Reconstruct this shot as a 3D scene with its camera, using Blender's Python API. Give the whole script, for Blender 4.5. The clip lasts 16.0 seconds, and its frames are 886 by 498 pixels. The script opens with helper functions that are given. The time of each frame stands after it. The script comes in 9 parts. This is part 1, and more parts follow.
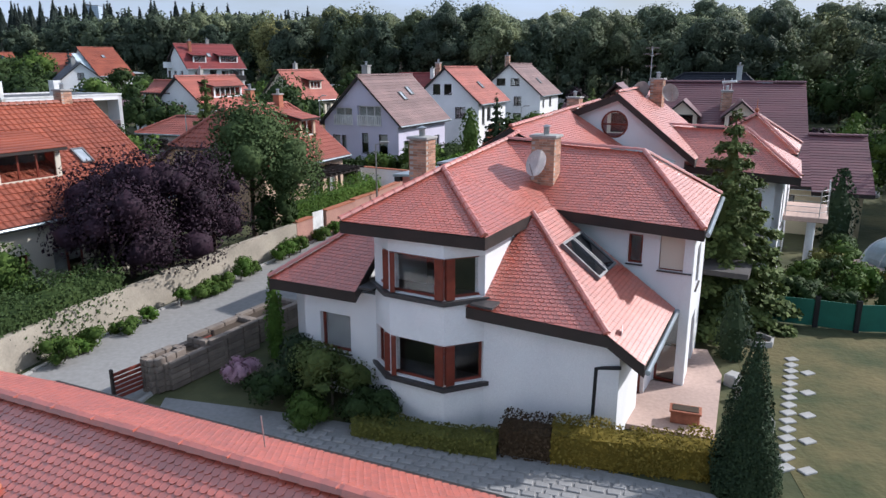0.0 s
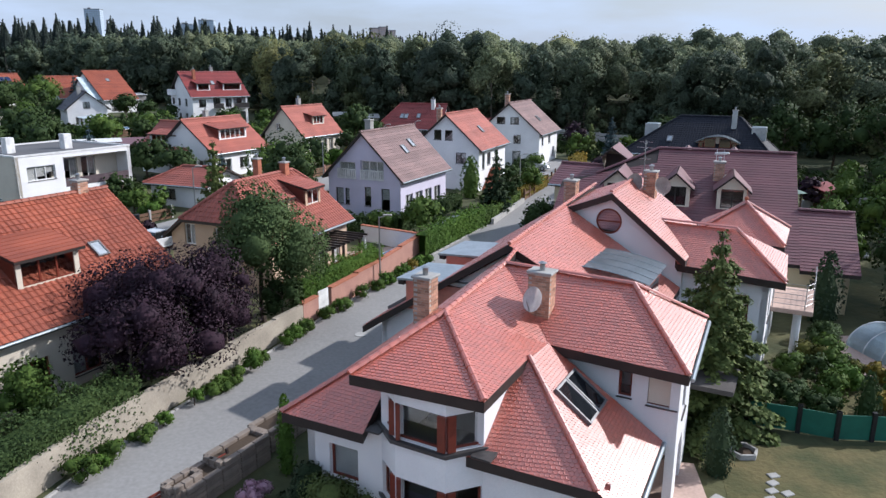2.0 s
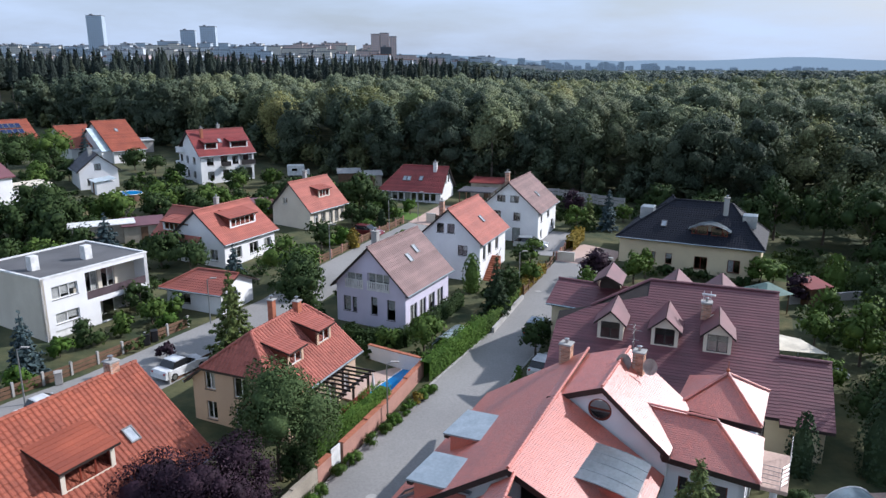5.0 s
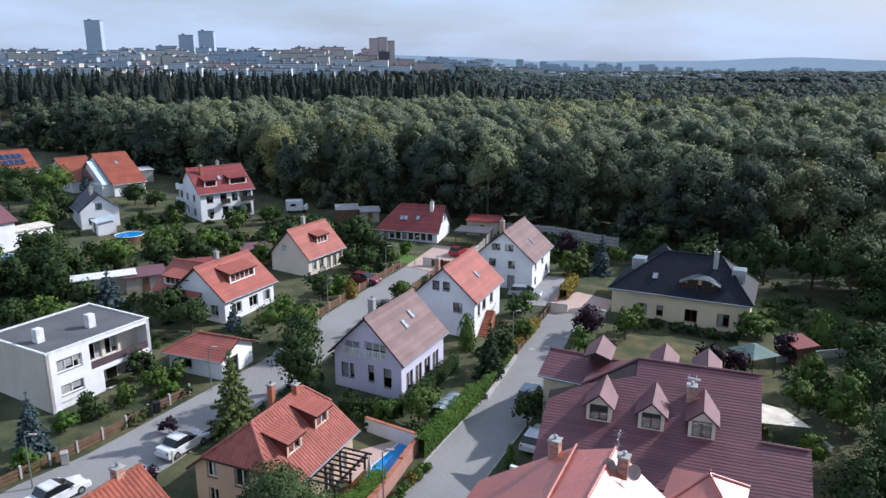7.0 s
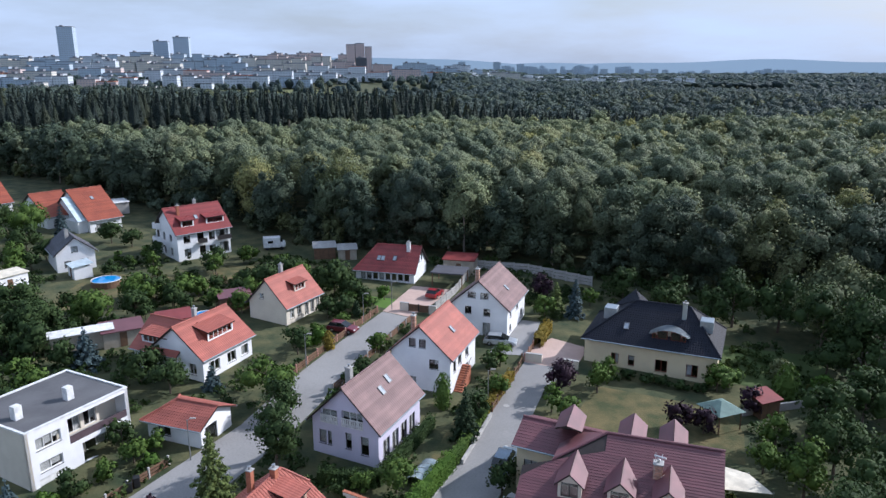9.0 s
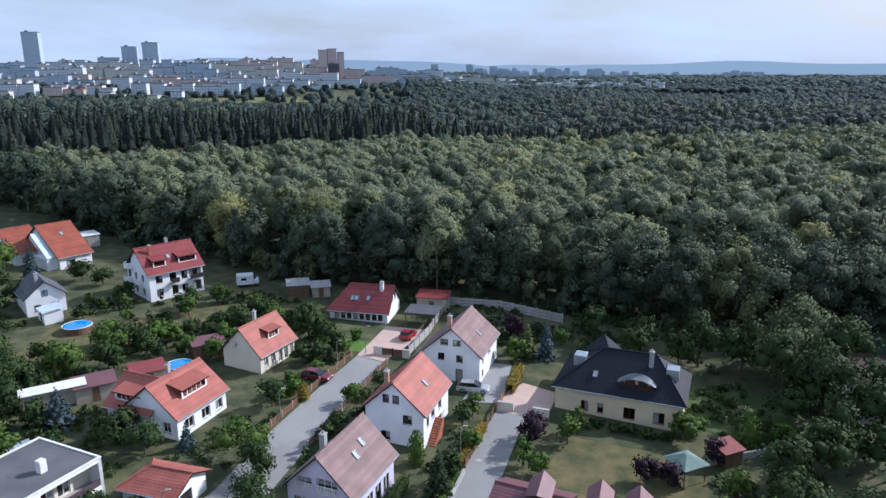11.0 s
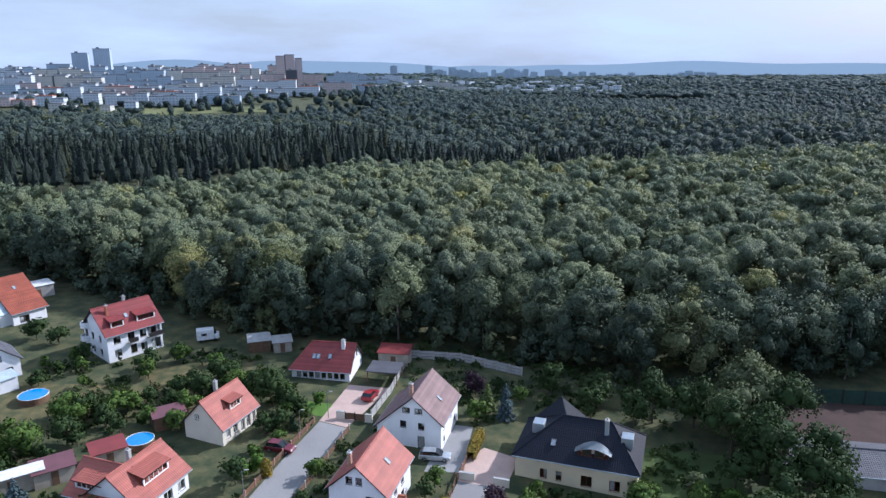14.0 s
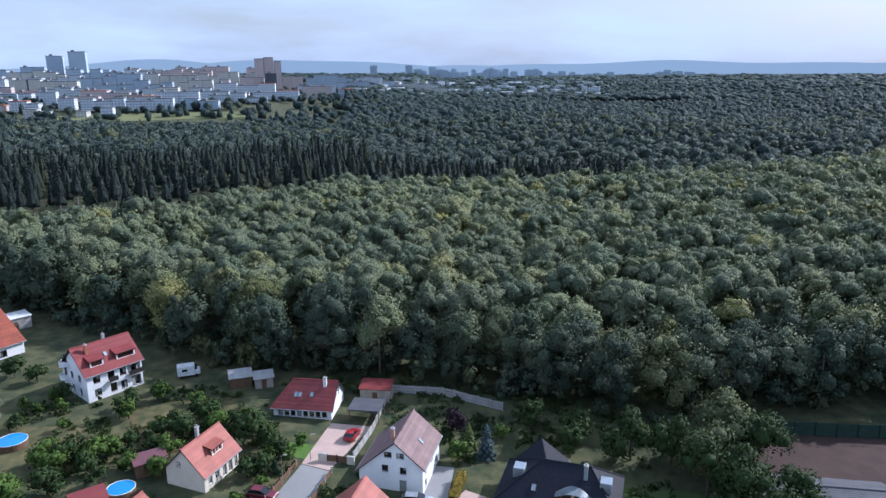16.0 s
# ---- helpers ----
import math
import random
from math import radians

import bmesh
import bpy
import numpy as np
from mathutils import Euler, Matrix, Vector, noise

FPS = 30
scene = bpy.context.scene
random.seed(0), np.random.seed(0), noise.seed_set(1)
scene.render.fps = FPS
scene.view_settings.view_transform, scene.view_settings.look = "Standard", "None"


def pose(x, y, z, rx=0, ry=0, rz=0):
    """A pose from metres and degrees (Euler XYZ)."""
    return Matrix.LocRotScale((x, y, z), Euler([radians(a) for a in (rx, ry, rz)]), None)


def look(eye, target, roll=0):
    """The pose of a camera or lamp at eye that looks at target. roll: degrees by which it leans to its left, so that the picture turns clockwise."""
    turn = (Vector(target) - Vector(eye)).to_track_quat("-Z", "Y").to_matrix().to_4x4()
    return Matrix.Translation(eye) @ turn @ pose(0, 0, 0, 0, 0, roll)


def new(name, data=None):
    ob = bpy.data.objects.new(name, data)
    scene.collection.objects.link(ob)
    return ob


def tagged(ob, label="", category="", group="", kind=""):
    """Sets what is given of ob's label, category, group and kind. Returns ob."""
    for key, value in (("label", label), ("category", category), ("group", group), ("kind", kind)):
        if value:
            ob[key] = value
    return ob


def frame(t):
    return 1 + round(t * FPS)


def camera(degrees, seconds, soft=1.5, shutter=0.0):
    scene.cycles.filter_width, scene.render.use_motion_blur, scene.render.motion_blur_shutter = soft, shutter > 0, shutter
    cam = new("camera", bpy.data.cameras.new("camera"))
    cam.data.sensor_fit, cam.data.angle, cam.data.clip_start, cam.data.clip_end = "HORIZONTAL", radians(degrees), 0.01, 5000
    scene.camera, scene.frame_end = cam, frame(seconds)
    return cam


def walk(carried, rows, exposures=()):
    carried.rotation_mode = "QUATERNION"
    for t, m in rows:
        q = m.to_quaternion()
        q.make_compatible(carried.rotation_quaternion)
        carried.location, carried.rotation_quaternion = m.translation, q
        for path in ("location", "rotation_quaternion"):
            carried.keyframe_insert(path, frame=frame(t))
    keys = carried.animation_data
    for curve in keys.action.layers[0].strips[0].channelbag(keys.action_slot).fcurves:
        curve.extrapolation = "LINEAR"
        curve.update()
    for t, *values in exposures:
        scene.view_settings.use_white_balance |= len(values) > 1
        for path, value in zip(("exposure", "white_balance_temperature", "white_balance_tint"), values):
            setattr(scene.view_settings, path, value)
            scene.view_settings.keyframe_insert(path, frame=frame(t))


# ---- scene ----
cam = camera(64.1, 16.0, soft=1.45)
METRES, EYE, TILT, LEAN, TURN = 54.0, 10.6, -14.5, 0.0, 0.0
ROWS = [
    (0.0, 0.0, 0.0, 0.0, -0.0, 0.0, 0.0),
    (0.5, -0.0003, -0.0052, 0.0151, 0.0, 0.02, -0.05),
    (1.0, -0.0006, -0.0117, 0.0333, 0.01, 0.04, -0.07),
    (1.5, -0.0009, -0.019, 0.0555, -0.01, 0.09, -0.14),
    (2.0, -0.0016, -0.0276, 0.0832, -0.02, 0.14, -0.23),
    (2.5, -0.003, -0.0382, 0.1147, 0.0, 0.13, -0.25),
    (3.0, -0.0045, -0.0481, 0.1462, -0.0, 0.12, -0.26),
    (3.5, -0.0054, -0.0579, 0.1775, 0.02, 0.08, -0.23),
    (4.0, -0.0061, -0.0681, 0.2094, 0.01, 0.08, -0.22),
    (6.5, -0.0014, -0.1115, 0.3667, 0.11, 0.02, -0.09),
    (7.0, 0.0015, -0.1197, 0.3973, -0.04, 0.04, -0.02),
    (7.5, 0.0033, -0.1273, 0.4283, -0.46, 0.07, 0.12),
    (8.0, 0.0055, -0.1352, 0.46, -0.88, 0.06, 0.27),
    (8.5, 0.0084, -0.142, 0.491, -1.28, 0.11, 0.43),
    (9.0, 0.0109, -0.1491, 0.5226, -1.7, 0.12, 0.57),
    (11.5, 0.0205, -0.1829, 0.6796, -4.29, 0.16, 1.37),
    (12.0, 0.0227, -0.1892, 0.7111, -4.83, 0.16, 1.55),
    (12.5, 0.0264, -0.1969, 0.7437, -5.3, 0.12, 1.72),
    (13.0, 0.0268, -0.2012, 0.7752, -5.83, 0.09, 1.86),
    (13.5, 0.0283, -0.2058, 0.8076, -6.3, 0.04, 2.01),
    (14.0, 0.0298, -0.2103, 0.84, -6.78, -0.03, 2.16),
    (14.5, 0.0314, -0.2143, 0.8723, -7.27, -0.07, 2.3),
    (15.0, 0.0331, -0.2201, 0.9053, -7.62, -0.13, 2.41),
    (15.5, 0.0345, -0.2243, 0.9373, -7.98, -0.18, 2.49),
    (16.0, 0.0369, -0.2286, 0.9699, -8.28, -0.24, 2.6),
]
walk(cam, [(t, pose(0, 0, EYE, TILT, LEAN, TURN) @ pose(METRES * x, METRES * y, METRES * z, 90 + pitch, roll, yaw)) for t, x, y, z, yaw, pitch, roll in ROWS],
     [(0, 0.1, 6000, 13), (7, 0.1, 5800, 14), (12, 0.2, 5600, 15), (16, 0.25, 5450, 16)])

# ---- sky, sun ----
SUN_AZ, SUN_EL = radians(20), radians(34)          # from +x towards +y, and above the horizon
world = bpy.data.worlds.new("sky")
scene.world = world
world.use_nodes = True
wn, wl = world.node_tree.nodes, world.node_tree.links
bg = wn["Background"]
sky = wn.new("ShaderNodeTexSky")
sky.sky_type, sky.sun_disc = "NISHITA", False
sky.sun_elevation, sky.sun_rotation = SUN_EL, radians(90) - SUN_AZ
sky.air_density, sky.dust_density, sky.ozone_density = 1.3, 2.5, 1.0
wtc, wmap, wno = wn.new("ShaderNodeTexCoord"), wn.new("ShaderNodeMapping"), wn.new("ShaderNodeTexNoise")
wmap.inputs["Scale"].default_value = (2.0, 2.0, 9.0)
wno.inputs["Scale"].default_value, wno.inputs["Detail"].default_value, wno.inputs["Roughness"].default_value = 1.6, 7.0, 0.55
wramp = wn.new("ShaderNodeValToRGB")
wramp.color_ramp.elements[0].position, wramp.color_ramp.elements[1].position = 0.36, 0.68
wramp.color_ramp.elements[0].color, wramp.color_ramp.elements[1].color = (0.50, 0.50, 0.50, 1), (0.92, 0.92, 0.92, 1)
wmix = wn.new("ShaderNodeMixRGB")
wmix.inputs[2].default_value = (6.4, 7.7, 9.6, 1)
wl.new(wtc.outputs["Generated"], wmap.inputs["Vector"])
wl.new(wmap.outputs[0], wno.inputs["Vector"])
wl.new(wno.outputs["Fac"], wramp.inputs[0])
wl.new(wramp.outputs[0], wmix.inputs[0])
wl.new(sky.outputs[0], wmix.inputs[1])
wl.new(wmix.outputs[0], bg.inputs[0])
bg.inputs[1].default_value = 0.095
sun = new("sun", bpy.data.lights.new("sun", "SUN"))
sun.data.energy, sun.data.angle, sun.data.color = 5.0, radians(0.9), (1.0, 0.95, 0.88)
sun.matrix_world = look((math.cos(SUN_EL) * math.cos(SUN_AZ) * 200, math.cos(SUN_EL) * math.sin(SUN_AZ) * 200, math.sin(SUN_EL) * 200), (0, 0, 0))
scene.view_settings.exposure = 0.0

# ---- materials ----


def mat(name, col, rough=0.8, col2=None, scale=1.0, fine=18.0, bump=0.15, metal=0.0, island=0.0, random_ob=0.0, spec=0.4, dist=0.02, coat=0.0):
    """A surface with stains at one scale, grain at a finer one, and relief."""
    m = bpy.data.materials.new(name)
    m.use_nodes = True
    n, l = m.node_tree.nodes, m.node_tree.links
    b = n["Principled BSDF"]
    b.inputs["Roughness"].default_value, b.inputs["Metallic"].default_value = rough, metal
    b.inputs["Specular IOR Level"].default_value = spec
    b.inputs["Coat Weight"].default_value = coat
    col2 = col2 or tuple(c * 0.72 for c in col)
    tc = n.new("ShaderNodeTexCoord")
    big, small = n.new("ShaderNodeTexNoise"), n.new("ShaderNodeTexNoise")
    big.inputs["Scale"].default_value, big.inputs["Detail"].default_value = scale, 5.0
    small.inputs["Scale"].default_value, small.inputs["Detail"].default_value = fine, 4.0
    l.new(tc.outputs["Object"], big.inputs["Vector"])
    l.new(tc.outputs["Object"], small.inputs["Vector"])
    ramp = n.new("ShaderNodeValToRGB")
    ramp.color_ramp.elements[0].position, ramp.color_ramp.elements[1].position = 0.35, 0.68
    ramp.color_ramp.elements[0].color, ramp.color_ramp.elements[1].color = (*col2, 1), (*col, 1)
    l.new(big.outputs["Fac"], ramp.inputs[0])
    hsv = n.new("ShaderNodeHueSaturation")
    l.new(ramp.outputs[0], hsv.inputs["Color"])
    add = n.new("ShaderNodeMath")
    add.operation = "MULTIPLY_ADD"
    add.inputs[1].default_value, add.inputs[2].default_value = 0.5, 0.75
    l.new(small.outputs["Fac"], add.inputs[0])
    last = add
    for on, sock, src in ((island, "Random Per Island", "ShaderNodeNewGeometry"), (random_ob, "Random", "ShaderNodeObjectInfo")):
        if on:
            s, k, mul = n.new(src), n.new("ShaderNodeMath"), n.new("ShaderNodeMath")
            k.operation, mul.operation = "MULTIPLY_ADD", "MULTIPLY"
            k.inputs[1].default_value, k.inputs[2].default_value = on, 1 - on / 2
            l.new(s.outputs[sock], k.inputs[0])
            l.new(last.outputs[0], mul.inputs[0])
            l.new(k.outputs[0], mul.inputs[1])
            last = mul
    l.new(last.outputs[0], hsv.inputs["Value"])
    l.new(hsv.outputs[0], b.inputs["Base Color"])
    if bump:
        bp = n.new("ShaderNodeBump")
        bp.inputs["Strength"].default_value, bp.inputs["Distance"].default_value = bump, dist
        l.new(small.outputs["Fac"], bp.inputs["Height"])
        l.new(bp.outputs[0], b.inputs["Normal"])
    return m


def roof_mat(name, col, col2, rough=0.6, spec=0.5, far=True):
    """Clay pantiles; far roofs get the roll of each tile as relief across the courses."""
    m = mat(name, col, rough, col2, scale=0.45, fine=9.0, bump=0.0, island=0.28, spec=spec)
    n, l = m.node_tree.nodes, m.node_tree.links
    b = n["Principled BSDF"]
    if far:
        uv, w, bp = n.new("ShaderNodeUVMap"), n.new("ShaderNodeTexWave"), n.new("ShaderNodeBump")
        uv.uv_map = "UVMap"
        w.wave_type, w.bands_direction = "BANDS", "X"
        w.inputs["Scale"].default_value = 0.314 / 0.30 * 1.0
        w.inputs["Distortion"].default_value = 0.4
        bp.inputs["Strength"].default_value, bp.inputs["Distance"].default_value = 0.55, 0.04
        l.new(uv.outputs[0], w.inputs["Vector"])
        l.new(w.outputs["Fac"], bp.inputs["Height"])
        l.new(bp.outputs[0], b.inputs["Normal"])
    return m


def glass_mat():
    m = bpy.data.materials.new("window_glass")
    m.use_nodes = True
    n, l = m.node_tree.nodes, m.node_tree.links
    n.remove(n["Principled BSDF"])
    tr, gl, mx, fr = n.new("ShaderNodeBsdfTransparent"), n.new("ShaderNodeBsdfGlossy"), n.new("ShaderNodeMixShader"), n.new("ShaderNodeLayerWeight")
    pw, ma = n.new("ShaderNodeMath"), n.new("ShaderNodeMath")
    tr.inputs[0].default_value = (0.92, 0.93, 0.93, 1)
    gl.inputs["Roughness"].default_value = 0.03
    fr.inputs["Blend"].default_value = 0.5
    pw.operation, ma.operation = "POWER", "MULTIPLY_ADD"
    pw.inputs[1].default_value, ma.inputs[1].default_value, ma.inputs[2].default_value = 4.0, 0.6, 0.06
    l.new(fr.outputs["Facing"], pw.inputs[0])
    l.new(pw.outputs[0], ma.inputs[0])
    l.new(ma.outputs[0], mx.inputs[0])
    l.new(tr.outputs[0], mx.inputs[1])
    l.new(gl.outputs[0], mx.inputs[2])
    l.new(mx.outputs[0], n["Material Output"].inputs[0])
    return m


def leaf_mat(name, col, col2, island=0.55, trans=0.18, warm=0.55, each_tree=False, relief=0.0):
    m = bpy.data.materials.new(name)
    m.use_nodes = True
    n, l = m.node_tree.nodes, m.node_tree.links
    b = n["Principled BSDF"]
    b.inputs["Roughness"].default_value, b.inputs["Specular IOR Level"].default_value = 0.7, 0.12
    tc, no = n.new("ShaderNodeTexCoord"), n.new("ShaderNodeTexNoise")
    no.inputs["Scale"].default_value, no.inputs["Detail"].default_value = 0.16, 3.0
    l.new(tc.outputs["Object"], no.inputs["Vector"])
    geo, mixf = n.new("ShaderNodeNewGeometry"), n.new("ShaderNodeMath")
    mixf.operation = "MULTIPLY_ADD"
    mixf.inputs[1].default_value = island
    l.new(geo.outputs["Random Per Island"], mixf.inputs[0])
    sub = n.new("ShaderNodeMath")
    sub.operation = "MULTIPLY_ADD"
    sub.inputs[1].default_value, sub.inputs[2].default_value = 1.9, -0.95 + (1 - island) / 2
    l.new(no.outputs["Fac"], sub.inputs[0])
    l.new(sub.outputs[0], mixf.inputs[2])
    ramp = n.new("ShaderNodeValToRGB")
    ramp.color_ramp.elements[0].color, ramp.color_ramp.elements[1].color = (*col2, 1), (*col, 1)
    l.new(mixf.outputs[0], ramp.inputs[0])
    tint, no2, rp2 = n.new("ShaderNodeMixRGB"), n.new("ShaderNodeTexNoise"), n.new("ShaderNodeValToRGB")
    no2.inputs["Scale"].default_value, no2.inputs["Detail"].default_value = 0.055, 2.0
    l.new(tc.outputs["Object"], no2.inputs["Vector"])
    rp2.color_ramp.elements[0].position, rp2.color_ramp.elements[1].position = 0.52, 0.70
    rp2.color_ramp.elements[0].color, rp2.color_ramp.elements[1].color = (0, 0, 0, 1), (warm, warm, warm, 1)
    l.new(no2.outputs["Fac"], rp2.inputs[0])
    l.new(rp2.outputs[0], tint.inputs[0])
    l.new(ramp.outputs[0], tint.inputs[1])
    tint.inputs[2].default_value = (col[0] * 1.35, col[1] * 1.08, col[2] * 0.8, 1)
    ramp = tint
    if each_tree:                                # every tree has its own green, a few turn yellow
        at, rp3, mul = n.new("ShaderNodeAttribute"), n.new("ShaderNodeValToRGB"), n.new("ShaderNodeMixRGB")
        at.attribute_name, mul.blend_type = "tree_tint", "MULTIPLY"
        mul.inputs[0].default_value = 1.0
        e = rp3.color_ramp.elements
        e[0].color, e[1].color = (0.74, 0.82, 0.86, 1), (1.55, 1.30, 0.70, 1)
        for p, c in ((0.45, (0.95, 0.97, 1.0, 1)), (0.80, (1.12, 1.14, 1.02, 1)), (0.95, (1.22, 1.14, 0.92, 1))):
            e.new(p).color = c
        l.new(at.outputs["Fac"], rp3.inputs[0])
        l.new(ramp.outputs[0], mul.inputs[1])
        l.new(rp3.outputs[0], mul.inputs[2])
        ramp = mul
    if relief:                                   # leaf sprays as relief; lit tips and shaded hollows put into the colour
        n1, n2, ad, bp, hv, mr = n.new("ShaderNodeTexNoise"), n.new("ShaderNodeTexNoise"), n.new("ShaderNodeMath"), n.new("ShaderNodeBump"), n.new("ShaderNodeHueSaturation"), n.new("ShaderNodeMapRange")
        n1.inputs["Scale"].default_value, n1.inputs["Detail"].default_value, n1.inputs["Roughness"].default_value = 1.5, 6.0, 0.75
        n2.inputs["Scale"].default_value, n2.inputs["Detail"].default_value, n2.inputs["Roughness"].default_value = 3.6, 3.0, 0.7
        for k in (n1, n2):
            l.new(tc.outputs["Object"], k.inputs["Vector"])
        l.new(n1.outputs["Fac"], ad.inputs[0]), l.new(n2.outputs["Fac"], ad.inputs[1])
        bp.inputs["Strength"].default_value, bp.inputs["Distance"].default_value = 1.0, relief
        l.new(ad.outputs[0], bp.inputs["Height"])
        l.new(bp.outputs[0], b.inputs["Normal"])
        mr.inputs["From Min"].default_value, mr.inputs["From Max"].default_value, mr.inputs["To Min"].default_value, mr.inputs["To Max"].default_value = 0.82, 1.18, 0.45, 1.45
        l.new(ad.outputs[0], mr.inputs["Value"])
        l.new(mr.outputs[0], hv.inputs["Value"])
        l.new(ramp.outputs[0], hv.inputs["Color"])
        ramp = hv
    l.new(ramp.outputs[0], b.inputs["Base Color"])
    if trans:
        t, mx = n.new("ShaderNodeBsdfTranslucent"), n.new("ShaderNodeMixShader")
        mx.inputs[0].default_value = trans
        l.new(ramp.outputs[0], t.inputs[0])
        l.new(b.outputs[0], mx.inputs[1])
        l.new(t.outputs[0], mx.inputs[2])
        l.new(mx.outputs[0], n["Material Output"].inputs[0])
    return m


GLASS = glass_mat()
M_WHITE = mat("white_render", (0.80, 0.80, 0.80), 0.9, (0.70, 0.70, 0.71), scale=0.5, fine=40, bump=0.1)
M_WARMW = mat("cream_render", (0.66, 0.60, 0.50), 0.9, (0.58, 0.52, 0.43), scale=0.5, fine=40, bump=0.1)
M_BEIGE = mat("beige_render", (0.55, 0.40, 0.28), 0.9, (0.48, 0.35, 0.25), scale=0.5, fine=40, bump=0.1)
M_LILAC = mat("lilac_render", (0.62, 0.58, 0.70), 0.9, (0.55, 0.52, 0.63), scale=0.5, fine=40, bump=0.1)
M_YELLOW = mat("pale_yellow_render", (0.70, 0.60, 0.40), 0.9, (0.62, 0.53, 0.36), scale=0.5, fine=40, bump=0.1)
M_GREYW = mat("grey_render", (0.40, 0.38, 0.36), 0.9, scale=0.5, fine=40, bump=0.1)
M_FASCIA = mat("dark_brown_boards", (0.035, 0.025, 0.022), 0.55, scale=2, fine=25)
M_FRAME = mat("red_brown_window_wood", (0.19, 0.036, 0.020), 0.4, (0.13, 0.026, 0.015), scale=3, fine=30, bump=0.05)
M_FRAMEW = mat("white_window_frame", (0.75, 0.75, 0.74), 0.4, scale=3, bump=0.0)
M_FRAMED = mat("dark_window_frame", (0.04, 0.035, 0.035), 0.45, scale=3, bump=0.0)
M_SILL = mat("dark_sill", (0.06, 0.055, 0.055), 0.4, scale=3, bump=0.0)
# The dimness of the rooms is put into this dark colour.
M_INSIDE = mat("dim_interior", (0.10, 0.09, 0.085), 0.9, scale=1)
M_CURT = mat("net_curtain", (0.52, 0.52, 0.51), 0.9, scale=2, fine=30)
R_NEAR = roof_mat("red_clay_tiles", (0.50, 0.096, 0.048), (0.40, 0.075, 0.039), 0.58, 0.6, far=False)
for k, v in (("Coat Weight", 1.0), ("Coat Roughness", 0.40), ("Coat IOR", 2.0)):
    R_NEAR.node_tree.nodes["Principled BSDF"].inputs[k].default_value = v
R_NEAR.node_tree.nodes["Principled BSDF"].inputs["IOR"].default_value = 1.6
R_ORANGE = roof_mat("orange_clay_tiles", (0.31, 0.080, 0.042), (0.22, 0.056, 0.032), 0.6, 0.4)
R_ORANGEN = roof_mat("orange_clay_tiles_near", (0.31, 0.080, 0.042), (0.22, 0.056, 0.032), 0.6, 0.4, far=False)
R_BRICK = roof_mat("brick_red_tiles", (0.36, 0.105, 0.075), (0.27, 0.080, 0.058), 0.6, 0.4)
R_RED = roof_mat("deep_red_tiles", (0.24, 0.045, 0.042), (0.18, 0.036, 0.034), 0.55, 0.4)
R_BROWN = roof_mat("grey_brown_tiles", (0.24, 0.155, 0.145), (0.18, 0.118, 0.112), 0.7, 0.3)
R_MAROON = roof_mat("maroon_tiles", (0.165, 0.058, 0.066), (0.120, 0.043, 0.050), 0.6, 0.4, far=False)
for k, v in (("Coat Weight", 0.45), ("Coat Roughness", 0.4)):
    R_MAROON.node_tree.nodes["Principled BSDF"].inputs[k].default_value = v
R_BLACK = roof_mat("anthracite_tiles", (0.013, 0.015, 0.024), (0.009, 0.011, 0.018), 0.6, 0.22)
R_GREY = roof_mat("grey_sheet_roof", (0.10, 0.10, 0.115), (0.075, 0.075, 0.085), 0.7, 0.3)
M_BITUMEN = mat("grey_bitumen_roof", (0.115, 0.115, 0.12), 0.9, (0.085, 0.085, 0.09), scale=0.4, fine=12)
M_ZINC = mat("grey_zinc_sheet", (0.42, 0.47, 0.50), 0.35, (0.34, 0.39, 0.42), scale=1.2, fine=6, bump=0.05, metal=0.6)
M_MORTAR = mat("mortar", (0.50, 0.47, 0.43), 0.95, scale=2, fine=40)
M_CONC = mat("concrete", (0.42, 0.41, 0.39), 0.9, scale=0.8, fine=20)
M_STONE = mat("brown_garden_stone", (0.23, 0.19, 0.155), 0.9, (0.16, 0.13, 0.11), scale=1.5, fine=14, random_ob=0.3)
M_PAVE = mat("grey_block_paving", (0.285, 0.28, 0.275), 0.9, (0.235, 0.23, 0.225), scale=0.25, fine=8, random_ob=0.2)
M_ROAD = mat("pale_worn_street", (0.265, 0.258, 0.248), 0.95, (0.215, 0.21, 0.204), scale=0.12, fine=6)
M_ASPH = mat("asphalt", (0.06, 0.06, 0.062), 0.95, scale=0.2, fine=20)
M_TERR = mat("pinkish_terrace_tiles", (0.50, 0.36, 0.30), 0.85, (0.43, 0.31, 0.26), scale=0.6, fine=8)
M_GRASS = mat("dry_lawn", (0.140, 0.112, 0.048), 1.0, (0.050, 0.060, 0.022), scale=0.45, fine=5, bump=0.6, dist=0.08)
M_EARTH = mat("garden_ground", (0.100, 0.096, 0.042), 1.0, (0.030, 0.044, 0.018), scale=0.33, fine=2.2, bump=0.6, dist=0.1)
M_SOIL = mat("soil", (0.075, 0.052, 0.035), 1.0, scale=0.6, fine=8, bump=0.6)
M_BARK = mat("bark", (0.11, 0.085, 0.065), 0.95, scale=2, fine=14, bump=0.5)
M_WOOD = mat("brown_fence_wood", (0.17, 0.095, 0.055), 0.8, (0.11, 0.065, 0.04), scale=2, fine=20)
M_REDWOOD = mat("red_stained_wood", (0.22, 0.045, 0.03), 0.7, scale=2, fine=20)
M_PLASTER = mat("weathered_wall_plaster", (0.42, 0.37, 0.30), 0.95, (0.30, 0.265, 0.215), scale=0.7, fine=12, bump=0.3)
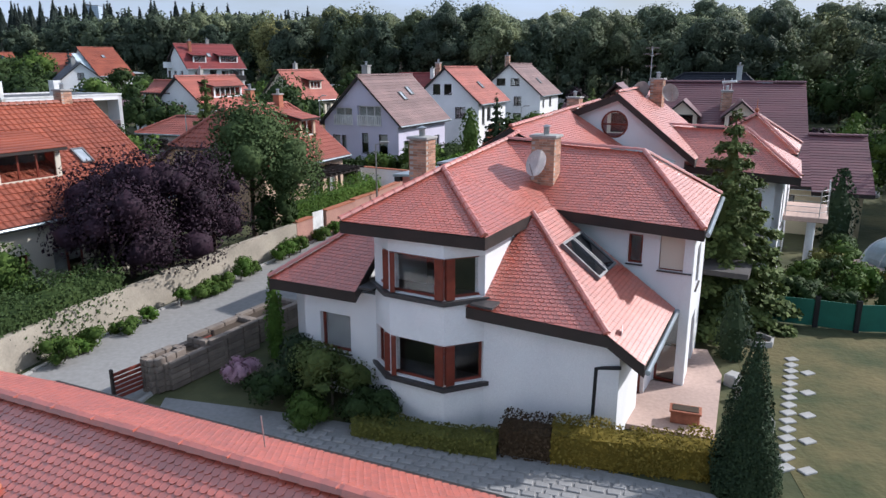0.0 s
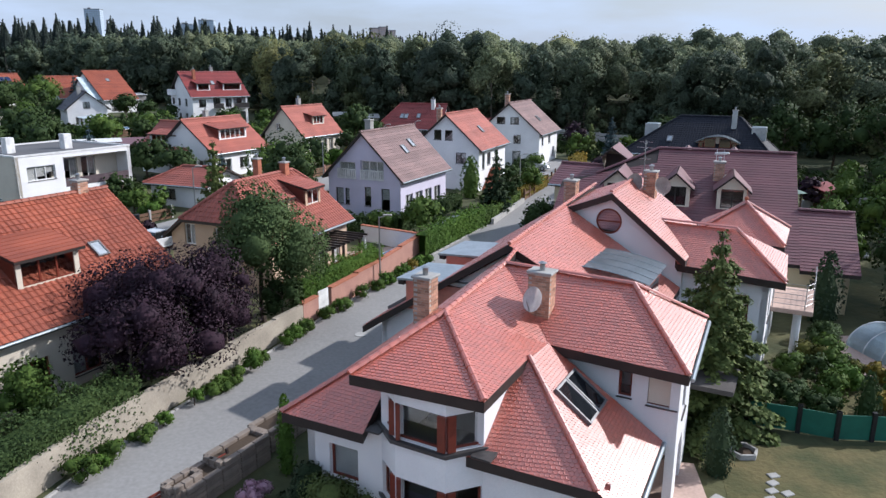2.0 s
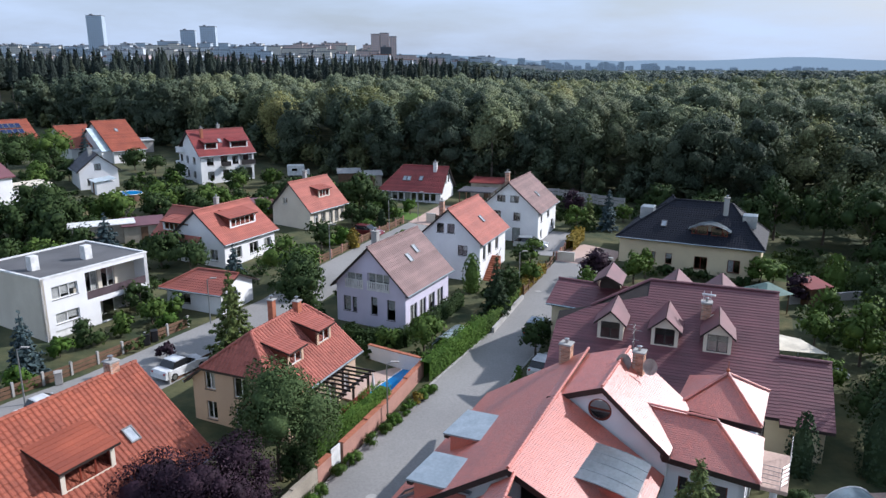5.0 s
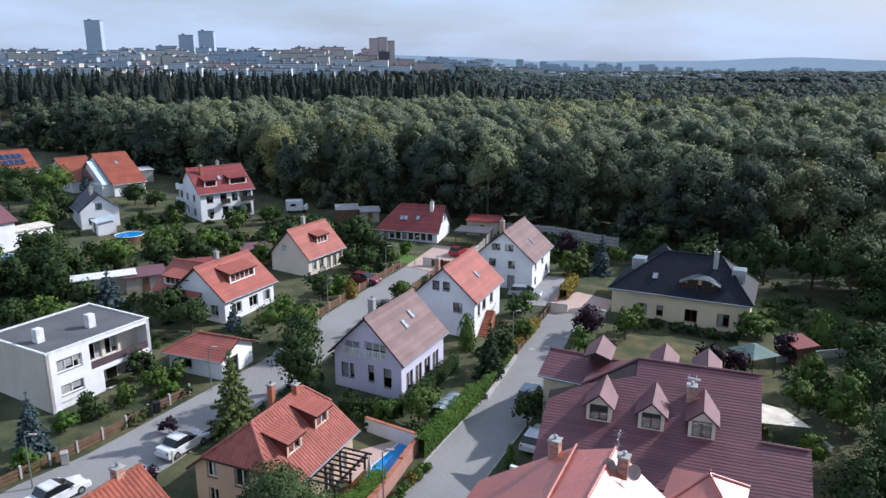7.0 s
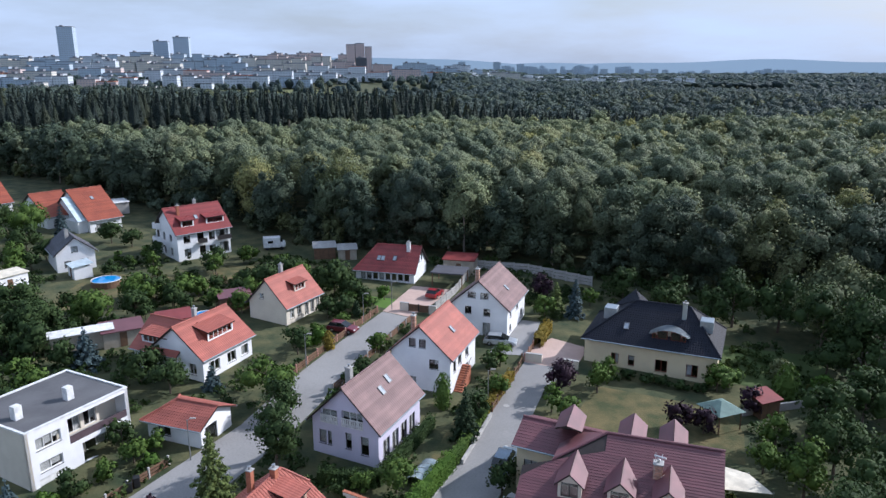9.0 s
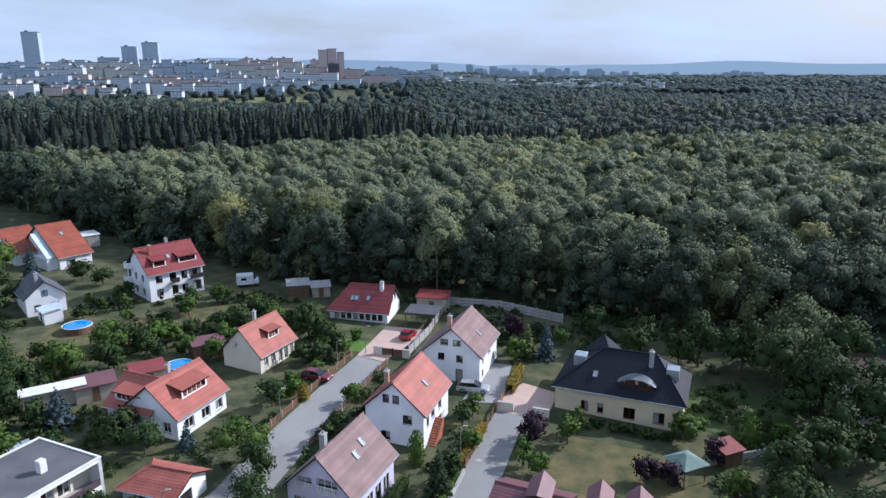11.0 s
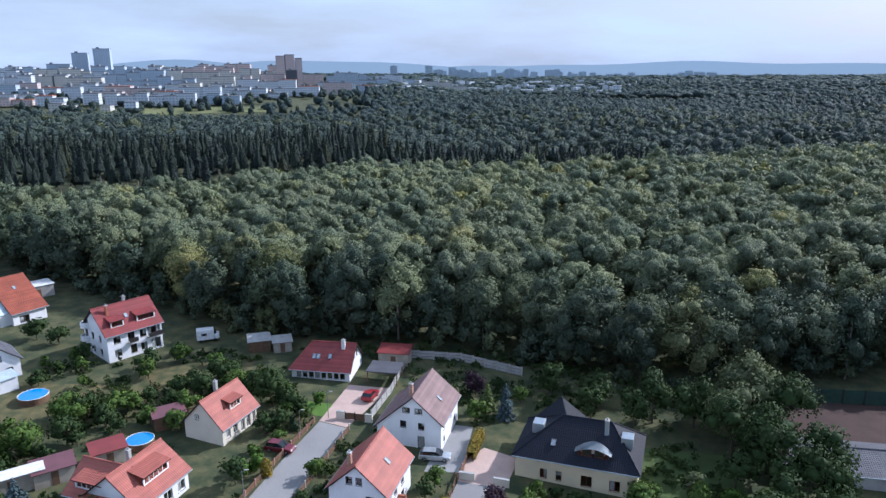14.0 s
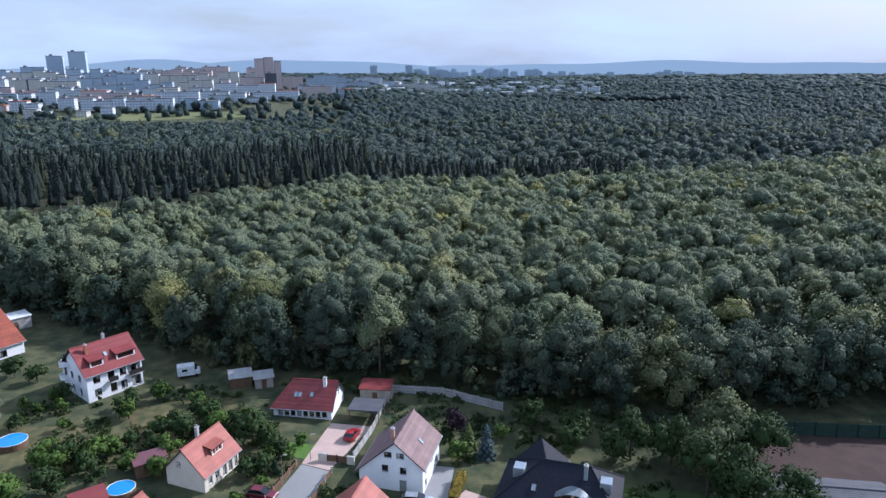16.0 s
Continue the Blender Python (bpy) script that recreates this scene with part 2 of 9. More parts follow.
M_PINKW = mat("pink_brick_wall", (0.42, 0.23, 0.18), 0.9, (0.34, 0.18, 0.145), scale=0.8, fine=14, bump=0.3)
M_GREENF = mat("green_mesh_fence", (0.015, 0.13, 0.085), 0.7, scale=1, fine=30)
M_STEEL = mat("galvanised_steel", (0.45, 0.46, 0.47), 0.35, metal=0.8, scale=3, bump=0.0)
M_DARKM = mat("dark_metal", (0.03, 0.03, 0.032), 0.5, metal=0.4, scale=3, bump=0.0)
M_WHITEP = mat("white_paint", (0.78, 0.78, 0.77), 0.45, scale=2, bump=0.02)
M_CANVAS = mat("cream_canvas", (0.70, 0.64, 0.52), 0.9, scale=1)
M_POOL = mat("blue_pool_water", (0.015, 0.25, 0.58), 0.06, (0.012, 0.20, 0.50), scale=0.6, fine=3, bump=0.1, spec=0.5)
M_POLY = mat("milky_polycarbonate", (0.60, 0.70, 0.74), 0.25, scale=1, bump=0.0)
M_FLASH = mat("grey_flashing", (0.20, 0.20, 0.205), 0.5, scale=3, bump=0.0, metal=0.3)
# The sky's reflection is put into the pale colour of this glass.
M_SKYP = mat("sky_toned_roof_glass", (0.42, 0.46, 0.50), 0.12, scale=2, bump=0.0, spec=0.8)
M_SOLAR = mat("solar_cells", (0.012, 0.025, 0.09), 0.15, scale=2, bump=0.0)
M_CLAY = mat("terracotta", (0.42, 0.15, 0.085), 0.8, scale=4, fine=20)
M_RUBBER = mat("tyre_rubber", (0.02, 0.02, 0.02), 0.8, scale=5, bump=0.0)
M_CARG = mat("dark_car_glass", (0.015, 0.017, 0.02), 0.05, scale=2, bump=0.0, spec=0.6)
# Extra blue in this leaf colour stands in for haze.
L_OAK = leaf_mat("woodland_leaves", (0.205, 0.232, 0.132), (0.138, 0.163, 0.099), island=0.22, trans=0.2, warm=0.3, each_tree=True)
# Darker copy of the woodland leaves: the front edge's shade is in the colour.
L_EDGE = leaf_mat("shaded_edge_leaves", (0.118, 0.146, 0.088), (0.060, 0.082, 0.055), island=0.35, trans=0.15, warm=0.2, each_tree=True)
# Haze over the far woods is put into this bluish leaf colour.
L_FARW = leaf_mat("hazed_far_leaves", (0.088, 0.114, 0.092), (0.056, 0.076, 0.067), island=0.3, trans=0.1, warm=0.2, each_tree=True)
L_GREEN = leaf_mat("fresh_green_leaves", (0.115, 0.175, 0.038), (0.038, 0.075, 0.016))
L_DARKG = leaf_mat("dark_green_leaves", (0.060, 0.095, 0.030), (0.020, 0.038, 0.014))
L_OLIVE = leaf_mat("olive_green_leaves", (0.150, 0.172, 0.082), (0.080, 0.100, 0.048), island=0.4)
L_MAPLE = leaf_mat("dense_green_leaves", (0.092, 0.135, 0.050), (0.042, 0.072, 0.026), island=0.4)
L_HEDGE = leaf_mat("hedge_leaves", (0.105, 0.185, 0.030), (0.040, 0.085, 0.016))
L_LIME = leaf_mat("yellowish_hedge_leaves", (0.190, 0.185, 0.045), (0.070, 0.080, 0.024))
L_YELL = leaf_mat("golden_hedge_leaves", (0.28, 0.20, 0.035), (0.11, 0.095, 0.02))
L_PURP = leaf_mat("purple_plum_leaves", (0.050, 0.026, 0.040), (0.014, 0.010, 0.015), trans=0.08)
L_CONIF = leaf_mat("conifer_needles", (0.052, 0.080, 0.034), (0.016, 0.030, 0.017), trans=0.05)
L_SPRUCE = leaf_mat("yellowish_spruce_needles", (0.150, 0.185, 0.055), (0.060, 0.088, 0.030), trans=0.08)
L_BLUE = leaf_mat("blue_spruce_needles", (0.085, 0.125, 0.130), (0.035, 0.055, 0.060), trans=0.05)
L_PINE = leaf_mat("old_pine_needles", (0.050, 0.064, 0.052), (0.024, 0.034, 0.030), island=0.4, trans=0.03, warm=0.1, each_tree=True)
L_FLOW = leaf_mat("pink_blossom", (0.62, 0.42, 0.48), (0.40, 0.22, 0.30), trans=0.2)

# ---- building blocks ----


def ground_z(x, y):
    """The gently rising, sideways falling lie of the land."""
    p = 0.036 * (min(y, 145) - 15) - 0.02 * max(-140, min(x, 90))
    if y > 690:                                  # the town stands on a rise
        u, v = min(1, (y - 690) / 270), max(0, min(1, (0.16 * y - x) / 160))
        p += 17 * u * u * (3 - 2 * u) * v * v * (3 - 2 * v)
    q = 0.45
    return q + math.log1p(math.exp(min(40, (p - q) * 6))) / 6 if (p - q) * 6 < 40 else p


def empty(name, m):
    ob = new(name)
    ob.empty_display_size = 0.3
    ob.matrix_basis = m
    return ob


def meshed(name, verts, faces, material, uv=None):
    me = bpy.data.meshes.new(name)
    me.from_pydata([tuple(v) for v in verts], [], faces)
    me.materials.append(material)
    return me


def part(name, bm, material, parent=None, label="", smooth=False):
    """Link a bmesh, or a finished mesh, as one object under a thing or a part."""
    if isinstance(bm, bpy.types.Mesh):
        me = bm
    else:
        me = bpy.data.meshes.new(name)
        bmesh.ops.recalc_face_normals(bm, faces=bm.faces[:])
        bm.to_mesh(me)
        bm.free()
    if not me.materials:
        me.materials.append(material)
    if smooth:
        for p in me.polygons:
            p.use_smooth = True
    ob = new(name, me)
    ob.parent = parent
    if label:
        ob["label"] = label
    return ob


def box(bm, x0, x1, y0, y1, z0, z1, bev=0.0, m=None):
    r = bmesh.ops.create_cube(bm, size=1)
    mm = Matrix.Translation(((x0 + x1) / 2, (y0 + y1) / 2, (z0 + z1) / 2)) @ Matrix.Diagonal((abs(x1 - x0), abs(y1 - y0), abs(z1 - z0), 1))
    bmesh.ops.transform(bm, matrix=(m @ mm) if m else mm, verts=r["verts"])
    if bev:
        ed = list({e for v in r["verts"] for e in v.link_edges})
        bmesh.ops.bevel(bm, geom=ed, offset=bev, segments=1, affect="EDGES")
    return bm


def boxed(*a, **k):
    return box(bmesh.new(), *a, **k)


def rod(bm, a, b, r, seg=8, r2=None):
    a, b = Vector(a), Vector(b)
    q = (b - a).to_track_quat("Z", "Y").to_matrix().to_4x4()
    m = Matrix.Translation((a + b) / 2) @ q
    bmesh.ops.create_cone(bm, cap_ends=True, segments=seg, radius1=r, radius2=r if r2 is None else r2, depth=(b - a).length, matrix=m)
    return bm


def slab(poly, thick, bm=None):
    """A flat or sloping polygon given a thickness downwards."""
    bm = bm or bmesh.new()
    top = [bm.verts.new(p) for p in poly]
    bot = [bm.verts.new((p[0], p[1], p[2] - thick)) for p in poly]
    bm.faces.new(top)
    bm.faces.new(bot[::-1])
    for i in range(len(poly)):
        j = (i + 1) % len(poly)
        bm.faces.new((top[i], bot[i], bot[j], top[j]))
    return bm


def tiles(bm, poly, wavy=False, w=0.30, c=0.36, rng=None):
    """Lay courses of tiles over a convex sloping polygon. wavy: each tile is a piece with its own roll and lip."""
    P = [Vector(p) for p in poly]
    n = Vector((0, 0, 0))
    for i in range(len(P)):
        a, b = P[i], P[(i + 1) % len(P)]
        n += a.cross(b)
    n.normalize()
    if n.z < 0:
        n, P = -n, P[::-1]
    v = (Vector((0, 0, 1)) - n * n.z)
    v = v.normalized() if v.length > 1e-4 else Vector((0, 1, 0))
    u = v.cross(n).normalized()
    A = [(p - P[0]).dot(u) for p in P]
    B = [(p - P[0]).dot(v) for p in P]
    a0, a1, b0, b1 = min(A), max(A), min(B), max(B)
    rows = int((b1 - b0) / c) + 1
    verts, faces, uvs = [], [], []
    if wavy == "scale":                          # plain tiles with a rounded foot, laid in bond
        w, c = (0.15, 0.13) if c > 0.3 else (w, c)
        rows, cols = int((b1 - b0) / c) + 1, int((a1 - a0) / w) + 2
        foot = [(0.0, 0.06), (0.2, 0.012), (0.5, 0.0), (0.8, 0.012), (1.0, 0.06)]
        for j in range(rows):
            for i in range(cols):
                s, x0, y0 = len(verts), a0 + (i - 0.5 * (j % 2)) * w, b0 + j * c
                k = random.uniform(-0.004, 0.004)
                for px, py in foot:
                    verts.append((x0 + (0.02 + px * 0.96) * w, y0 + py, 0.012))
                for px, py in foot:
                    verts.append((x0 + (0.02 + px * 0.96) * w, y0 + py, 0.040 + k))
                verts.append((x0 + 0.98 * w, y0 + c + 0.06, 0.018)), verts.append((x0 + 0.02 * w, y0 + c + 0.06, 0.018))
                faces.append((s + 5, s + 6, s + 7, s + 8, s + 9, s + 10, s + 11))
                for q in range(4):
                    faces.append((s + q, s + q + 1, s + 6 + q, s + 5 + q))
    elif wavy:
        cols = int((a1 - a0) / w) + 2
        prof = [(0.0, 0.0), (0.18, 0.034), (0.42, 0.038), (0.62, 0.008), (1.0, 0.0)]
        for j in range(rows):
            for i in range(cols):
                s = len(verts)
                x0, y0 = a0 + (i - 0.5 * (j % 2) * 0) * w, b0 + j * c
                k = random.uniform(-0.006, 0.006)
                for px, pz in prof:
                    verts.append((x0 + px * w, y0, 0.028 + k))
                for px, pz in prof:
                    verts.append((x0 + px * w, y0, 0.062 + pz + k))
                for px, pz in prof:
                    verts.append((x0 + px * w, y0 + c + 0.015, 0.024 + pz + k))
                for q in range(4):
                    faces.append((s + q, s + q + 1, s + 6 + q, s + 5 + q))
                    faces.append((s + 5 + q, s + 6 + q, s + 11 + q, s + 10 + q))
    else:
        for j in range(rows):
            s, y0 = len(verts), b0 + j * c
            verts += [(a0, y0, 0.02), (a1, y0, 0.02), (a0, y0, 0.048), (a1, y0, 0.048), (a0, y0 + c + 0.01, 0.025), (a1, y0 + c + 0.01, 0.025)]
            faces += [(s, s + 1, s + 3, s + 2), (s + 2, s + 3, s + 5, s + 4)]
    t = bmesh.new()
    me = bpy.data.meshes.new("t")
    me.from_pydata(verts, [], faces)
    t.from_mesh(me)
    bpy.data.meshes.remove(me)
    for i in range(len(P)):
        q, r = (A[i], B[i]), (A[(i + 1) % len(P)], B[(i + 1) % len(P)])
        e = Vector((r[0] - q[0], r[1] - q[1], 0))
        if e.length < 1e-5:
            continue
        out = Vector((e.y, -e.x, 0)).normalized()
        bmesh.ops.bisect_plane(t, geom=t.verts[:] + t.edges[:] + t.faces[:], dist=1e-5, plane_co=(q[0], q[1], 0), plane_no=out, clear_outer=True)
    lay = t.loops.layers.uv.new("UVMap")
    for f in t.faces:
        for lp in f.loops:
            lp[lay].uv = (lp.vert.co.x, lp.vert.co.y)
    m = Matrix((u.to_4d(), v.to_4d(), n.to_4d(), (0, 0, 0, 1))).transposed()
    m[0][3], m[1][3], m[2][3] = P[0]
    m[3][0] = m[3][1] = m[3][2] = 0
    m[3][3] = 1
    bmesh.ops.transform(t, matrix=m, verts=t.verts[:])
    me = bpy.data.meshes.new("t")
    t.to_mesh(me)
    t.free()
    bm.from_mesh(me)
    bpy.data.meshes.remove(me)
    return bm


def ridge_caps(bm, a, b, r=0.13, step=0.38):
    """A row of half-round ridge tiles from a to b."""
    a, b = Vector(a), Vector(b)
    n = max(1, int((b - a).length / step))
    d = (b - a) / n
    side = d.cross(Vector((0, 0, 1))).normalized()
    up = side.cross(d).normalized()
    for i in range(n):
        rings = []
        for end, k in ((0, 1.12), (1.06, 0.92)):
            c = a + d * (i + end)
            rings.append([bm.verts.new(c + side * (math.cos(t) * r * k) + up * (math.sin(t) * r * k + 0.015)) for t in (0, 0.8, 1.57, 2.34, 3.14)])
        for j in range(4):
            bm.faces.new((rings[0][j], rings[0][j + 1], rings[1][j + 1], rings[1][j]))
        bm.faces.new(rings[0])
    return bm


def wall(name, parent, p0, p1, z0, top, openings=(), material=None, thick=0.3, label=""):
    """A wall from p0 to p1, seen from outside with p0 on the left. top: (u, z) points of its upper edge, left to right.
    openings: (u0, u1, z0, z1), all cut through."""
    p0, p1 = Vector((*p0, 0)), Vector((*p1, 0))
    length = (p1 - p0).length
    us = sorted({0.0, length, *[t[0] for t in top], *[min(max(o[i], 0), length) for o in openings for i in (0, 1)]})
    zmax = max(t[1] for t in top)
    zs = sorted({z0, zmax, *[o[i] for o in openings for i in (2, 3)]})
    bm = bmesh.new()
    grid = {}

    def vert(u, z, col):
        k = (round(u, 4), round(z, 4), col)
        if k not in grid:
            grid[k] = bm.verts.new((u, 0, z))
        return grid[k]
    for i in range(len(us) - 1):
        for j in range(len(zs) - 1):
            u, z = (us[i] + us[i + 1]) / 2, (zs[j] + zs[j + 1]) / 2
            if us[i + 1] - us[i] < 1e-4 or zs[j + 1] - zs[j] < 1e-4 or any(o[0] < u < o[1] and o[2] < z < o[3] for o in openings):
                continue
            bm.faces.new((vert(us[i], zs[j], i), vert(us[i + 1], zs[j], i), vert(us[i + 1], zs[j + 1], i), vert(us[i], zs[j + 1], i)))
    for i in range(len(top) - 1):
        (ua, za), (ub, zb) = top[i], top[i + 1]
        if za == zb == zmax or ub - ua < 1e-4:
            continue
        geom = [f for f in bm.faces if ua - 1e-3 <= f.calc_center_median().x <= ub + 1e-3]
        geom += list({e for f in geom for e in f.edges}) + list({v for f in geom for v in f.verts})
        no = Vector((-(zb - za), 0, ub - ua)).normalized()
        bmesh.ops.bisect_plane(bm, geom=geom, dist=1e-5, plane_co=(ua, 0, za), plane_no=no, clear_outer=True)
    bmesh.ops.remove_doubles(bm, verts=bm.verts[:], dist=1e-4)
    r = bmesh.ops.extrude_face_region(bm, geom=bm.faces[:])
    bmesh.ops.translate(bm, vec=(0, thick, 0), verts=[g for g in r["geom"] if isinstance(g, bmesh.types.BMVert)])
    d = (p1 - p0).normalized()
    m = Matrix(((d.x, -d.y, 0, p0.x), (d.y, d.x, 0, p0.y), (0, 0, 1, 0), (0, 0, 0, 1)))
    bmesh.ops.transform(bm, matrix=m, verts=bm.verts[:])
    return part(name, bm, material, parent, label), m


def window(parent, m, o, frame_mat=None, bars=1, cross=0, sill=True, depth=0.12, name="window", curtain=None):
    """A window set in the opening o of the wall whose pose is m: frame with panes and sill as pieces of their own."""
    u0, u1, z0, z1 = o
    f = 0.07
    bm = bmesh.new()
    d0, d1 = depth, depth + 0.07
    box(bm, u0, u1, d0, d1, z0, z0 + f), box(bm, u0, u1, d0, d1, z1 - f, z1)
    box(bm, u0, u0 + f, d0, d1, z0 + f, z1 - f), box(bm, u1 - f, u1, d0, d1, z0 + f, z1 - f)
    for k in range(1, bars + 1):
        x = u0 + (u1 - u0) * k / (bars + 1)
        box(bm, x - f * 0.6, x + f * 0.6, d0, d1, z0 + f, z1 - f)
    if cross:
        z = z0 + (z1 - z0) * cross
        box(bm, u0 + f, u1 - f, d0 + 0.01, d1 - 0.01, z - 0.03, z + 0.03)
    bmesh.ops.transform(bm, matrix=m, verts=bm.verts[:])
    win = part(name, bm, frame_mat or M_FRAMEW, parent)
    n = bars + 1
    for k in range(n):
        x0, x1 = u0 + (u1 - u0) * k / n + f * 0.5, u0 + (u1 - u0) * (k + 1) / n - f * 0.5
        pane = part("pane", boxed(x0, x1, d0 + 0.03, d0 + 0.04, z0 + f * 0.5, z1 - f * 0.5, m=m), GLASS, win)
        pane.visible_shadow = False
        pick = random.Random(int(u0 * 970 + z0 * 310 + z1 * 53) + k)
        if curtain or (curtain is None and pick.random() < 0.42):
            part("curtain", boxed(x0, x1, d0 + 0.075, d0 + 0.085, z0 + (z1 - z0) * pick.choice((0.0, 0.05, 0.25, 0.5)), z1, m=m), M_CURT, win)
    if sill:
        part("sill", boxed(u0 - 0.04, u1 + 0.04, -0.06, d0 + 0.01, z0 - 0.045, z0 - 0.004, m=m), M_SILL, win)
    return win


def chimney(parent, x, y, z0, z1, s=0.55, material=None, cap=True, yaw=0.0, s2=None):
    """A masonry stack with mortar core, courses that stand proud, and a concrete cap with a pot."""
    s2 = s2 or s
    bm = bmesh.new()
    m = pose(x, y, 0, 0, 0, yaw)
    if material:
        box(bm, -s / 2, s / 2, -s2 / 2, s2 / 2, z0, z1, 0.015, m)
        ch = part("chimney", bm, material, parent)
    else:
        box(bm, -s / 2, s / 2, -s2 / 2, s2 / 2, z0, z1, 0, m)
        ch = part("chimney", bm, M_MORTAR, parent, "pale brick chimney stack")
        bk = bmesh.new()
        rows = int((z1 - z0) / 0.085)
        for j in range(rows):
            for side in range(4):
                w, dd = (s, s2) if side % 2 == 0 else (s2, s)
                k = max(1, round(w / 0.26))
                for i in range(k):
                    a = -w / 2 + w * i / k + (0.5 * w / k if j % 2 else 0)
                    e = min(a + w / k - 0.014, w / 2 + 0.006)
                    rot = m @ Matrix.Rotation(side * math.pi / 2, 4, "Z")
                    box(bk, a, e, -dd / 2 - 0.012, -dd / 2 + 0.02, z0 + j * 0.085 + 0.006, z0 + j * 0.085 + 0.079, 0, rot)
        bricks = part("brickwork", bk, M_BRICKI, ch)
        bricks["kind"] = "stuff"
    if cap:
        bm = bmesh.new()
        box(bm, -s / 2 - 0.07, s / 2 + 0.07, -s2 / 2 - 0.07, s2 / 2 + 0.07, z1, z1 + 0.09, 0.015, m)
        part("cap", bm, M_CONC, ch)
        bm = bmesh.new()
        rod(bm, m @ Vector((0, 0, z1 + 0.09)), m @ Vector((0, 0, z1 + 0.34)), 0.1, 10)
        rod(bm, m @ Vector((0, 0, z1 + 0.36)), m @ Vector((0, 0, z1 + 0.42)), 0.17, 10, 0.03)
        part("pot", bm, M_STEEL, ch)
    return ch


M_BRICKI = mat("chimney_bricks", (0.50, 0.28, 0.19), 0.85, (0.40, 0.22, 0.15), scale=3, fine=20, island=0.7)


def skylight(parent, p, u, v, n, w=0.78, h=1.2, name="roof_window", glass=None):
    """A roof window on a slope: p is its middle, u across, v up the slope, n out of it."""
    u, v, n = Vector(u).normalized(), Vector(v).normalized(), Vector(n).normalized()
    m = Matrix((u.to_4d(), v.to_4d(), n.to_4d(), (0, 0, 0, 1))).transposed()
    for r in range(3):
        m[3][r] = 0
        m[r][3] = p[r]
    m[3][3] = 1
    bm = bmesh.new()
    f = 0.08
    box(bm, -w / 2, w / 2, -h / 2, -h / 2 + f, 0, 0.14, 0, m), box(bm, -w / 2, w / 2, h / 2 - f, h / 2, 0, 0.14, 0, m)
    box(bm, -w / 2, -w / 2 + f, -h / 2 + f, h / 2 - f, 0, 0.14, 0, m), box(bm, w / 2 - f, w / 2, -h / 2 + f, h / 2 - f, 0, 0.14, 0, m)
    win = part(name, bm, M_FLASH, parent)
    part("pane", boxed(-w / 2 + f, w / 2 - f, -h / 2 + f, h / 2 - f, 0.08, 0.10, m=m), glass or M_CARG, win)
    return win

# ---- ground and streets ----


def height_sheet(name, xs, ys, dz, material):
    verts = [(x, y, ground_z(x, y) + dz) for y in ys for x in xs]
    nx = len(xs)
    faces = [(j * nx + i, j * nx + i + 1, (j + 1) * nx + i + 1, (j + 1) * nx + i) for j in range(len(ys) - 1) for i in range(nx - 1)]
    me = meshed(name, verts, faces, material)
    return part(name, me, material, smooth=True)


def spaced(lo, hi, near, far, step):
    a = [near + i * step for i in range(int((far - near) / step) + 1)]
    g, k = step, near
    left, right = [], []
    while k > lo:
        g *= 1.35
        k -= g
        left.append(max(k, lo))
    g, k = step, a[-1]
    while k < hi:
        g *= 1.35
        k += g
        right.append(min(k, hi))
    return left[::-1] + a + right


tagged(height_sheet("ground", spaced(-4500, 4500, -130, 110, 3.0), spaced(-600, 4600, -20, 200, 3.0), 0, M_EARTH), kind="structure")


def strip(name, line, material, dz=0.03, kind="structure", sub=2.0, depth=0.25):
    """A paved band over the ground; line: rows of left x, y and right x, y."""
    rows = []
    for (a, b, c, d), (e, f, g, h) in zip(line, line[1:]):
        n = max(1, int(math.hypot(e - a, f - b) / sub))
        rows += [(a + (e - a) * k / n, b + (f - b) * k / n, c + (g - c) * k / n, d + (h - d) * k / n) for k in range(n)]
    rows.append(line[-1])
    bm = bmesh.new()
    prev = None
    for a, b, c, d in rows:
        p, q = Vector((a, b, ground_z(a, b) + dz)), Vector((c, d, ground_z(c, d) + dz))
        cur = [bm.verts.new(v) for v in (p, q, q - Vector((0, 0, depth)), p - Vector((0, 0, depth)))]
        if prev:
            for i in range(4):
                bm.faces.new((prev[i], prev[(i + 1) % 4], cur[(i + 1) % 4], cur[i]))
        prev = cur
    ob = part(name, bm, material)
    return tagged(ob, kind=kind)


STREET1 = [(-17.5, 9, -12.0, 9), (-14.6, 19.0, -9.9, 17.5), (-13.3, 24.0, -8.4, 24.2), (-11.4, 28.8, -6.4, 28.2), (-8.6, 35.3, -3.6, 34.4), (-6.7, 40.2, -1.3, 39.5), (-1.8, 50.5, 3.2, 48.5),
           (3.6, 61.3, 8.3, 58.6), (7.7, 71.8, 12.0, 69.5), (12.0, 81.3, 15.6, 78.8), (13.9, 85.6, 20.0, 83.2)]
STREET2 = [(-37.5, 38.0, -29.0, 36.0), (-32.6, 47.2, -25.0, 45.5), (-29.3, 51.5, -22.0, 50.0), (-23.6, 61.9, -17.3, 60.0), (-19.3, 69.6, -13.8, 67.5), (-15.9, 80.0, -10.6, 76.5), (-10.6, 92.6, -5.4, 90.0), (-5.6, 103.4, -1.3, 101.0)]
strip("road_1", STREET1, M_ROAD)
strip("road_2", STREET2, M_ROAD)
strip("driveway_1", [(13.9, 85.6, 20.0, 83.2), (16.0, 91.0, 22.4, 88.0), (19.0, 93.5, 23.0, 90.5)], M_TERR, 0.034)
strip("driveway_2", [(9.5, 88.3, 15.0, 87.5), (11.0, 92.0, 15.8, 91.0), (15.0, 100.5, 18.3, 99.5)], M_PAVE, 0.034)
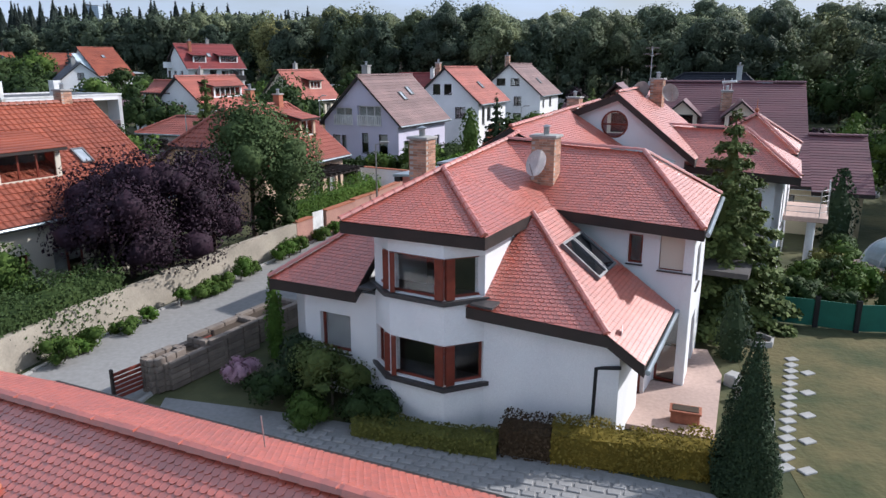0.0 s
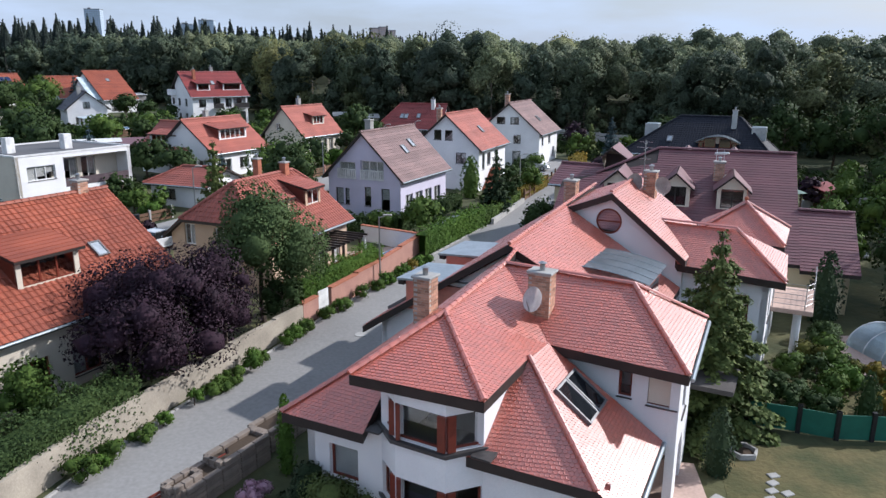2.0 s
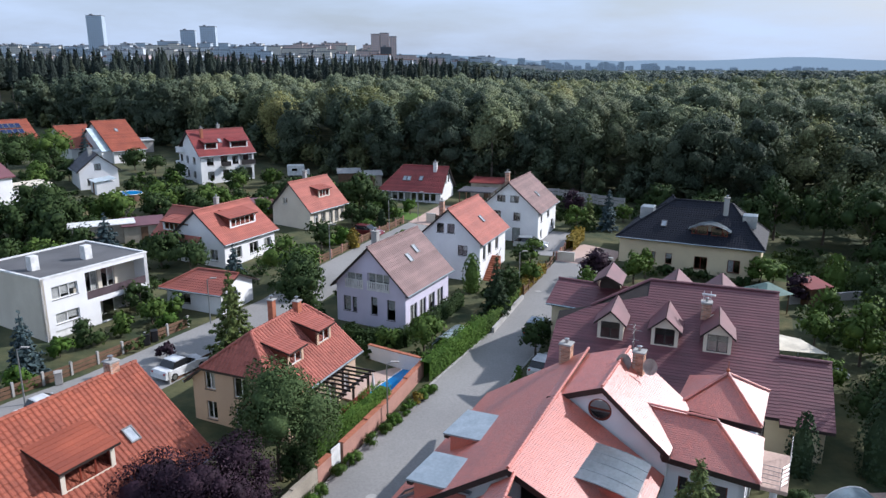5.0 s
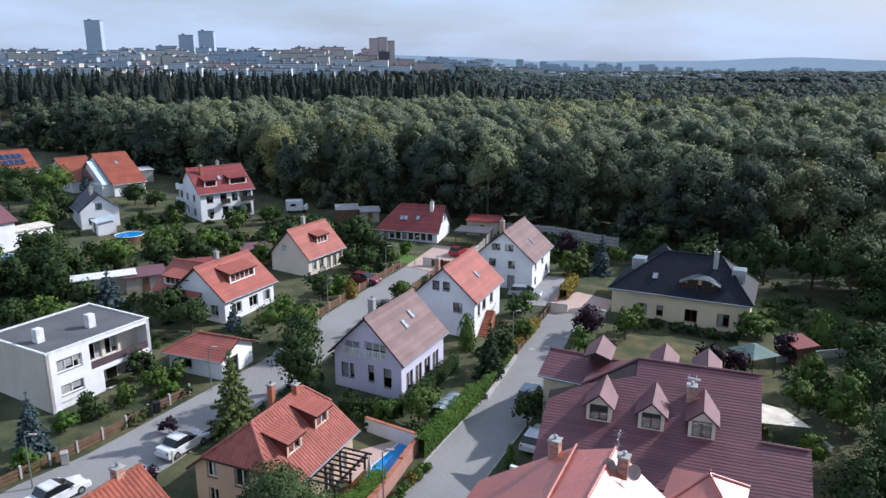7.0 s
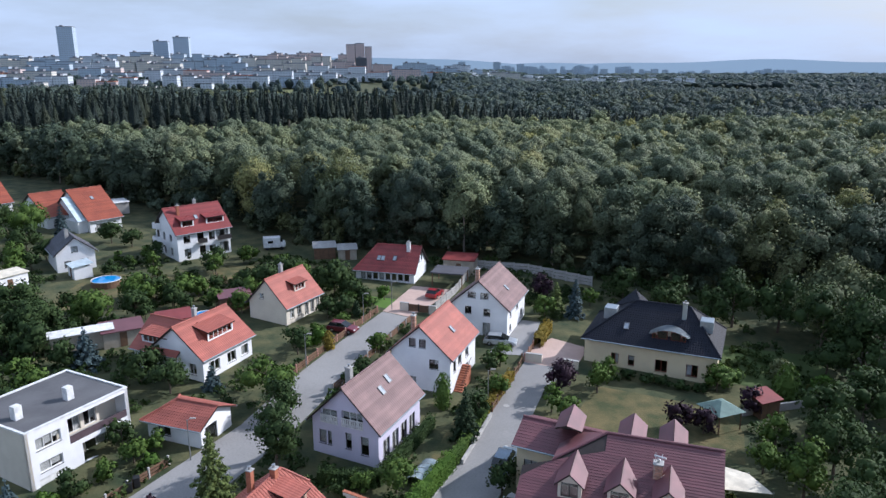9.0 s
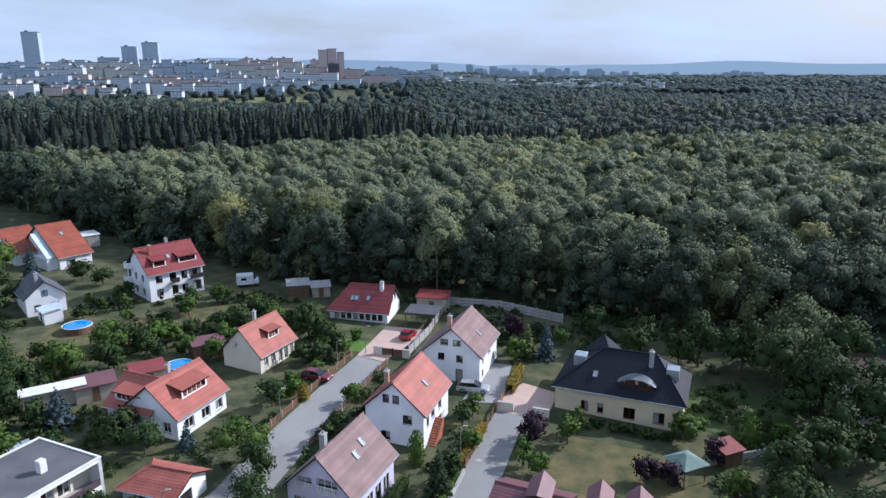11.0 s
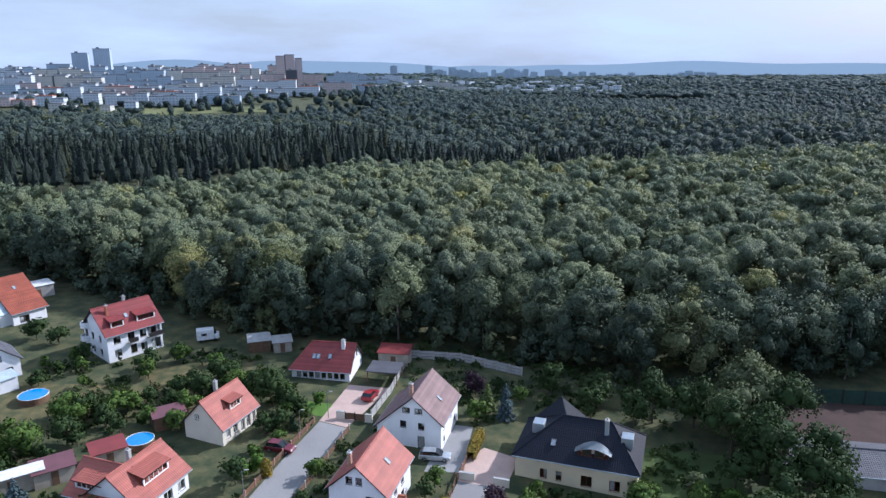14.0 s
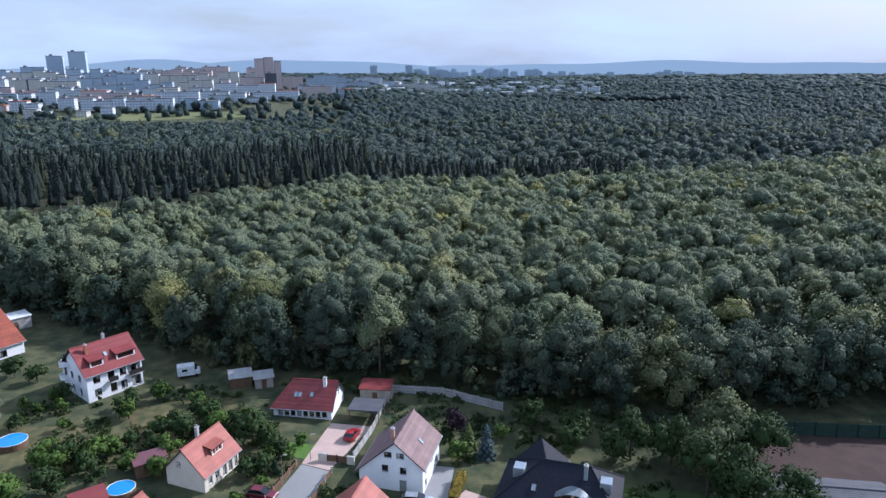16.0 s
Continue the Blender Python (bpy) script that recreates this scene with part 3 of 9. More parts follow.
strip("driveway_3", [(-5.6, 103.6, -1.3, 101.2), (-3.5, 109, 2.0, 106.5), (-1.0, 115.5, 6.0, 113.5)], M_TERR, 0.034)
strip("pavement_1", [(-8.7, 20.3, -8.4, 17.6), (-4.5, 19.3, -5.0, 17.4), (1.5, 17.4, 0.8, 14.2), (9.5, 14.0, 8.0, 10.5)], M_PAVE, 0.02)
strip("pavement_2", [(20.0, 32.3, 30, 32.0), (21.6, 34.3, 30, 34.5), (21.2, 37.6, 31, 38.2)], M_TERR, 0.03)
strip("lawn_1", [(8.6, 14.0, 22, 12.0), (9.4, 19.0, 22, 18.0), (11.0, 25.6, 22, 25.6)], M_GRASS, 0.012)
strip("lawn_2", [(14.0, 27.6, 30, 27.0), (15.5, 33.0, 32, 30.0)], M_GRASS, 0.012)
strip("lawn_3", [(16.2, 67.5, 33.0, 62.0), (17.5, 71.5, 35.5, 68.0), (22.0, 79.0, 36.0, 73.0)], M_GRASS, 0.012)
# the shade on this lawn is put into its darker green
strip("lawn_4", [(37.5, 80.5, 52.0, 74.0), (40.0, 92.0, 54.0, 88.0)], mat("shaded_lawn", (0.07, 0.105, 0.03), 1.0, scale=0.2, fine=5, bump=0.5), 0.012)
strip("lawn_5", [(-58, 103, -40, 103), (-57, 121, -38, 119)], M_GRASS, 0.012)
strip("lawn_6", [(-38, 112, -20, 112), (-36, 126, -18, 128)], M_GRASS, 0.014)
strip("lawn_7", [(-6.6, 105.5, -3.9, 104.4), (-8.6, 110.5, -2.5, 108.5)], mat("green_lawn", (0.10, 0.19, 0.03), 1.0, scale=0.3, fine=5, bump=0.5), 0.016)
strip("lawn_8", [(1.0, 62.5, 3.2, 61.8), (4.0, 71.0, 7.0, 70.4)], M_GRASS, 0.016)
strip("lawn_9", [(-14.5, 97, -9.2, 95.5), (-10.5, 106.0, -6.0, 104.0)], M_GRASS, 0.014)

# ---- houses ----


def gable_house(name, label, EF, ER, hw, ze, zr, wall_m, roof_m, wins=(), frame_m=None, wavy=False, hip0=0.0, hip1=0.0, drop0=None, drop1=None, hwl=None,
                over=0.45, gover=0.4, chimneys=(), sky=(), dormers=(), fascia=None, curtain=None, c=0.36):
    """A house with a ridge. EF, ER: the roof's front and far corners on its right-hand eave; hw: from ridge to that eave; hwl: to the other one;
    hip0, hip1: run of a hip at either end, drop0, drop1: how far such a hip comes down (none: to the eave)."""
    EF, ER = Vector(EF), Vector(ER)
    d = (ER - EF).normalized()
    yaw = math.atan2(d.y, d.x)
    RL, s = (ER - EF).length, (zr - ze) / hw
    hwl = hwl or hw
    left = Vector((-d.y, d.x))
    o = EF + left * hw
    mid = o + d * RL / 2
    g = min(ground_z(o.x, o.y), ground_z(*(o + d * RL)), ground_z(*(EF)), ground_z(*ER)) - 0.1
    th = empty(name, pose(o.x, o.y, g, 0, 0, math.degrees(yaw)))
    tagged(th, label, "house")
    ze, zr = ze - g, zr - g
    x0, x1, yr, yl = gover, RL - gover, -(hw - over), hwl - over
    hr_, hl_ = zr - s * (hw - over), zr - s * (hwl - over)
    t = 0.16                                     # the wall stops under the roof slab
    wall_tops = {"F": [(0, hl_ - t), (yl, zr - t), (yl - yr, hr_ - t)], "B": [(0, hr_ - t), (-yr, zr - t), (yl - yr, hl_ - t)],
                 "R": [(0, hr_ - t), (x1 - x0 - 0.6, hr_ - t)], "L": [(0, hl_ - t), (x1 - x0 - 0.6, hl_ - t)]}
    for end, hp, dr, key in ((0, hip0, drop0, "F"), (1, hip1, drop1, "B")):
        if hp:
            zt = (zr - (dr if dr else zr - ze)) - t + s * 0.1
            tops = wall_tops[key]
            half = (zr - t - zt) / s
            ym = tops[1][0]
            if half < ym - 0.05:
                wall_tops[key] = [tops[0], (ym - half, zt), (ym + half, zt), tops[2]]
            else:
                wall_tops[key] = [(0, tops[0][1]), (tops[2][0], tops[2][1])]
    ends = {"F": ((x0, yl), (x0, yr)), "B": ((x1, yr), (x1, yl)), "R": ((x0 + 0.3, yr), (x1 - 0.3, yr)), "L": ((x1 - 0.3, yl), (x0 + 0.3, yl))}
    for key in "FRBL":
        ops = [w[1:5] for w in wins if w[0] == key]
        top = wall_tops[key]
        if key in "FB" and len(top) == 2:
            top = [(0, min(top[0][1], top[1][1])), (top[1][0], min(top[0][1], top[1][1]))]
        ob, m = wall("wall", th, *ends[key], 0.0, top, ops, wall_m)
        for w in wins:
            if w[0] == key:
                extra = dict(w[5]) if len(w) > 5 else {}
                window(th, m, w[1:5], **{"frame_mat": frame_m, "curtain": curtain, **extra})
    # added dark floors, to block light inside the hollow house
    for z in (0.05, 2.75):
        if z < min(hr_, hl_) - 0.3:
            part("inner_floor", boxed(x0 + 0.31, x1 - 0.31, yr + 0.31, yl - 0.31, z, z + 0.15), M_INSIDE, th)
    # roof facets, in the house's own axes
    er, el = zr - s * hw, zr - s * hwl
    A0, A1 = (hip0, zr), (RL - hip1, zr)
    facets = []
    e0 = zr - (drop0 if drop0 else 0)
    e1 = zr - (drop1 if drop1 else 0)

    def side(sg, h, ez):
        pts = [(0, sg * h, ez), (RL, sg * h, ez)]
        if hip1 and drop1:
            pts += [(RL, sg * drop1 / s, e1), (RL - hip1, 0, zr)]
        else:
            pts += [(RL - hip1, 0, zr)]
        pts += [(hip0, 0, zr)]
        if hip0 and drop0:
            pts += [(0, sg * drop0 / s, e0)]
        return pts
    facets += [side(-1, hw, er), side(1, hwl, el)]
    if hip0:
        facets.append([(0, -(drop0 / s if drop0 else hw), e0 if drop0 else er), (0, (drop0 / s if drop0 else hwl), e0 if drop0 else el), (hip0, 0, zr)])
    if hip1:
        facets.append([(RL, -(drop1 / s if drop1 else hw), e1 if drop1 else er), (RL, (drop1 / s if drop1 else hwl), e1 if drop1 else el), (RL - hip1, 0, zr)])
    bm, tl = bmesh.new(), bmesh.new()
    for f in facets:
        slab(f, 0.17, bm)
        tiles(tl, f, wavy, c=c)
    cap = bmesh.new()
    ridge_caps(cap, (hip0, 0, zr + 0.03), (RL - hip1, 0, zr + 0.03))
    for hp, x, e, dr in ((hip0, 0, e0, drop0), (hip1, RL, e1, drop1)):
        if hp:
            xt = hip0 if x == 0 else RL - hip1
            for sg, h, ez in ((-1, hw, er), (1, hwl, el)):
                ridge_caps(cap, (x, sg * (dr / s if dr else h), (e if dr else ez) + 0.04), (xt, 0, zr + 0.03))
    rf = part("roof", bm, fascia or M_FASCIA, th, "roof boards and soffit")
    ts = part("roof_tiles", tl, roof_m, rf)
    ts["kind"] = "stuff"
    part("ridge_tiles", cap, roof_m, rf)
    part("gutter", rod(bmesh.new(), (0, -hw - 0.05, er - 0.05), (RL, -hw - 0.05, er - 0.05), 0.07, 8), M_ZINC, th)
    part("gutter", rod(bmesh.new(), (0, hwl + 0.05, el - 0.05), (RL, hwl + 0.05, el - 0.05), 0.07, 8), M_ZINC, th)
    for x, y, z0, z1, sz, cm in chimneys:
        chimney(th, x, y, z0 - g, z1 - g, sz, cm)
    nr, vr, ur = Vector((0, -s, 1)).normalized(), Vector((0, 1, s)).normalized(), Vector((1, 0, 0))
    for x, y in sky:
        sg = -1 if y < 0 else 1
        skylight(th, (x, y, zr - s * abs(y) + 0.03), (1, 0, 0) if sg < 0 else (-1, 0, 0), (0, -sg, s), (0, sg * s, 1), 0.66, 1.0, glass=M_SKYP)
    for sg, xc, w, yf, h, kind in dormers:
        dormer(th, sg, xc, w, yf, h, kind, zr, s, wall_m, roof_m, frame_m)
    return th


def dormer(th, sg, xc, w, yf, h, kind, zr, s, wall_m, roof_m, frame_m, window_w=None):
    """A dormer on the slope: sg -1 right, 1 left; yf its face's distance from the ridge; h its face's height."""
    zb = zr - s * yf
    zt = zb + h
    if sg > 0:
        m = Matrix.Translation((2 * xc, 0, 0)) @ Matrix(((-1, 0, 0, 0), (0, 1, 0, 0), (0, 0, 1, 0), (0, 0, 0, 1)))
    else:
        m = Matrix(((1, 0, 0, 0), (0, -1, 0, 0), (0, 0, 1, 0), (0, 0, 0, 1)))
    # built with y as the distance from the ridge
    rise = 0.22 if kind == "shed" else 0.0
    yb = max(0.05, (zr - zt - rise * yf) / (s - rise)) if kind == "shed" else max(0.05, (zr - zt) / s)
    dm = None
    for x in (xc - w / 2, xc + w / 2):
        bm = bmesh.new()
        q = [bm.verts.new(p) for p in ((x, yf, zb - 0.05), (x, yf, zt), (x, yb, zt + rise * (yf - yb)), (x, yb, zr - s * yb - 0.05))]
        bm.faces.new(q)
        bmesh.ops.solidify(bm, geom=bm.faces[:], thickness=0.12)
        bmesh.ops.transform(bm, matrix=m, verts=bm.verts[:])
        ck = part("cheek" if dm else "dormer", bm, roof_m if kind == "shed" else wall_m, dm or th)
        dm = dm or ck
    # face with its opening
    fw = w - 0.5
    fm = m @ Matrix(((1, 0, 0, xc - w / 2), (0, -1, 0, yf), (0, 0, 1, 0), (0, 0, 0, 1)))
    top = [(0, zt), (w, zt)] if kind == "shed" else [(0, zt), (w / 2, zt + w * 0.42), (w, zt)]
    bmf = bmesh.new()
    z0, z1 = zb + 0.12, zt - 0.08
    for a, b, c, e in ((0, 0.25, zb - 0.1, zt), (w - 0.25, w, zb - 0.1, zt), (0.25, w - 0.25, zb - 0.1, z0), (0.25, w - 0.25, z1, zt)):
        box(bmf, a, b, 0, 0.15, c, e)
    if kind != "shed":
        vs = [bmf.verts.new((x, y, z)) for y in (0, 0.15) for x, z in ((0, zt), (w, zt), (w / 2, zt + w * 0.42))]
        bmf.faces.new(vs[:3]), bmf.faces.new(vs[3:][::-1])
    bmesh.ops.transform(bmf, matrix=fm, verts=bmf.verts[:])
    part("dormer_face", bmf, wall_m, dm)
    bw = bmesh.new()
    f = 0.06
    u0, u1 = 0.25, w - 0.25
    n = max(2, round((u1 - u0) / 0.8))
    box(bw, u0, u1, 0.05, 0.1, z0, z0 + f), box(bw, u0, u1, 0.05, 0.1, z1 - f, z1)
    for k in range(n + 1):
        x = u0 + (u1 - u0) * k / n
        box(bw, max(u0, x - 0.045), min(u1, x + 0.045), 0.05, 0.1, z0 + f, z1 - f)
    bmesh.ops.transform(bw, matrix=fm, verts=bw.verts[:])
    part("window_frame", bw, frame_m or M_FRAMEW, dm)
    pane = part("pane", boxed(u0, u1, 0.07, 0.08, z0, z1, m=fm), GLASS, dm)
    pane.visible_shadow = False
    # added dark sheet for the dimness behind the dormer's pane
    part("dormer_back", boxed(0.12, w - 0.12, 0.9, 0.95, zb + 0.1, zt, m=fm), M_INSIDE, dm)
    # roof of the dormer
    br, tl = bmesh.new(), bmesh.new()
    ov = 0.3
    if kind == "shed":
        polys = [[(xc - w / 2 - 0.2, yf + ov, zt + 0.1 - rise * ov), (xc + w / 2 + 0.2, yf + ov, zt + 0.1 - rise * ov), (xc + w / 2 + 0.2, yb, zt + 0.1 + rise * (yf - yb)), (xc - w / 2 - 0.2, yb, zt + 0.1 + rise * (yf - yb))]]
    else:
        k = w * 0.42
        yb2 = max(0.05, (zr - zt - k) / s)
        polys = [[(xc + q * (w / 2 + 0.25), yf + ov, zt - 0.2), (xc, yf + ov, zt + k + 0.06), (xc, yb2, zt + k + 0.06), (xc + q * (w / 2 + 0.25), yb, zt - 0.2)] for q in (-1, 1)]
    for p in polys:
        p = [m @ Vector(q) for q in p]
        slab(p, 0.12, br)
        tiles(tl, p)
    rr = part("dormer_roof", br, M_FASCIA, dm)
    tt = part("roof_tiles", tl, roof_m, rr)
    tt["kind"] = "stuff"
    return dm


W_ = lambda k, u, z, w, h, **o: (k, u, u + w, z, z + h, o)

gable_house("lilac_house", "pale lilac gable house with grey-brown tiled roof and white balconies", (-3.6, 60.9), (0.75, 69.9), 4.25, 5.6, 9.75, M_LILAC, R_BROWN,
            [W_("F", 1.1, 3.95, 1.85, 1.45, bars=1, depth=0.24, sill=False, frame_mat=M_FRAMEW), W_("F", 3.5, 3.95, 2.4, 1.65, bars=2, depth=0.24, sill=False, frame_mat=M_FRAMEW), W_("F", 0.75, 1.5, 0.85, 1.5, bars=0), W_("F", 1.75, 1.5, 0.5, 1.5, bars=0), W_("F", 3.85, 1.5, 0.7, 1.75, bars=0), W_("F", 5.6, 1.2, 0.9, 2.0, bars=0)]
            + [W_("R", 0.6 + 1.9 * k, 0.5, 1.4, 2.1, bars=1) for k in range(4)], M_FRAMED, chimneys=[(3.0, 0.9, 8.6, 10.6, 0.6, M_CONC)], sky=[(4.6, -1.9), (6.6, -1.5)], curtain=True)
gable_house("orange_house", "white gable house with orange tiled roof and dark windows", (4.05, 76.06), (7.95, 85.5), 4.25, 6.65, 10.45, M_WHITE, R_BRICK,
            [W_("F", 2.3, 5.6, 0.9, 1.1, bars=0), W_("F", 3.6, 5.6, 0.9, 1.1, bars=0), W_("F", 4.9, 3.1, 1.2, 1.2), W_("F", 2.0, 0.6, 1.2, 1.2), W_("R", 0.8, 2.4, 0.9, 2.0, bars=0), W_("R", 2.5, 2.7, 1.2, 1.4), W_("R", 5.2, 2.7, 1.2, 1.4), W_("R", 5.2, 0.5, 1.2, 1.3)],
            M_FRAMED, chimneys=[(2.2, 1.6, 8.8, 10.9, 0.5, None)], sky=[(5.3, -2.2)])
gable_house("white_tall_house", "tall white gable house with brown tiled roof", (12.77, 92.56), (16.83, 102.4), 4.63, 6.85, 10.85, M_WHITE, R_BROWN,
            [W_("F", 4.0, 5.7, 1.2, 0.9), W_("F", 5.9, 5.7, 1.2, 0.9), W_("F", 6.4, 3.2, 1.0, 1.1), W_("F", 3.6, 3.3, 1.0, 1.1), W_("F", 6.3, 0.1, 1.1, 2.1, bars=0, name="door", sill=False), W_("R", 1.0, 2.9, 0.9, 1.1), W_("R", 1.0, 0.7, 0.9, 1.1), W_("R", 4.5, 2.9, 1.2, 1.2), W_("R", 7.0, 1.0, 1.2, 1.2)],
            M_FRAMED, chimneys=[(2.3, 0.9, 10.0, 11.9, 0.55, None)], sky=[(5.2, -2.6)], hwl=6.2)
gable_house("cream_house", "cream gable house with salmon tiled roof and a shed dormer", (-19.07, 97.0), (-14.75, 104.9), 3.9, 6.0, 10.0, M_WARMW, R_BRICK,
            [W_("F", 2.0, 3.6, 0.8, 0.9), W_("R", 0.5, 0.9, 1.0, 1.4), W_("R", 2.2, 0.9, 1.0, 1.4), W_("R", 4.0, 0.3, 0.9, 2.0), W_("R", 5.4, 0.3, 0.9, 2.0), W_("R", 6.9, 0.3, 0.9, 2.0)], M_FRAMEW,
            chimneys=[(5.2, 1.2, 8.6, 10.9, 0.5, M_CONC)], dormers=[(-1, 5.0, 2.6, 2.5, 1.2, "shed")])
gable_house("red_wing_house", "white house with red tiled roof and a wide shed dormer", (-25.8, 79.0), (-21.5, 87.8), 4.6, 5.8, 9.45, M_WHITE, R_BRICK,
            [W_("R", 1.0, 0.9, 1.6, 1.4), W_("R", 4.0, 0.9, 1.6, 1.4), W_("R", 6.6, 0.9, 1.4, 1.4), W_("F", 3.0, 0.9, 1.2, 1.4), W_("F", 6.0, 0.9, 1.2, 1.4)], M_FRAMEW,
            chimneys=[(5.0, 1.0, 8.3, 10.2, 0.5, M_CONC)], dormers=[(-1, 5.1, 4.6, 3.0, 1.25, "shed")])
gable_house("red_back_wing", "white house wing with red tiled roof and long dormer window", (-36.6, 84.0), (-29.5, 80.4), 4.0, 5.7, 8.9, M_WHITE, R_BRICK,
            [W_("R", 1.0, 0.9, 1.4, 1.3), W_("R", 4.0, 0.9, 1.4, 1.3)], M_FRAMEW, dormers=[(-1, 3.6, 4.4, 3.0, 1.1, "shed")])
gable_house("apartment_house", "white three-storey house with red tiled roof, dormers and balconies", (-44.6, 127.2), (-36.2, 134.8), 5.2, 10.1, 14.4, M_WHITE, R_RED,
            [W_("F", u, z, 1.0, 1.3) for u in (3.2, 6.2) for z in (1.0, 3.6)] + [W_("F", 1.0, 6.2, 1.2, 1.3)]
            + [W_("R", 0.9, 1.0, 1.3, 1.3), W_("R", 0.9, 3.5, 1.3, 1.3), W_("R", 3.6, 3.3, 1.3, 1.7), W_("R", 3.9, 0.8, 1.2, 1.7), W_("R", 5.9, 3.4, 1.2, 1.5), W_("R", 7.4, 3.2, 2.6, 1.8, bars=2), W_("R", 5.9, 0.8, 1.2, 1.5), W_("R", 8.0, 0.6, 1.8, 1.9)],
            M_FRAMED, chimneys=[(2.4, -1.4, 12.6, 14.9, 0.5, M_CLAY), (6.7, 0.7, 13.6, 15.2, 0.5, M_CONC)], dormers=[(-1, 3.0, 2.5, 3.9, 1.2, "shed"), (-1, 8.5, 3.6, 3.9, 1.2, "shed")], sky=[(5.4, -2.4)])
gable_house("deep_red_house", "white bungalow with deep red hipped and gabled roof", (-11.6, 119.3), (-0.6, 116.0), 4.3, 5.5, 9.4, M_WHITE, R_RED,
            [W_("R", 0.6 + 1.15 * k, 0.55, 0.85, 1.2, bars=0) for k in range(8)] + [W_("B", 2.6, 3.2, 1.0, 1.5), W_("B", 4.2, 3.2, 1.0, 1.5)], M_FRAMED, hip0=3.2, chimneys=[(9.2, -0.7, 8.3, 10.2, 0.6, M_WHITEP)], sky=[(4.2, -2.2), (4.95, -2.2), (7.1, -2.1)])
gable_house("garage_house", "small garage building with salmon tiled hipped roof and white walls", (-28.9, 67.0), (-21.9, 64.3), 3.1, 4.5, 5.9, M_WHITE, R_BRICK,
            [W_("R", 1.0, 0.9, 1.6, 1.0), W_("B", 0.7, 0.1, 1.9, 2.0, bars=0, sill=False, name="garage_door")], M_FRAMED, hip0=2.4, over=0.6)
gable_house("grey_roof_house", "small white gable house with grey sheet roof", (-57.7, 124.4), (-63.0, 131.6), 3.6, 8.2, 11.15, M_WHITE, R_GREY,
            [W_("F", 1.2, 0.9, 1.1, 1.1), W_("F", 4.0, 1.0, 1.1, 1.1), W_("F", 2.5, 3.4, 1.1, 1.1)], M_FRAMED, chimneys=[(3.0, 0.6, 10.4, 12.0, 0.6, M_CONC)])
gable_house("steep_roof_house", "house with steep orange tiled roof beside the woods", (-69.6, 147.4), (-64.6, 153.2), 9.0, 8.6, 14.4, M_WHITE, R_ORANGE,
            [W_("B", 1.0, 0.6, 1.5, 1.5), W_("R", 1.0, 0.5, 2.0, 1.4)], M_FRAMED, sky=[(4.0, -3.0)], hwl=5.0)
gable_house("steep_roof_house", "house with steep orange tiled roof beside a glazed lean-to", (-80.0, 150.5), (-75.4, 156.0), 7.5, 8.8, 13.2, M_WHITE, R_ORANGE, [W_("R", 1.0, 0.5, 2.0, 1.4)], M_FRAMED, hwl=5.0)
gable_house("solar_roof_house", "house with orange roof under solar panels", (-101.0, 160.5), (-95.5, 167.0), 6.5, 9.4, 13.6, M_WHITE, R_ORANGE, [W_("R", 1.0, 0.5, 2.0, 1.4)], M_FRAMED)
gable_house("solar_roof_house", "house with orange roof under solar panels", (-112.0, 152.5), (-106.5, 158.5), 6.5, 9.6, 13.4, M_WHITE, R_ORANGE, [W_("R", 1.0, 0.5, 2.0, 1.4)], M_FRAMED)
gable_house("hipped_beige_house", "beige rendered house with half-hipped orange tiled roof and two dormers", (-10.5, 41.9), (-6.65, 51.0), 4.45, 4.45, 8.0, M_BEIGE, R_BRICK,
            [W_("F", 1.1, 2.9, 0.9, 1.4), W_("F", 1.1, 0.6, 0.9, 1.4), W_("F", 3.6, 2.7, 1.3, 1.5), W_("F", 3.6, 0.5, 1.3, 1.5), W_("R", 4.6, 0.2, 1.2, 2.0), W_("R", 6.6, 0.2, 1.2, 2.0)], M_FRAMEW, wavy=True,
            hip0=2.1, drop0=2.3, hip1=1.2, drop1=1.5, chimneys=[(6.2, 1.2, 6.2, 9.0, 0.45, M_CLAY), (7.6, -0.1, 7.3, 8.65, 0.5, M_CLAY)], dormers=[(-1, 3.2, 1.9, 2.9, 1.2, "shed"), (-1, 7.2, 1.9, 2.7, 1.25, "shed")])

# ---- the near white villa and its twin behind ----
VILLA = pose(0, 21.7, 0, 0, 0, 61.97)


def villa_roof(th, facets, caps, roof_m, thick=0.32, wavy="scale"):
    """facets: lists of (along, right, z)."""
    for f in facets:
        pts = [(a, -b, z) for a, b, z in f]
        n = Vector((0, 0, 0))
        for i in range(len(pts)):
            n += Vector(pts[i]).cross(Vector(pts[(i + 1) % len(pts)]))
        if n.z < 0:
            pts = pts[::-1]
        n.normalize()
        mid = sum((Vector(p) for p in pts), Vector()) / len(pts)
        pts = [(x, y, mid.z - (n.x * (x - mid.x) + n.y * (y - mid.y)) / n.z) for x, y, z in pts]
        rf = part("roof", slab(pts, thick), M_FASCIA, th, "dark brown boarded eaves")
        tl = part("roof_tiles", tiles(bmesh.new(), pts, wavy), roof_m, rf, "red plain clay tiles")
        tl["kind"] = "stuff"
    for p, q in caps:
        bm = bmesh.new()
        ridge_caps(bm, (p[0], -p[1], p[2] + 0.06), (q[0], -q[1], q[2] + 0.06), 0.09, 0.36)
        part("ridge_tiles", bm, roof_m, th)


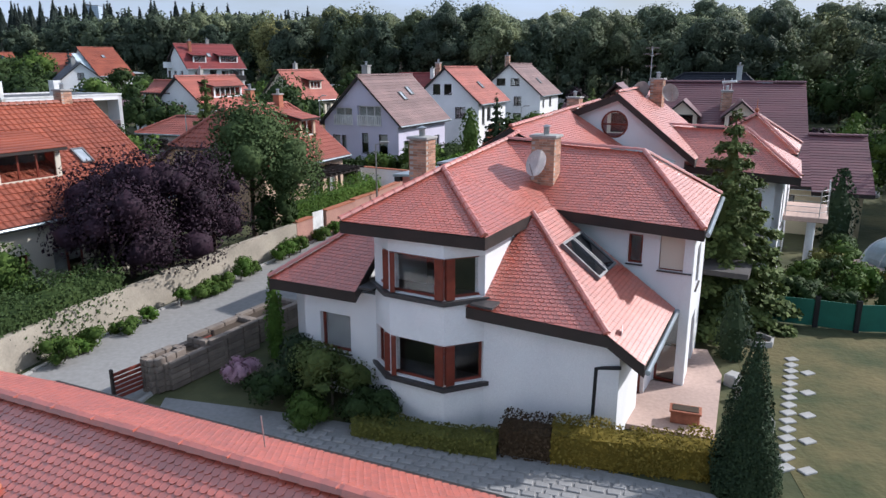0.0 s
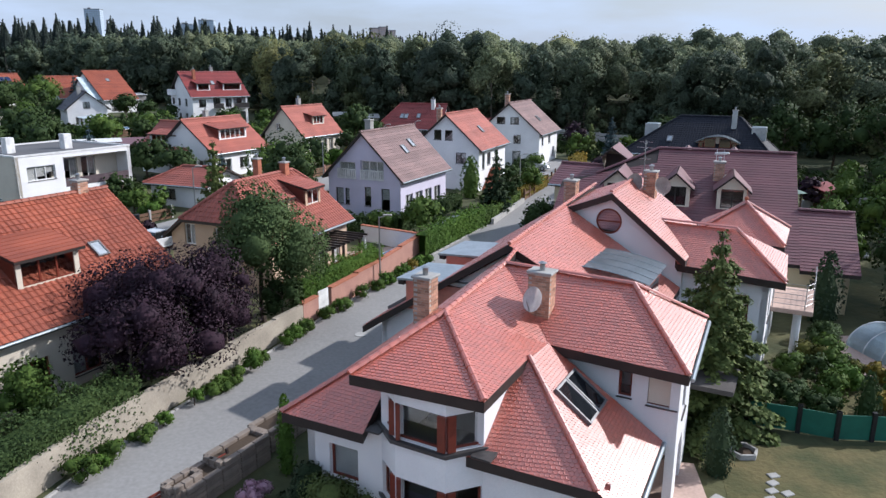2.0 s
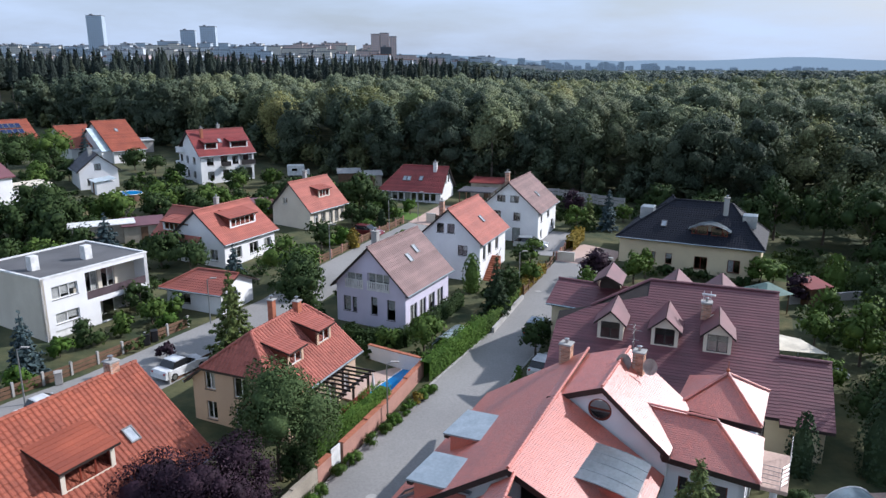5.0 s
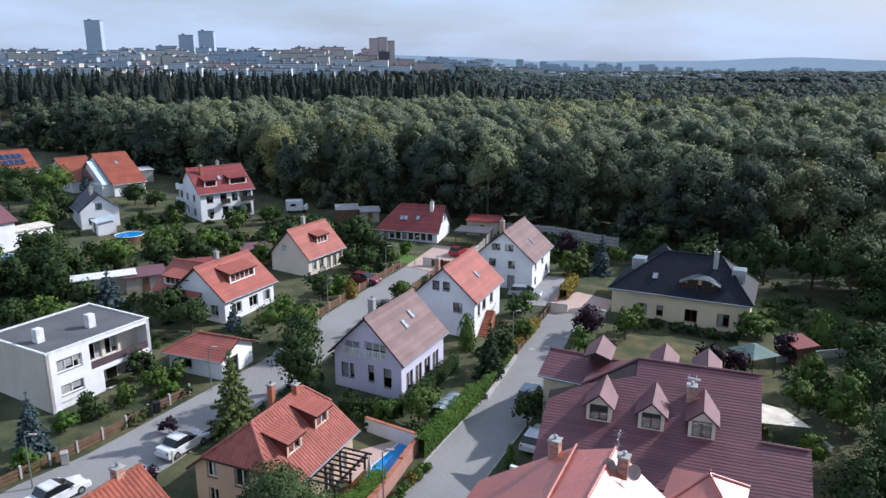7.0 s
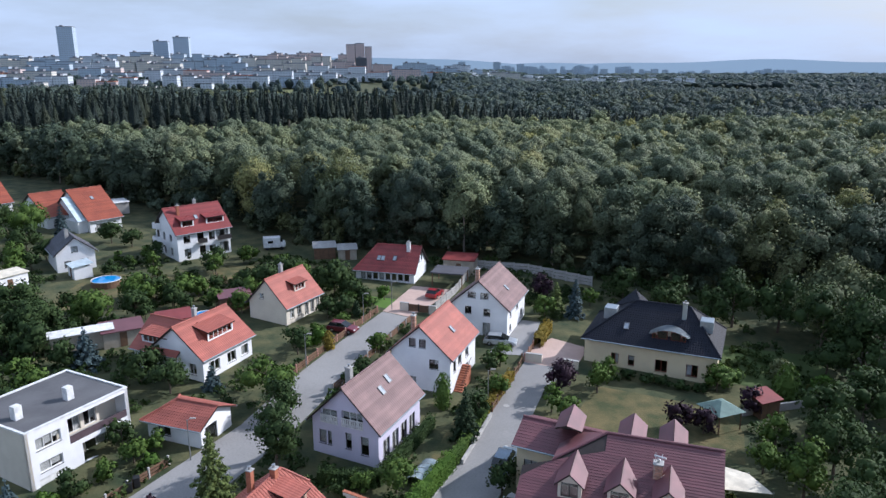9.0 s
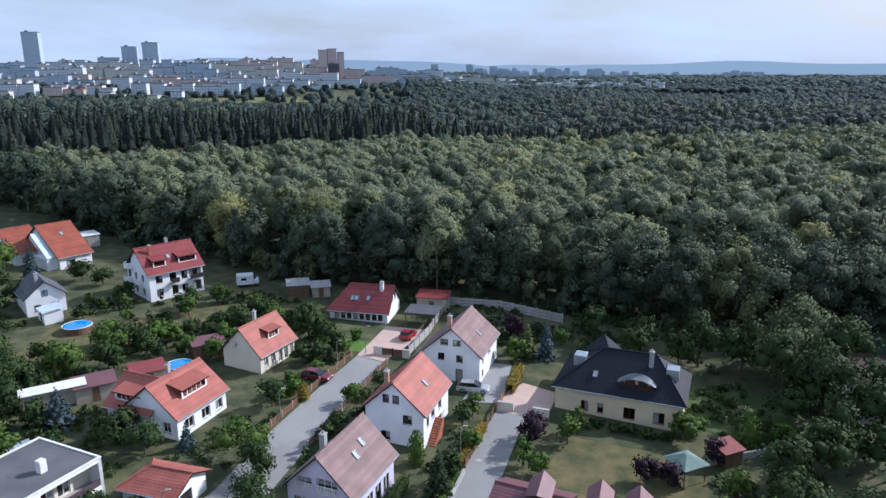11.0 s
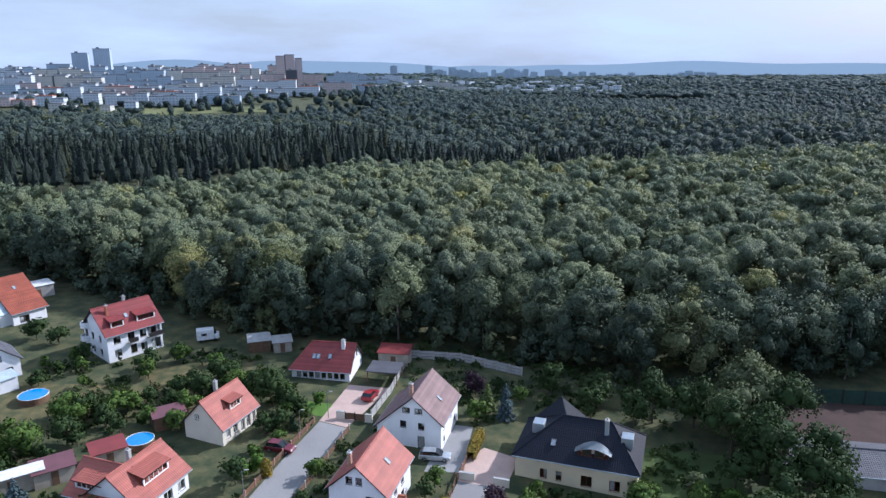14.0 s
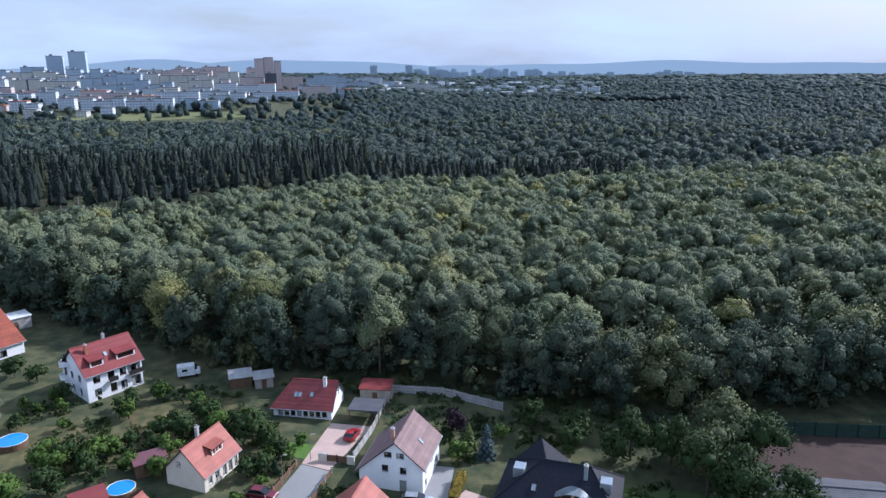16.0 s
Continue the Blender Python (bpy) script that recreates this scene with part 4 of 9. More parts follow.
def vwall(th, p, q, z0, top, ops=(), fm=None, m=None, **k):
    """A wall between two (along, right) points, left to right from outside."""
    ob, mm = wall("wall", th, (p[0], -p[1]), (q[0], -q[1]), z0, top, [o[:4] for o in ops], m or M_WHITE)
    for o in ops:
        window(th, mm, o[:4], fm or M_FRAME, **{"curtain": False, **(o[4] if len(o) > 4 else {})})
    return mm


def flat_top(p, q, z):
    return [(0, z), (math.hypot(q[0] - p[0], q[1] - p[1]), z)]


def villa():
    th = tagged(empty("villa", VILLA), "white rendered villa with red tiled hipped roofs and dark eaves", "house")
    hip, E1, E2, D, J = (0, 0, 7.5), (-3.5, -1.4, 6.4), (-3.05, 2.85, 6.3), (0.6, 2.75, 6.25), (5.0, 0, 7.95)
    I, ER, EB, RR = (2.3, 2.8, 6.12), (2.5, 7.45, 5.85), (7.7, 7.2, 6.1), (5.3, 4.9, 7.75)
    LW, C, G, R = (-2.64, 2.04, 4.2), (-2.07, 5.9, 3.85), (-1.85, 6.85, 3.08), (3.0, 6.7, 3.2)
    LL, LF = (-3.04, -4.54, 4.17), (-3.0, -1.3, 4.2)
    villa_roof(th, [[E1, E2, hip], [E2, D, hip], [hip, D, I], [hip, I, J], [LW, C, D], [D, C, G, R, I], [I, ER, RR, J], [ER, EB, RR], [EB, (7.6, 1.2, 6.6), J, RR],
                    [E1, hip, J], [E1, J, (6.8, -0.3, 8.0)], [E1, (6.8, -0.3, 8.0), (6.8, -1.4, 7.2)], [LL, LF, (0.2, -1.35, 6.5)], [LL, (0.2, -1.35, 6.5), (6.6, -1.35, 7.0), (6.6, -4.54, 4.5)]],
               [(E2, hip), (E1, hip), (hip, J), (J, (6.8, -0.3, 8.05)), (C, D), (J, RR), (ER, RR), (EB, RR), (LL, (0.2, -1.35, 6.5))], R_NEAR)
    z0 = 0.15
    # ground floor, front
    vwall(th, (-2.4, -4.0), (-2.4, -1.0), z0, flat_top((-2.4, -4.0), (-2.4, -1.0), 4.0), [(0.9, 2.05, 1.92, 3.16, dict(bars=0, depth=0.16, curtain=True))])
    # three-sided bay over both floors, with a parapet between
    B = [(-2.4, -1.0), (-3.05, -0.1), (-3.12, 1.68), (-2.2, 2.48)]
    lower, upper = (1.95, 3.13), (4.46, 5.62)
    for p, q in zip(B, B[1:]):
        ln = math.hypot(q[0] - p[0], q[1] - p[1])
        vwall(th, p, q, z0, [(0, 6.05), (ln, 6.05)], [(0.015, ln - 0.015, *lower, dict(bars=0, depth=0.13, sill=False)), (0.015, ln - 0.015, *upper, dict(bars=0, depth=0.13, sill=False))])
    for z, o in ((4.32, 0.16), (1.80, 0.16)):
        pts = [(B[0][0], B[0][1] - o), (B[1][0] - o, B[1][1] - o * 0.5), (B[2][0] - o, B[2][1] + o * 0.5), (B[3][0], B[3][1] + o), (-1.9, 2.4), (-1.9, -1.0)]
        part("sill_band", slab([(a, -b, z + 0.12) for a, b in pts][::-1], 0.12), M_SILL, th, "dark sheet-metal sill")
    for (a, b), yaw in ((B[1], 60), (B[2], 118)):              # stout corner posts, one to either side
        for z in (lower, upper):
            for k in (-1, 1):
                m = pose(a + 0.06, -b, 0, 0, 0, yaw) @ pose(0.14 * k * (1 if yaw < 90 else -1), 0.0, 0, 0, 0, 28 * k)
                part("post", boxed(-0.13, 0.13, -0.07, 0.07, z[0], z[1], 0.012, m), M_FRAME, th)
    part("roof_sheet", slab([(-2.95, 1.25, 4.36), (-2.95, 0.75, 4.36), (-1.9, 0.75, 4.40), (-1.9, 1.25, 4.40)], 0.06), M_SILL, th, "dark sheet metal beside the bay")
    part("roof_sheet", slab([(-2.75, -2.3, 4.36), (-2.75, -2.95, 4.34), (-1.9, -2.95, 4.38), (-1.9, -2.3, 4.40)], 0.06), M_SILL, th, "dark sheet metal beside the bay")
    # right of the bay
    vwall(th, (-2.2, 2.48), (-1.55, 6.15), z0, [(0, 3.95), (2.9, 3.75), (3.72, 3.05)])
    vwall(th, (-1.55, 6.15), (3.0, 6.15), z0, flat_top((-1.55, 6.15), (3.0, 6.15), 3.2), [(2.4, 3.4, 0.5, 2.6, dict(bars=0, sill=False))])
    # upper storey beside the bay
    vwall(th, (0.2, -1.0), (-2.4, -1.0), 3.6, flat_top((0.2, -1.0), (-2.4, -1.0), 6.2))
    vwall(th, (-2.2, 2.48), (2.6, 2.48), 3.6, flat_top((-2.2, 2.48), (2.6, 2.48), 6.05))
    # wing
    vwall(th, (3.0, 2.7), (3.0, 7.15), z0, flat_top((3.0, 2.7), (3.0, 7.15), 5.65), [(2.41, 2.87, 4.48, 5.44, dict(bars=0)), (3.4, 4.38, 4.37, 5.52, dict(bars=0)), (3.5, 4.3, 0.62, 2.97, dict(bars=0, sill=False))])
    part("roller_shutter", boxed(3.1, 3.14, -7.06, -6.12, 4.42, 5.5), M_WARMW, th, "closed pale roller shutter")
    vwall(th, (3.0, 7.15), (7.2, 6.9), z0, flat_top((3.0, 7.15), (7.2, 6.9), 5.65), [(1.2, 2.4, 3.5, 4.9), (1.2, 2.4, 0.5, 2.5)])
    vwall(th, (7.2, 6.75), (7.2, -4.0), z0, flat_top((7.2, 6.75), (7.2, -4.0), 4.3))
    vwall(th, (7.2, 6.75), (7.2, 1.2), 4.3, flat_top((7.2, 6.75), (7.2, 1.2), 6.0))
    vwall(th, (6.6, -4.0), (-2.4, -4.0), z0, flat_top((6.6, -4.0), (-2.4, -4.0), 4.3), [(1.5, 2.8, 1.5, 2.8), (5.5, 6.8, 1.5, 2.8)])
    part("plinth", boxed(-2.45, 7.2, -6.1, 3.95, 0.1, 0.3), M_CONC, th)
    # added dark slabs that stand in for dim, closed rooms
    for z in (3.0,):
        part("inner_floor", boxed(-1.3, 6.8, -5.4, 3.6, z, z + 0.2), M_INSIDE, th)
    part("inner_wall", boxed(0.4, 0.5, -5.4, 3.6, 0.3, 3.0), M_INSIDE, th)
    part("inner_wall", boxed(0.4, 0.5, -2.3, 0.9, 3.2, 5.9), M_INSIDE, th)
    # drainpipe at the low eave
    bm = bmesh.new()
    rod(bm, (-1.62, -6.2, 2.85), (-1.62, -5.55, 2.72), 0.055), rod(bm, (-1.64, -5.55, 2.75), (-1.64, -5.5, 0.3), 0.055)
    part("drainpipe", bm, M_DARKM, th, "dark metal drainpipe")
    part("gutter", rod(bmesh.new(), (-1.9, -6.95, 2.98), (3.0, -6.8, 3.1), 0.075), M_ZINC, th)
    part("gutter", rod(bmesh.new(), (2.5, -7.55, 5.75), (7.7, -7.3, 6.0), 0.075), M_ZINC, th)
    chimney(th, 1.0, 1.3, 6.4, 8.3, 0.62, yaw=0, s2=0.62)
    chimney(th, 3.5, -2.05, 6.3, 8.3, 0.62, s2=0.8)
    # roof window with its raised blind box
    u, v, n = Vector((1, 0, 0)), Vector((0, 4.05, 3.1)), Vector((0, -3.1, 4.05))
    for x in (0.55, 1.5):
        skylight(th, (x + 0.1, -4.35, 5.03), u, v, n, 0.9, 1.5)
    # satellite dish on the stack
    dish(th, (2.75, -2.05, 7.5), (-0.9, 0.35, 0.35), 0.42)
    return th


def dish(th, c, face, r, material=None):
    bm = bmesh.new()
    seg = 18
    f = Vector(face).normalized()
    q = f.to_track_quat("Z", "Y").to_matrix().to_4x4()
    m = Matrix.Translation(c) @ q
    rings = []
    for k in range(5):
        rr = r * k / 4
        rings.append([bm.verts.new(m @ Vector((math.cos(t) * rr, math.sin(t) * rr * 1.08, 0.22 * r * (rr / r) ** 2))) for t in [2 * math.pi * i / seg for i in range(seg)]] if k else [bm.verts.new(m @ Vector((0, 0, 0)))])
    for i in range(seg):
        bm.faces.new((rings[0][0], rings[1][i], rings[1][(i + 1) % seg]))
        for k in range(1, 4):
            bm.faces.new((rings[k][i], rings[k + 1][i], rings[k + 1][(i + 1) % seg], rings[k][(i + 1) % seg]))
    bmesh.ops.solidify(bm, geom=bm.faces[:], thickness=0.015)
    d = part("satellite_dish", bm, material or M_WHITEP, th, "white satellite dish")
    bm = bmesh.new()
    rod(bm, Vector(c) - f * 0.02, Vector(c) - f * 0.45 - Vector((0, 0, 0.1)), 0.025), rod(bm, m @ Vector((0, -r, 0.2 * r)), m @ Vector((0, -0.1, r * 0.9)), 0.015)
    part("bracket", bm, M_STEEL, d)
    return d


def twin_villa():
    th = tagged(empty("villa", VILLA), "white twin villa with red roofs, round window and zinc dormers", "house")
    T, KR = (6.75, -0.6, 8.25), (15.0, -1.0, 8.5)
    AP = (14.9, 1.4, 9.35)
    villa_roof(th, [[(6.45, -7.8, 3.55), (21.5, -8.3, 3.9), (21.5, -1.3, 8.6), T], [T, KR, (15.0, 5.0, 5.0), (7.75, 5.0, 4.9)],
                    [AP, (21, 1.4, 9.4), (21, 5.2, 6.5), (14.6, 5.2, 6.45)], [AP, (14.9, -1.7, 8.05), (21.5, -1.7, 8.2), (21, 1.4, 9.4)],
                    [(15, 4.8, 6.15), (15, 9.6, 5.85), (17.4, 7.06, 7.6), (17.3, 3.0, 7.7)], [(15, 9.6, 5.85), (19.7, 9.4, 6.1), (17.4, 7.06, 7.6)], [(19.7, 9.4, 6.1), (19.7, 3.0, 6.3), (17.3, 3.0, 7.7), (17.4, 7.06, 7.6)],
                    [(20.4, 4.4, 6.45), (20.4, 9.2, 6.3), (23.1, 6.9, 8.0)], [(20.4, 9.2, 6.3), (25.6, 9.2, 6.3), (23.1, 6.9, 8.0)], [(25.6, 9.2, 6.3), (25.6, 4.4, 6.4), (23.1, 6.9, 8.0)], [(25.6, 4.4, 6.4), (20.4, 4.4, 6.45), (23.1, 6.9, 8.0)]],
               [(T, KR), (AP, (21, 1.4, 9.45)), ((15, 9.6, 5.9), (17.4, 7.06, 7.65)), ((17.4, 7.06, 7.65), (17.3, 3.0, 7.75)), ((20.4, 9.2, 6.35), (23.1, 6.9, 8.05)), ((20.4, 4.4, 6.5), (23.1, 6.9, 8.05)), ((25.6, 9.2, 6.35), (23.1, 6.9, 8.05)), (KR, (21.5, -1.3, 8.65))], R_NEAR)
    z0 = 0.2
    vwall(th, (7.2, -7.1), (7.2, -0.2), z0, [(0, 3.65), (6.6, 7.95), (6.9, 7.95)], [(1.6, 2.8, 1.3, 2.6), (4.2, 5.4, 3.4, 4.6)])
    vwall(th, (21.0, -7.2), (7.2, -7.2), z0, flat_top((21.0, -7.2), (7.2, -7.2), 3.75), [(u, u + 1.3, 1.2, 2.5) for u in (1.5, 4.8, 8.2, 11.2)])
    # gable with the round window
    bm = bmesh.new()
    pts = [(-1.4, 7.85), (1.4, 9.2), (5.0, 6.4), (5.0, 3.2), (-1.4, 3.2)]
    cx, cz, r, seg = 1.27, 7.88, 0.66, 24
    ring = [bm.verts.new((15.2, -(cx + r * math.cos(t)), cz + r * math.sin(t))) for t in [2 * math.pi * i / seg for i in range(seg)]]
    outer = [bm.verts.new((15.2, -b, z)) for b, z in pts]
    edges = [bm.edges.new((ring[i], ring[(i + 1) % seg])) for i in range(seg)] + [bm.edges.new((outer[i], outer[(i + 1) % 5])) for i in range(5)]
    bmesh.ops.triangle_fill(bm, use_beauty=True, use_dissolve=False, edges=edges)
    ex = bmesh.ops.extrude_face_region(bm, geom=bm.faces[:])
    bmesh.ops.translate(bm, vec=(0.3, 0, 0), verts=[g for g in ex["geom"] if isinstance(g, bmesh.types.BMVert)])
    part("gable_wall", bm, M_WHITE, th)
    bm = bmesh.new()
    for i in range(seg):
        t0, t1 = 2 * math.pi * i / seg, 2 * math.pi * (i + 1) / seg
        vs = [bm.verts.new((x, -(cx + rr * math.cos(t)), cz + rr * math.sin(t))) for x in (15.24, 15.32) for rr, t in ((r, t0), (r, t1), (r - 0.09, t1), (r - 0.09, t0))]
        for f in ((0, 1, 2, 3), (7, 6, 5, 4), (2, 6, 7, 3)):
            bm.faces.new([vs[k] for k in f])
    box(bm, 15.25, 15.31, -cx - r, -cx + r, cz - 0.04, cz + 0.04)
    wn_ = part("round_window", bm, M_FRAME, th, "round red-brown window")
    bm = bmesh.new()
    bmesh.ops.create_circle(bm, cap_ends=True, radius=r - 0.05, segments=24, matrix=Matrix.Translation((15.28, -cx, cz)) @ Matrix.Rotation(math.pi / 2, 4, "Y"))
    part("pane", bm, GLASS, wn_).visible_shadow = False
    part("inner_wall", boxed(16.2, 16.3, -3.2, 0.6, 3.2, 7.2), M_INSIDE, th)
    # right wing walls
    vwall(th, (15.6, 4.6), (15.6, 8.9), z0, flat_top((15.6, 4.6), (15.6, 8.9), 5.75), [(2.6, 3.5, 3.4, 4.9, dict(bars=0)), (1.0, 1.5, 3.5, 4.9, dict(bars=0)), (2.4, 3.5, 0.5, 2.5)])
    vwall(th, (15.6, 8.9), (24.8, 8.9), z0, flat_top((15.6, 8.9), (24.8, 8.9), 6.0), [(1.2, 2.4, 3.3, 5.2), (5.0, 6.6, 3.2, 5.2), (1.0, 2.6, 0.4, 2.5), (5.0, 7.0, 0.4, 2.5)])
    vwall(th, (24.8, 8.9), (24.8, -7.2), z0, flat_top((24.8, 8.9), (24.8, -7.2), 3.8))
    vwall(th, (24.8, 8.9), (24.8, 4.6), 3.8, flat_top((24.8, 8.9), (24.8, 4.6), 6.1))
    vwall(th, (7.4, 4.4), (15.6, 4.4), z0, flat_top((7.4, 4.4), (15.6, 4.4), 4.9), [(2.0, 3.4, 1.0, 2.4), (5.0, 6.4, 1.0, 2.4)])
    part("inner_floor", boxed(8, 24.4, -8.4, 6.8, 3.0, 3.2), M_INSIDE, th)
    # zinc-topped dormers
    for a0, a1, b0, b1, zt, zf in ((6.9, 9.9, -6.0, -2.9, 6.15, 4.6), (12.0, 15.2, -6.6, -3.4, 6.05, 4.4)):
        dm = part("dormer", boxed(a0 + 0.15, a1 - 0.15, -b0 - 0.25, -b1, zf, zt - 0.2), R_NEAR, th, "dormer hung with red tiles")
        tp = bmesh.new()
        slab([(a0, -b0 + 0.15, zt - 0.12), (a0, -b1 - 0.3, zt + 0.1), (a1, -b1 - 0.3, zt + 0.1), (a1, -b0 + 0.15, zt - 0.12)], 0.1, tp)
        part("zinc_roof", tp, M_ZINC, dm, "grey zinc sheet roof")
        part("fascia", boxed(a0 + 0.03, a1 - 0.03, -b0 - 0.2, -b0 + 0.1, zt - 0.42, zt - 0.23), M_FASCIA, dm)
        part("pane", boxed(a0 + 0.5, a1 - 0.5, -b0 - 0.24, -b0 - 0.2, zf + 0.3, zt - 0.5), M_CARG, dm)
    dm = part("dormer", boxed(10.2, 13.0, -4.35, -1.0, 4.6, 6.35), R_NEAR, th, "dormer hung with red tiles")
    bm = bmesh.new()
    prev = None
    for k in range(9):
        t = k / 8
        b, z = 1.5 + 3.1 * t, 6.95 - 0.45 * t ** 2.2
        cur = [bm.verts.new((x, -b, z)) for x in (9.6, 13.3)]
        if prev:
            bm.faces.new((prev[0], prev[1], cur[1], cur[0]))
        prev = cur
    bmesh.ops.solidify(bm, geom=bm.faces[:], thickness=0.08)
    for x in (9.65, 10.55, 11.5, 12.4, 13.25):
        for k in range(8):
            t0, t1 = k / 8, (k + 1) / 8
            rod(bm, (x, -(1.5 + 3.1 * t0), 6.96 - 0.45 * t0 ** 2.2), (x, -(1.5 + 3.1 * t1), 6.96 - 0.45 * t1 ** 2.2), 0.022, 5)
    part("zinc_roof", bm, M_ZINC, dm, "curved grey zinc sheet roof with standing seams")
    part("pane", boxed(10.5, 12.7, -4.4, -4.36, 5.0, 6.1), M_CARG, dm)
    chimney(th, 21.3, 2.7, 6.8, 8.8, 0.7)
    chimney(th, 19.5, -2.3, 8.2, 9.9, 0.62)
    grey = mat("grey_dish", (0.45, 0.42, 0.40), 0.6, scale=3, bump=0.0)
    dish(th, (18.9, -1.6, 9.3), (-0.9, 0.3, 0.35), 0.5, grey)
    dish(th, (19.1, -3.0, 9.25), (-0.7, -0.5, 0.35), 0.45, grey)
    bm = bmesh.new()
    rod(bm, (19.5, -1.9, 9.8), (19.5, -1.9, 11.6), 0.025)
    for z, w in ((11.5, 0.35), (11.2, 0.45), (10.6, 0.3)):
        rod(bm, (19.5, -1.9 - w, z), (19.5, -1.9 + w, z), 0.012, 5), rod(bm, (19.5 - w, -1.9, z - 0.08), (19.5 + w, -1.9, z - 0.08), 0.012, 5)
    part("aerial", bm, M_STEEL, th)
    bm = bmesh.new()
    bmesh.ops.create_uvsphere(bm, u_segments=10, v_segments=6, radius=0.12, matrix=Matrix.Translation((23.1, -6.9, 8.3)))
    rod(bm, (23.1, -6.9, 8.0), (23.1, -6.9, 8.9), 0.035, 6, 0.01)
    part("finial", bm, M_CLAY, th)
    # balcony with steel rail, on a column
    bal = part("balcony", boxed(19.2, 23.5, -10.9, -8.9, 3.17, 3.42, 0.03), M_TERR, th)
    for k in range(5):
        bm = bmesh.new()
        z = 3.66 + k * 0.27
        rod(bm, (19.25, -8.95, z), (19.25, -10.5, z), 0.015, 6), rod(bm, (19.25, -10.5, z), (20.0, -10.85, z), 0.015, 6), rod(bm, (20.0, -10.85, z), (23.45, -10.85, z), 0.015, 6)
        part("rail", bm, M_STEEL, bal)
    for a, b in ((19.25, 9.0), (19.25, 10.5), (20.0, 10.85), (21.6, 10.85), (23.4, 10.85)):
        part("rail_post", rod(bmesh.new(), (a, -b, 3.42), (a, -b, 4.78), 0.022, 6), M_STEEL, bal)
    part("column", rod(bmesh.new(), (20.0, -10.2, 0.2), (20.0, -10.2, 3.17), 0.2, 14), M_WHITE, bal)
    return th


villa()
tv = twin_villa()
for a, b in ((8.3, -5.2), (7.9, -6.5), (16.5, -4.2), (17.9, -4.2), (18.0, -6.0)):
    skylight(tv, (a, -b, 8.3 - (abs(b) - 0.6) * 0.652 + 0.05), (-1, 0, 0), (0, -7.2, 4.7), (0, 4.7, 7.2), 0.8, 1.2)


# ---- the tiled garage below the camera ----
R_SINGLE = mat("red_clay_plain_tile", (0.50, 0.096, 0.048), 0.58, (0.40, 0.075, 0.039), scale=0.45, fine=9.0, bump=0.05, random_ob=0.28, spec=0.7)
for k, v in (("IOR", 1.6), ("Coat Weight", 1.0), ("Coat Roughness", 0.40), ("Coat IOR", 2.0)):
    R_SINGLE.node_tree.nodes["Principled BSDF"].inputs[k].default_value = v


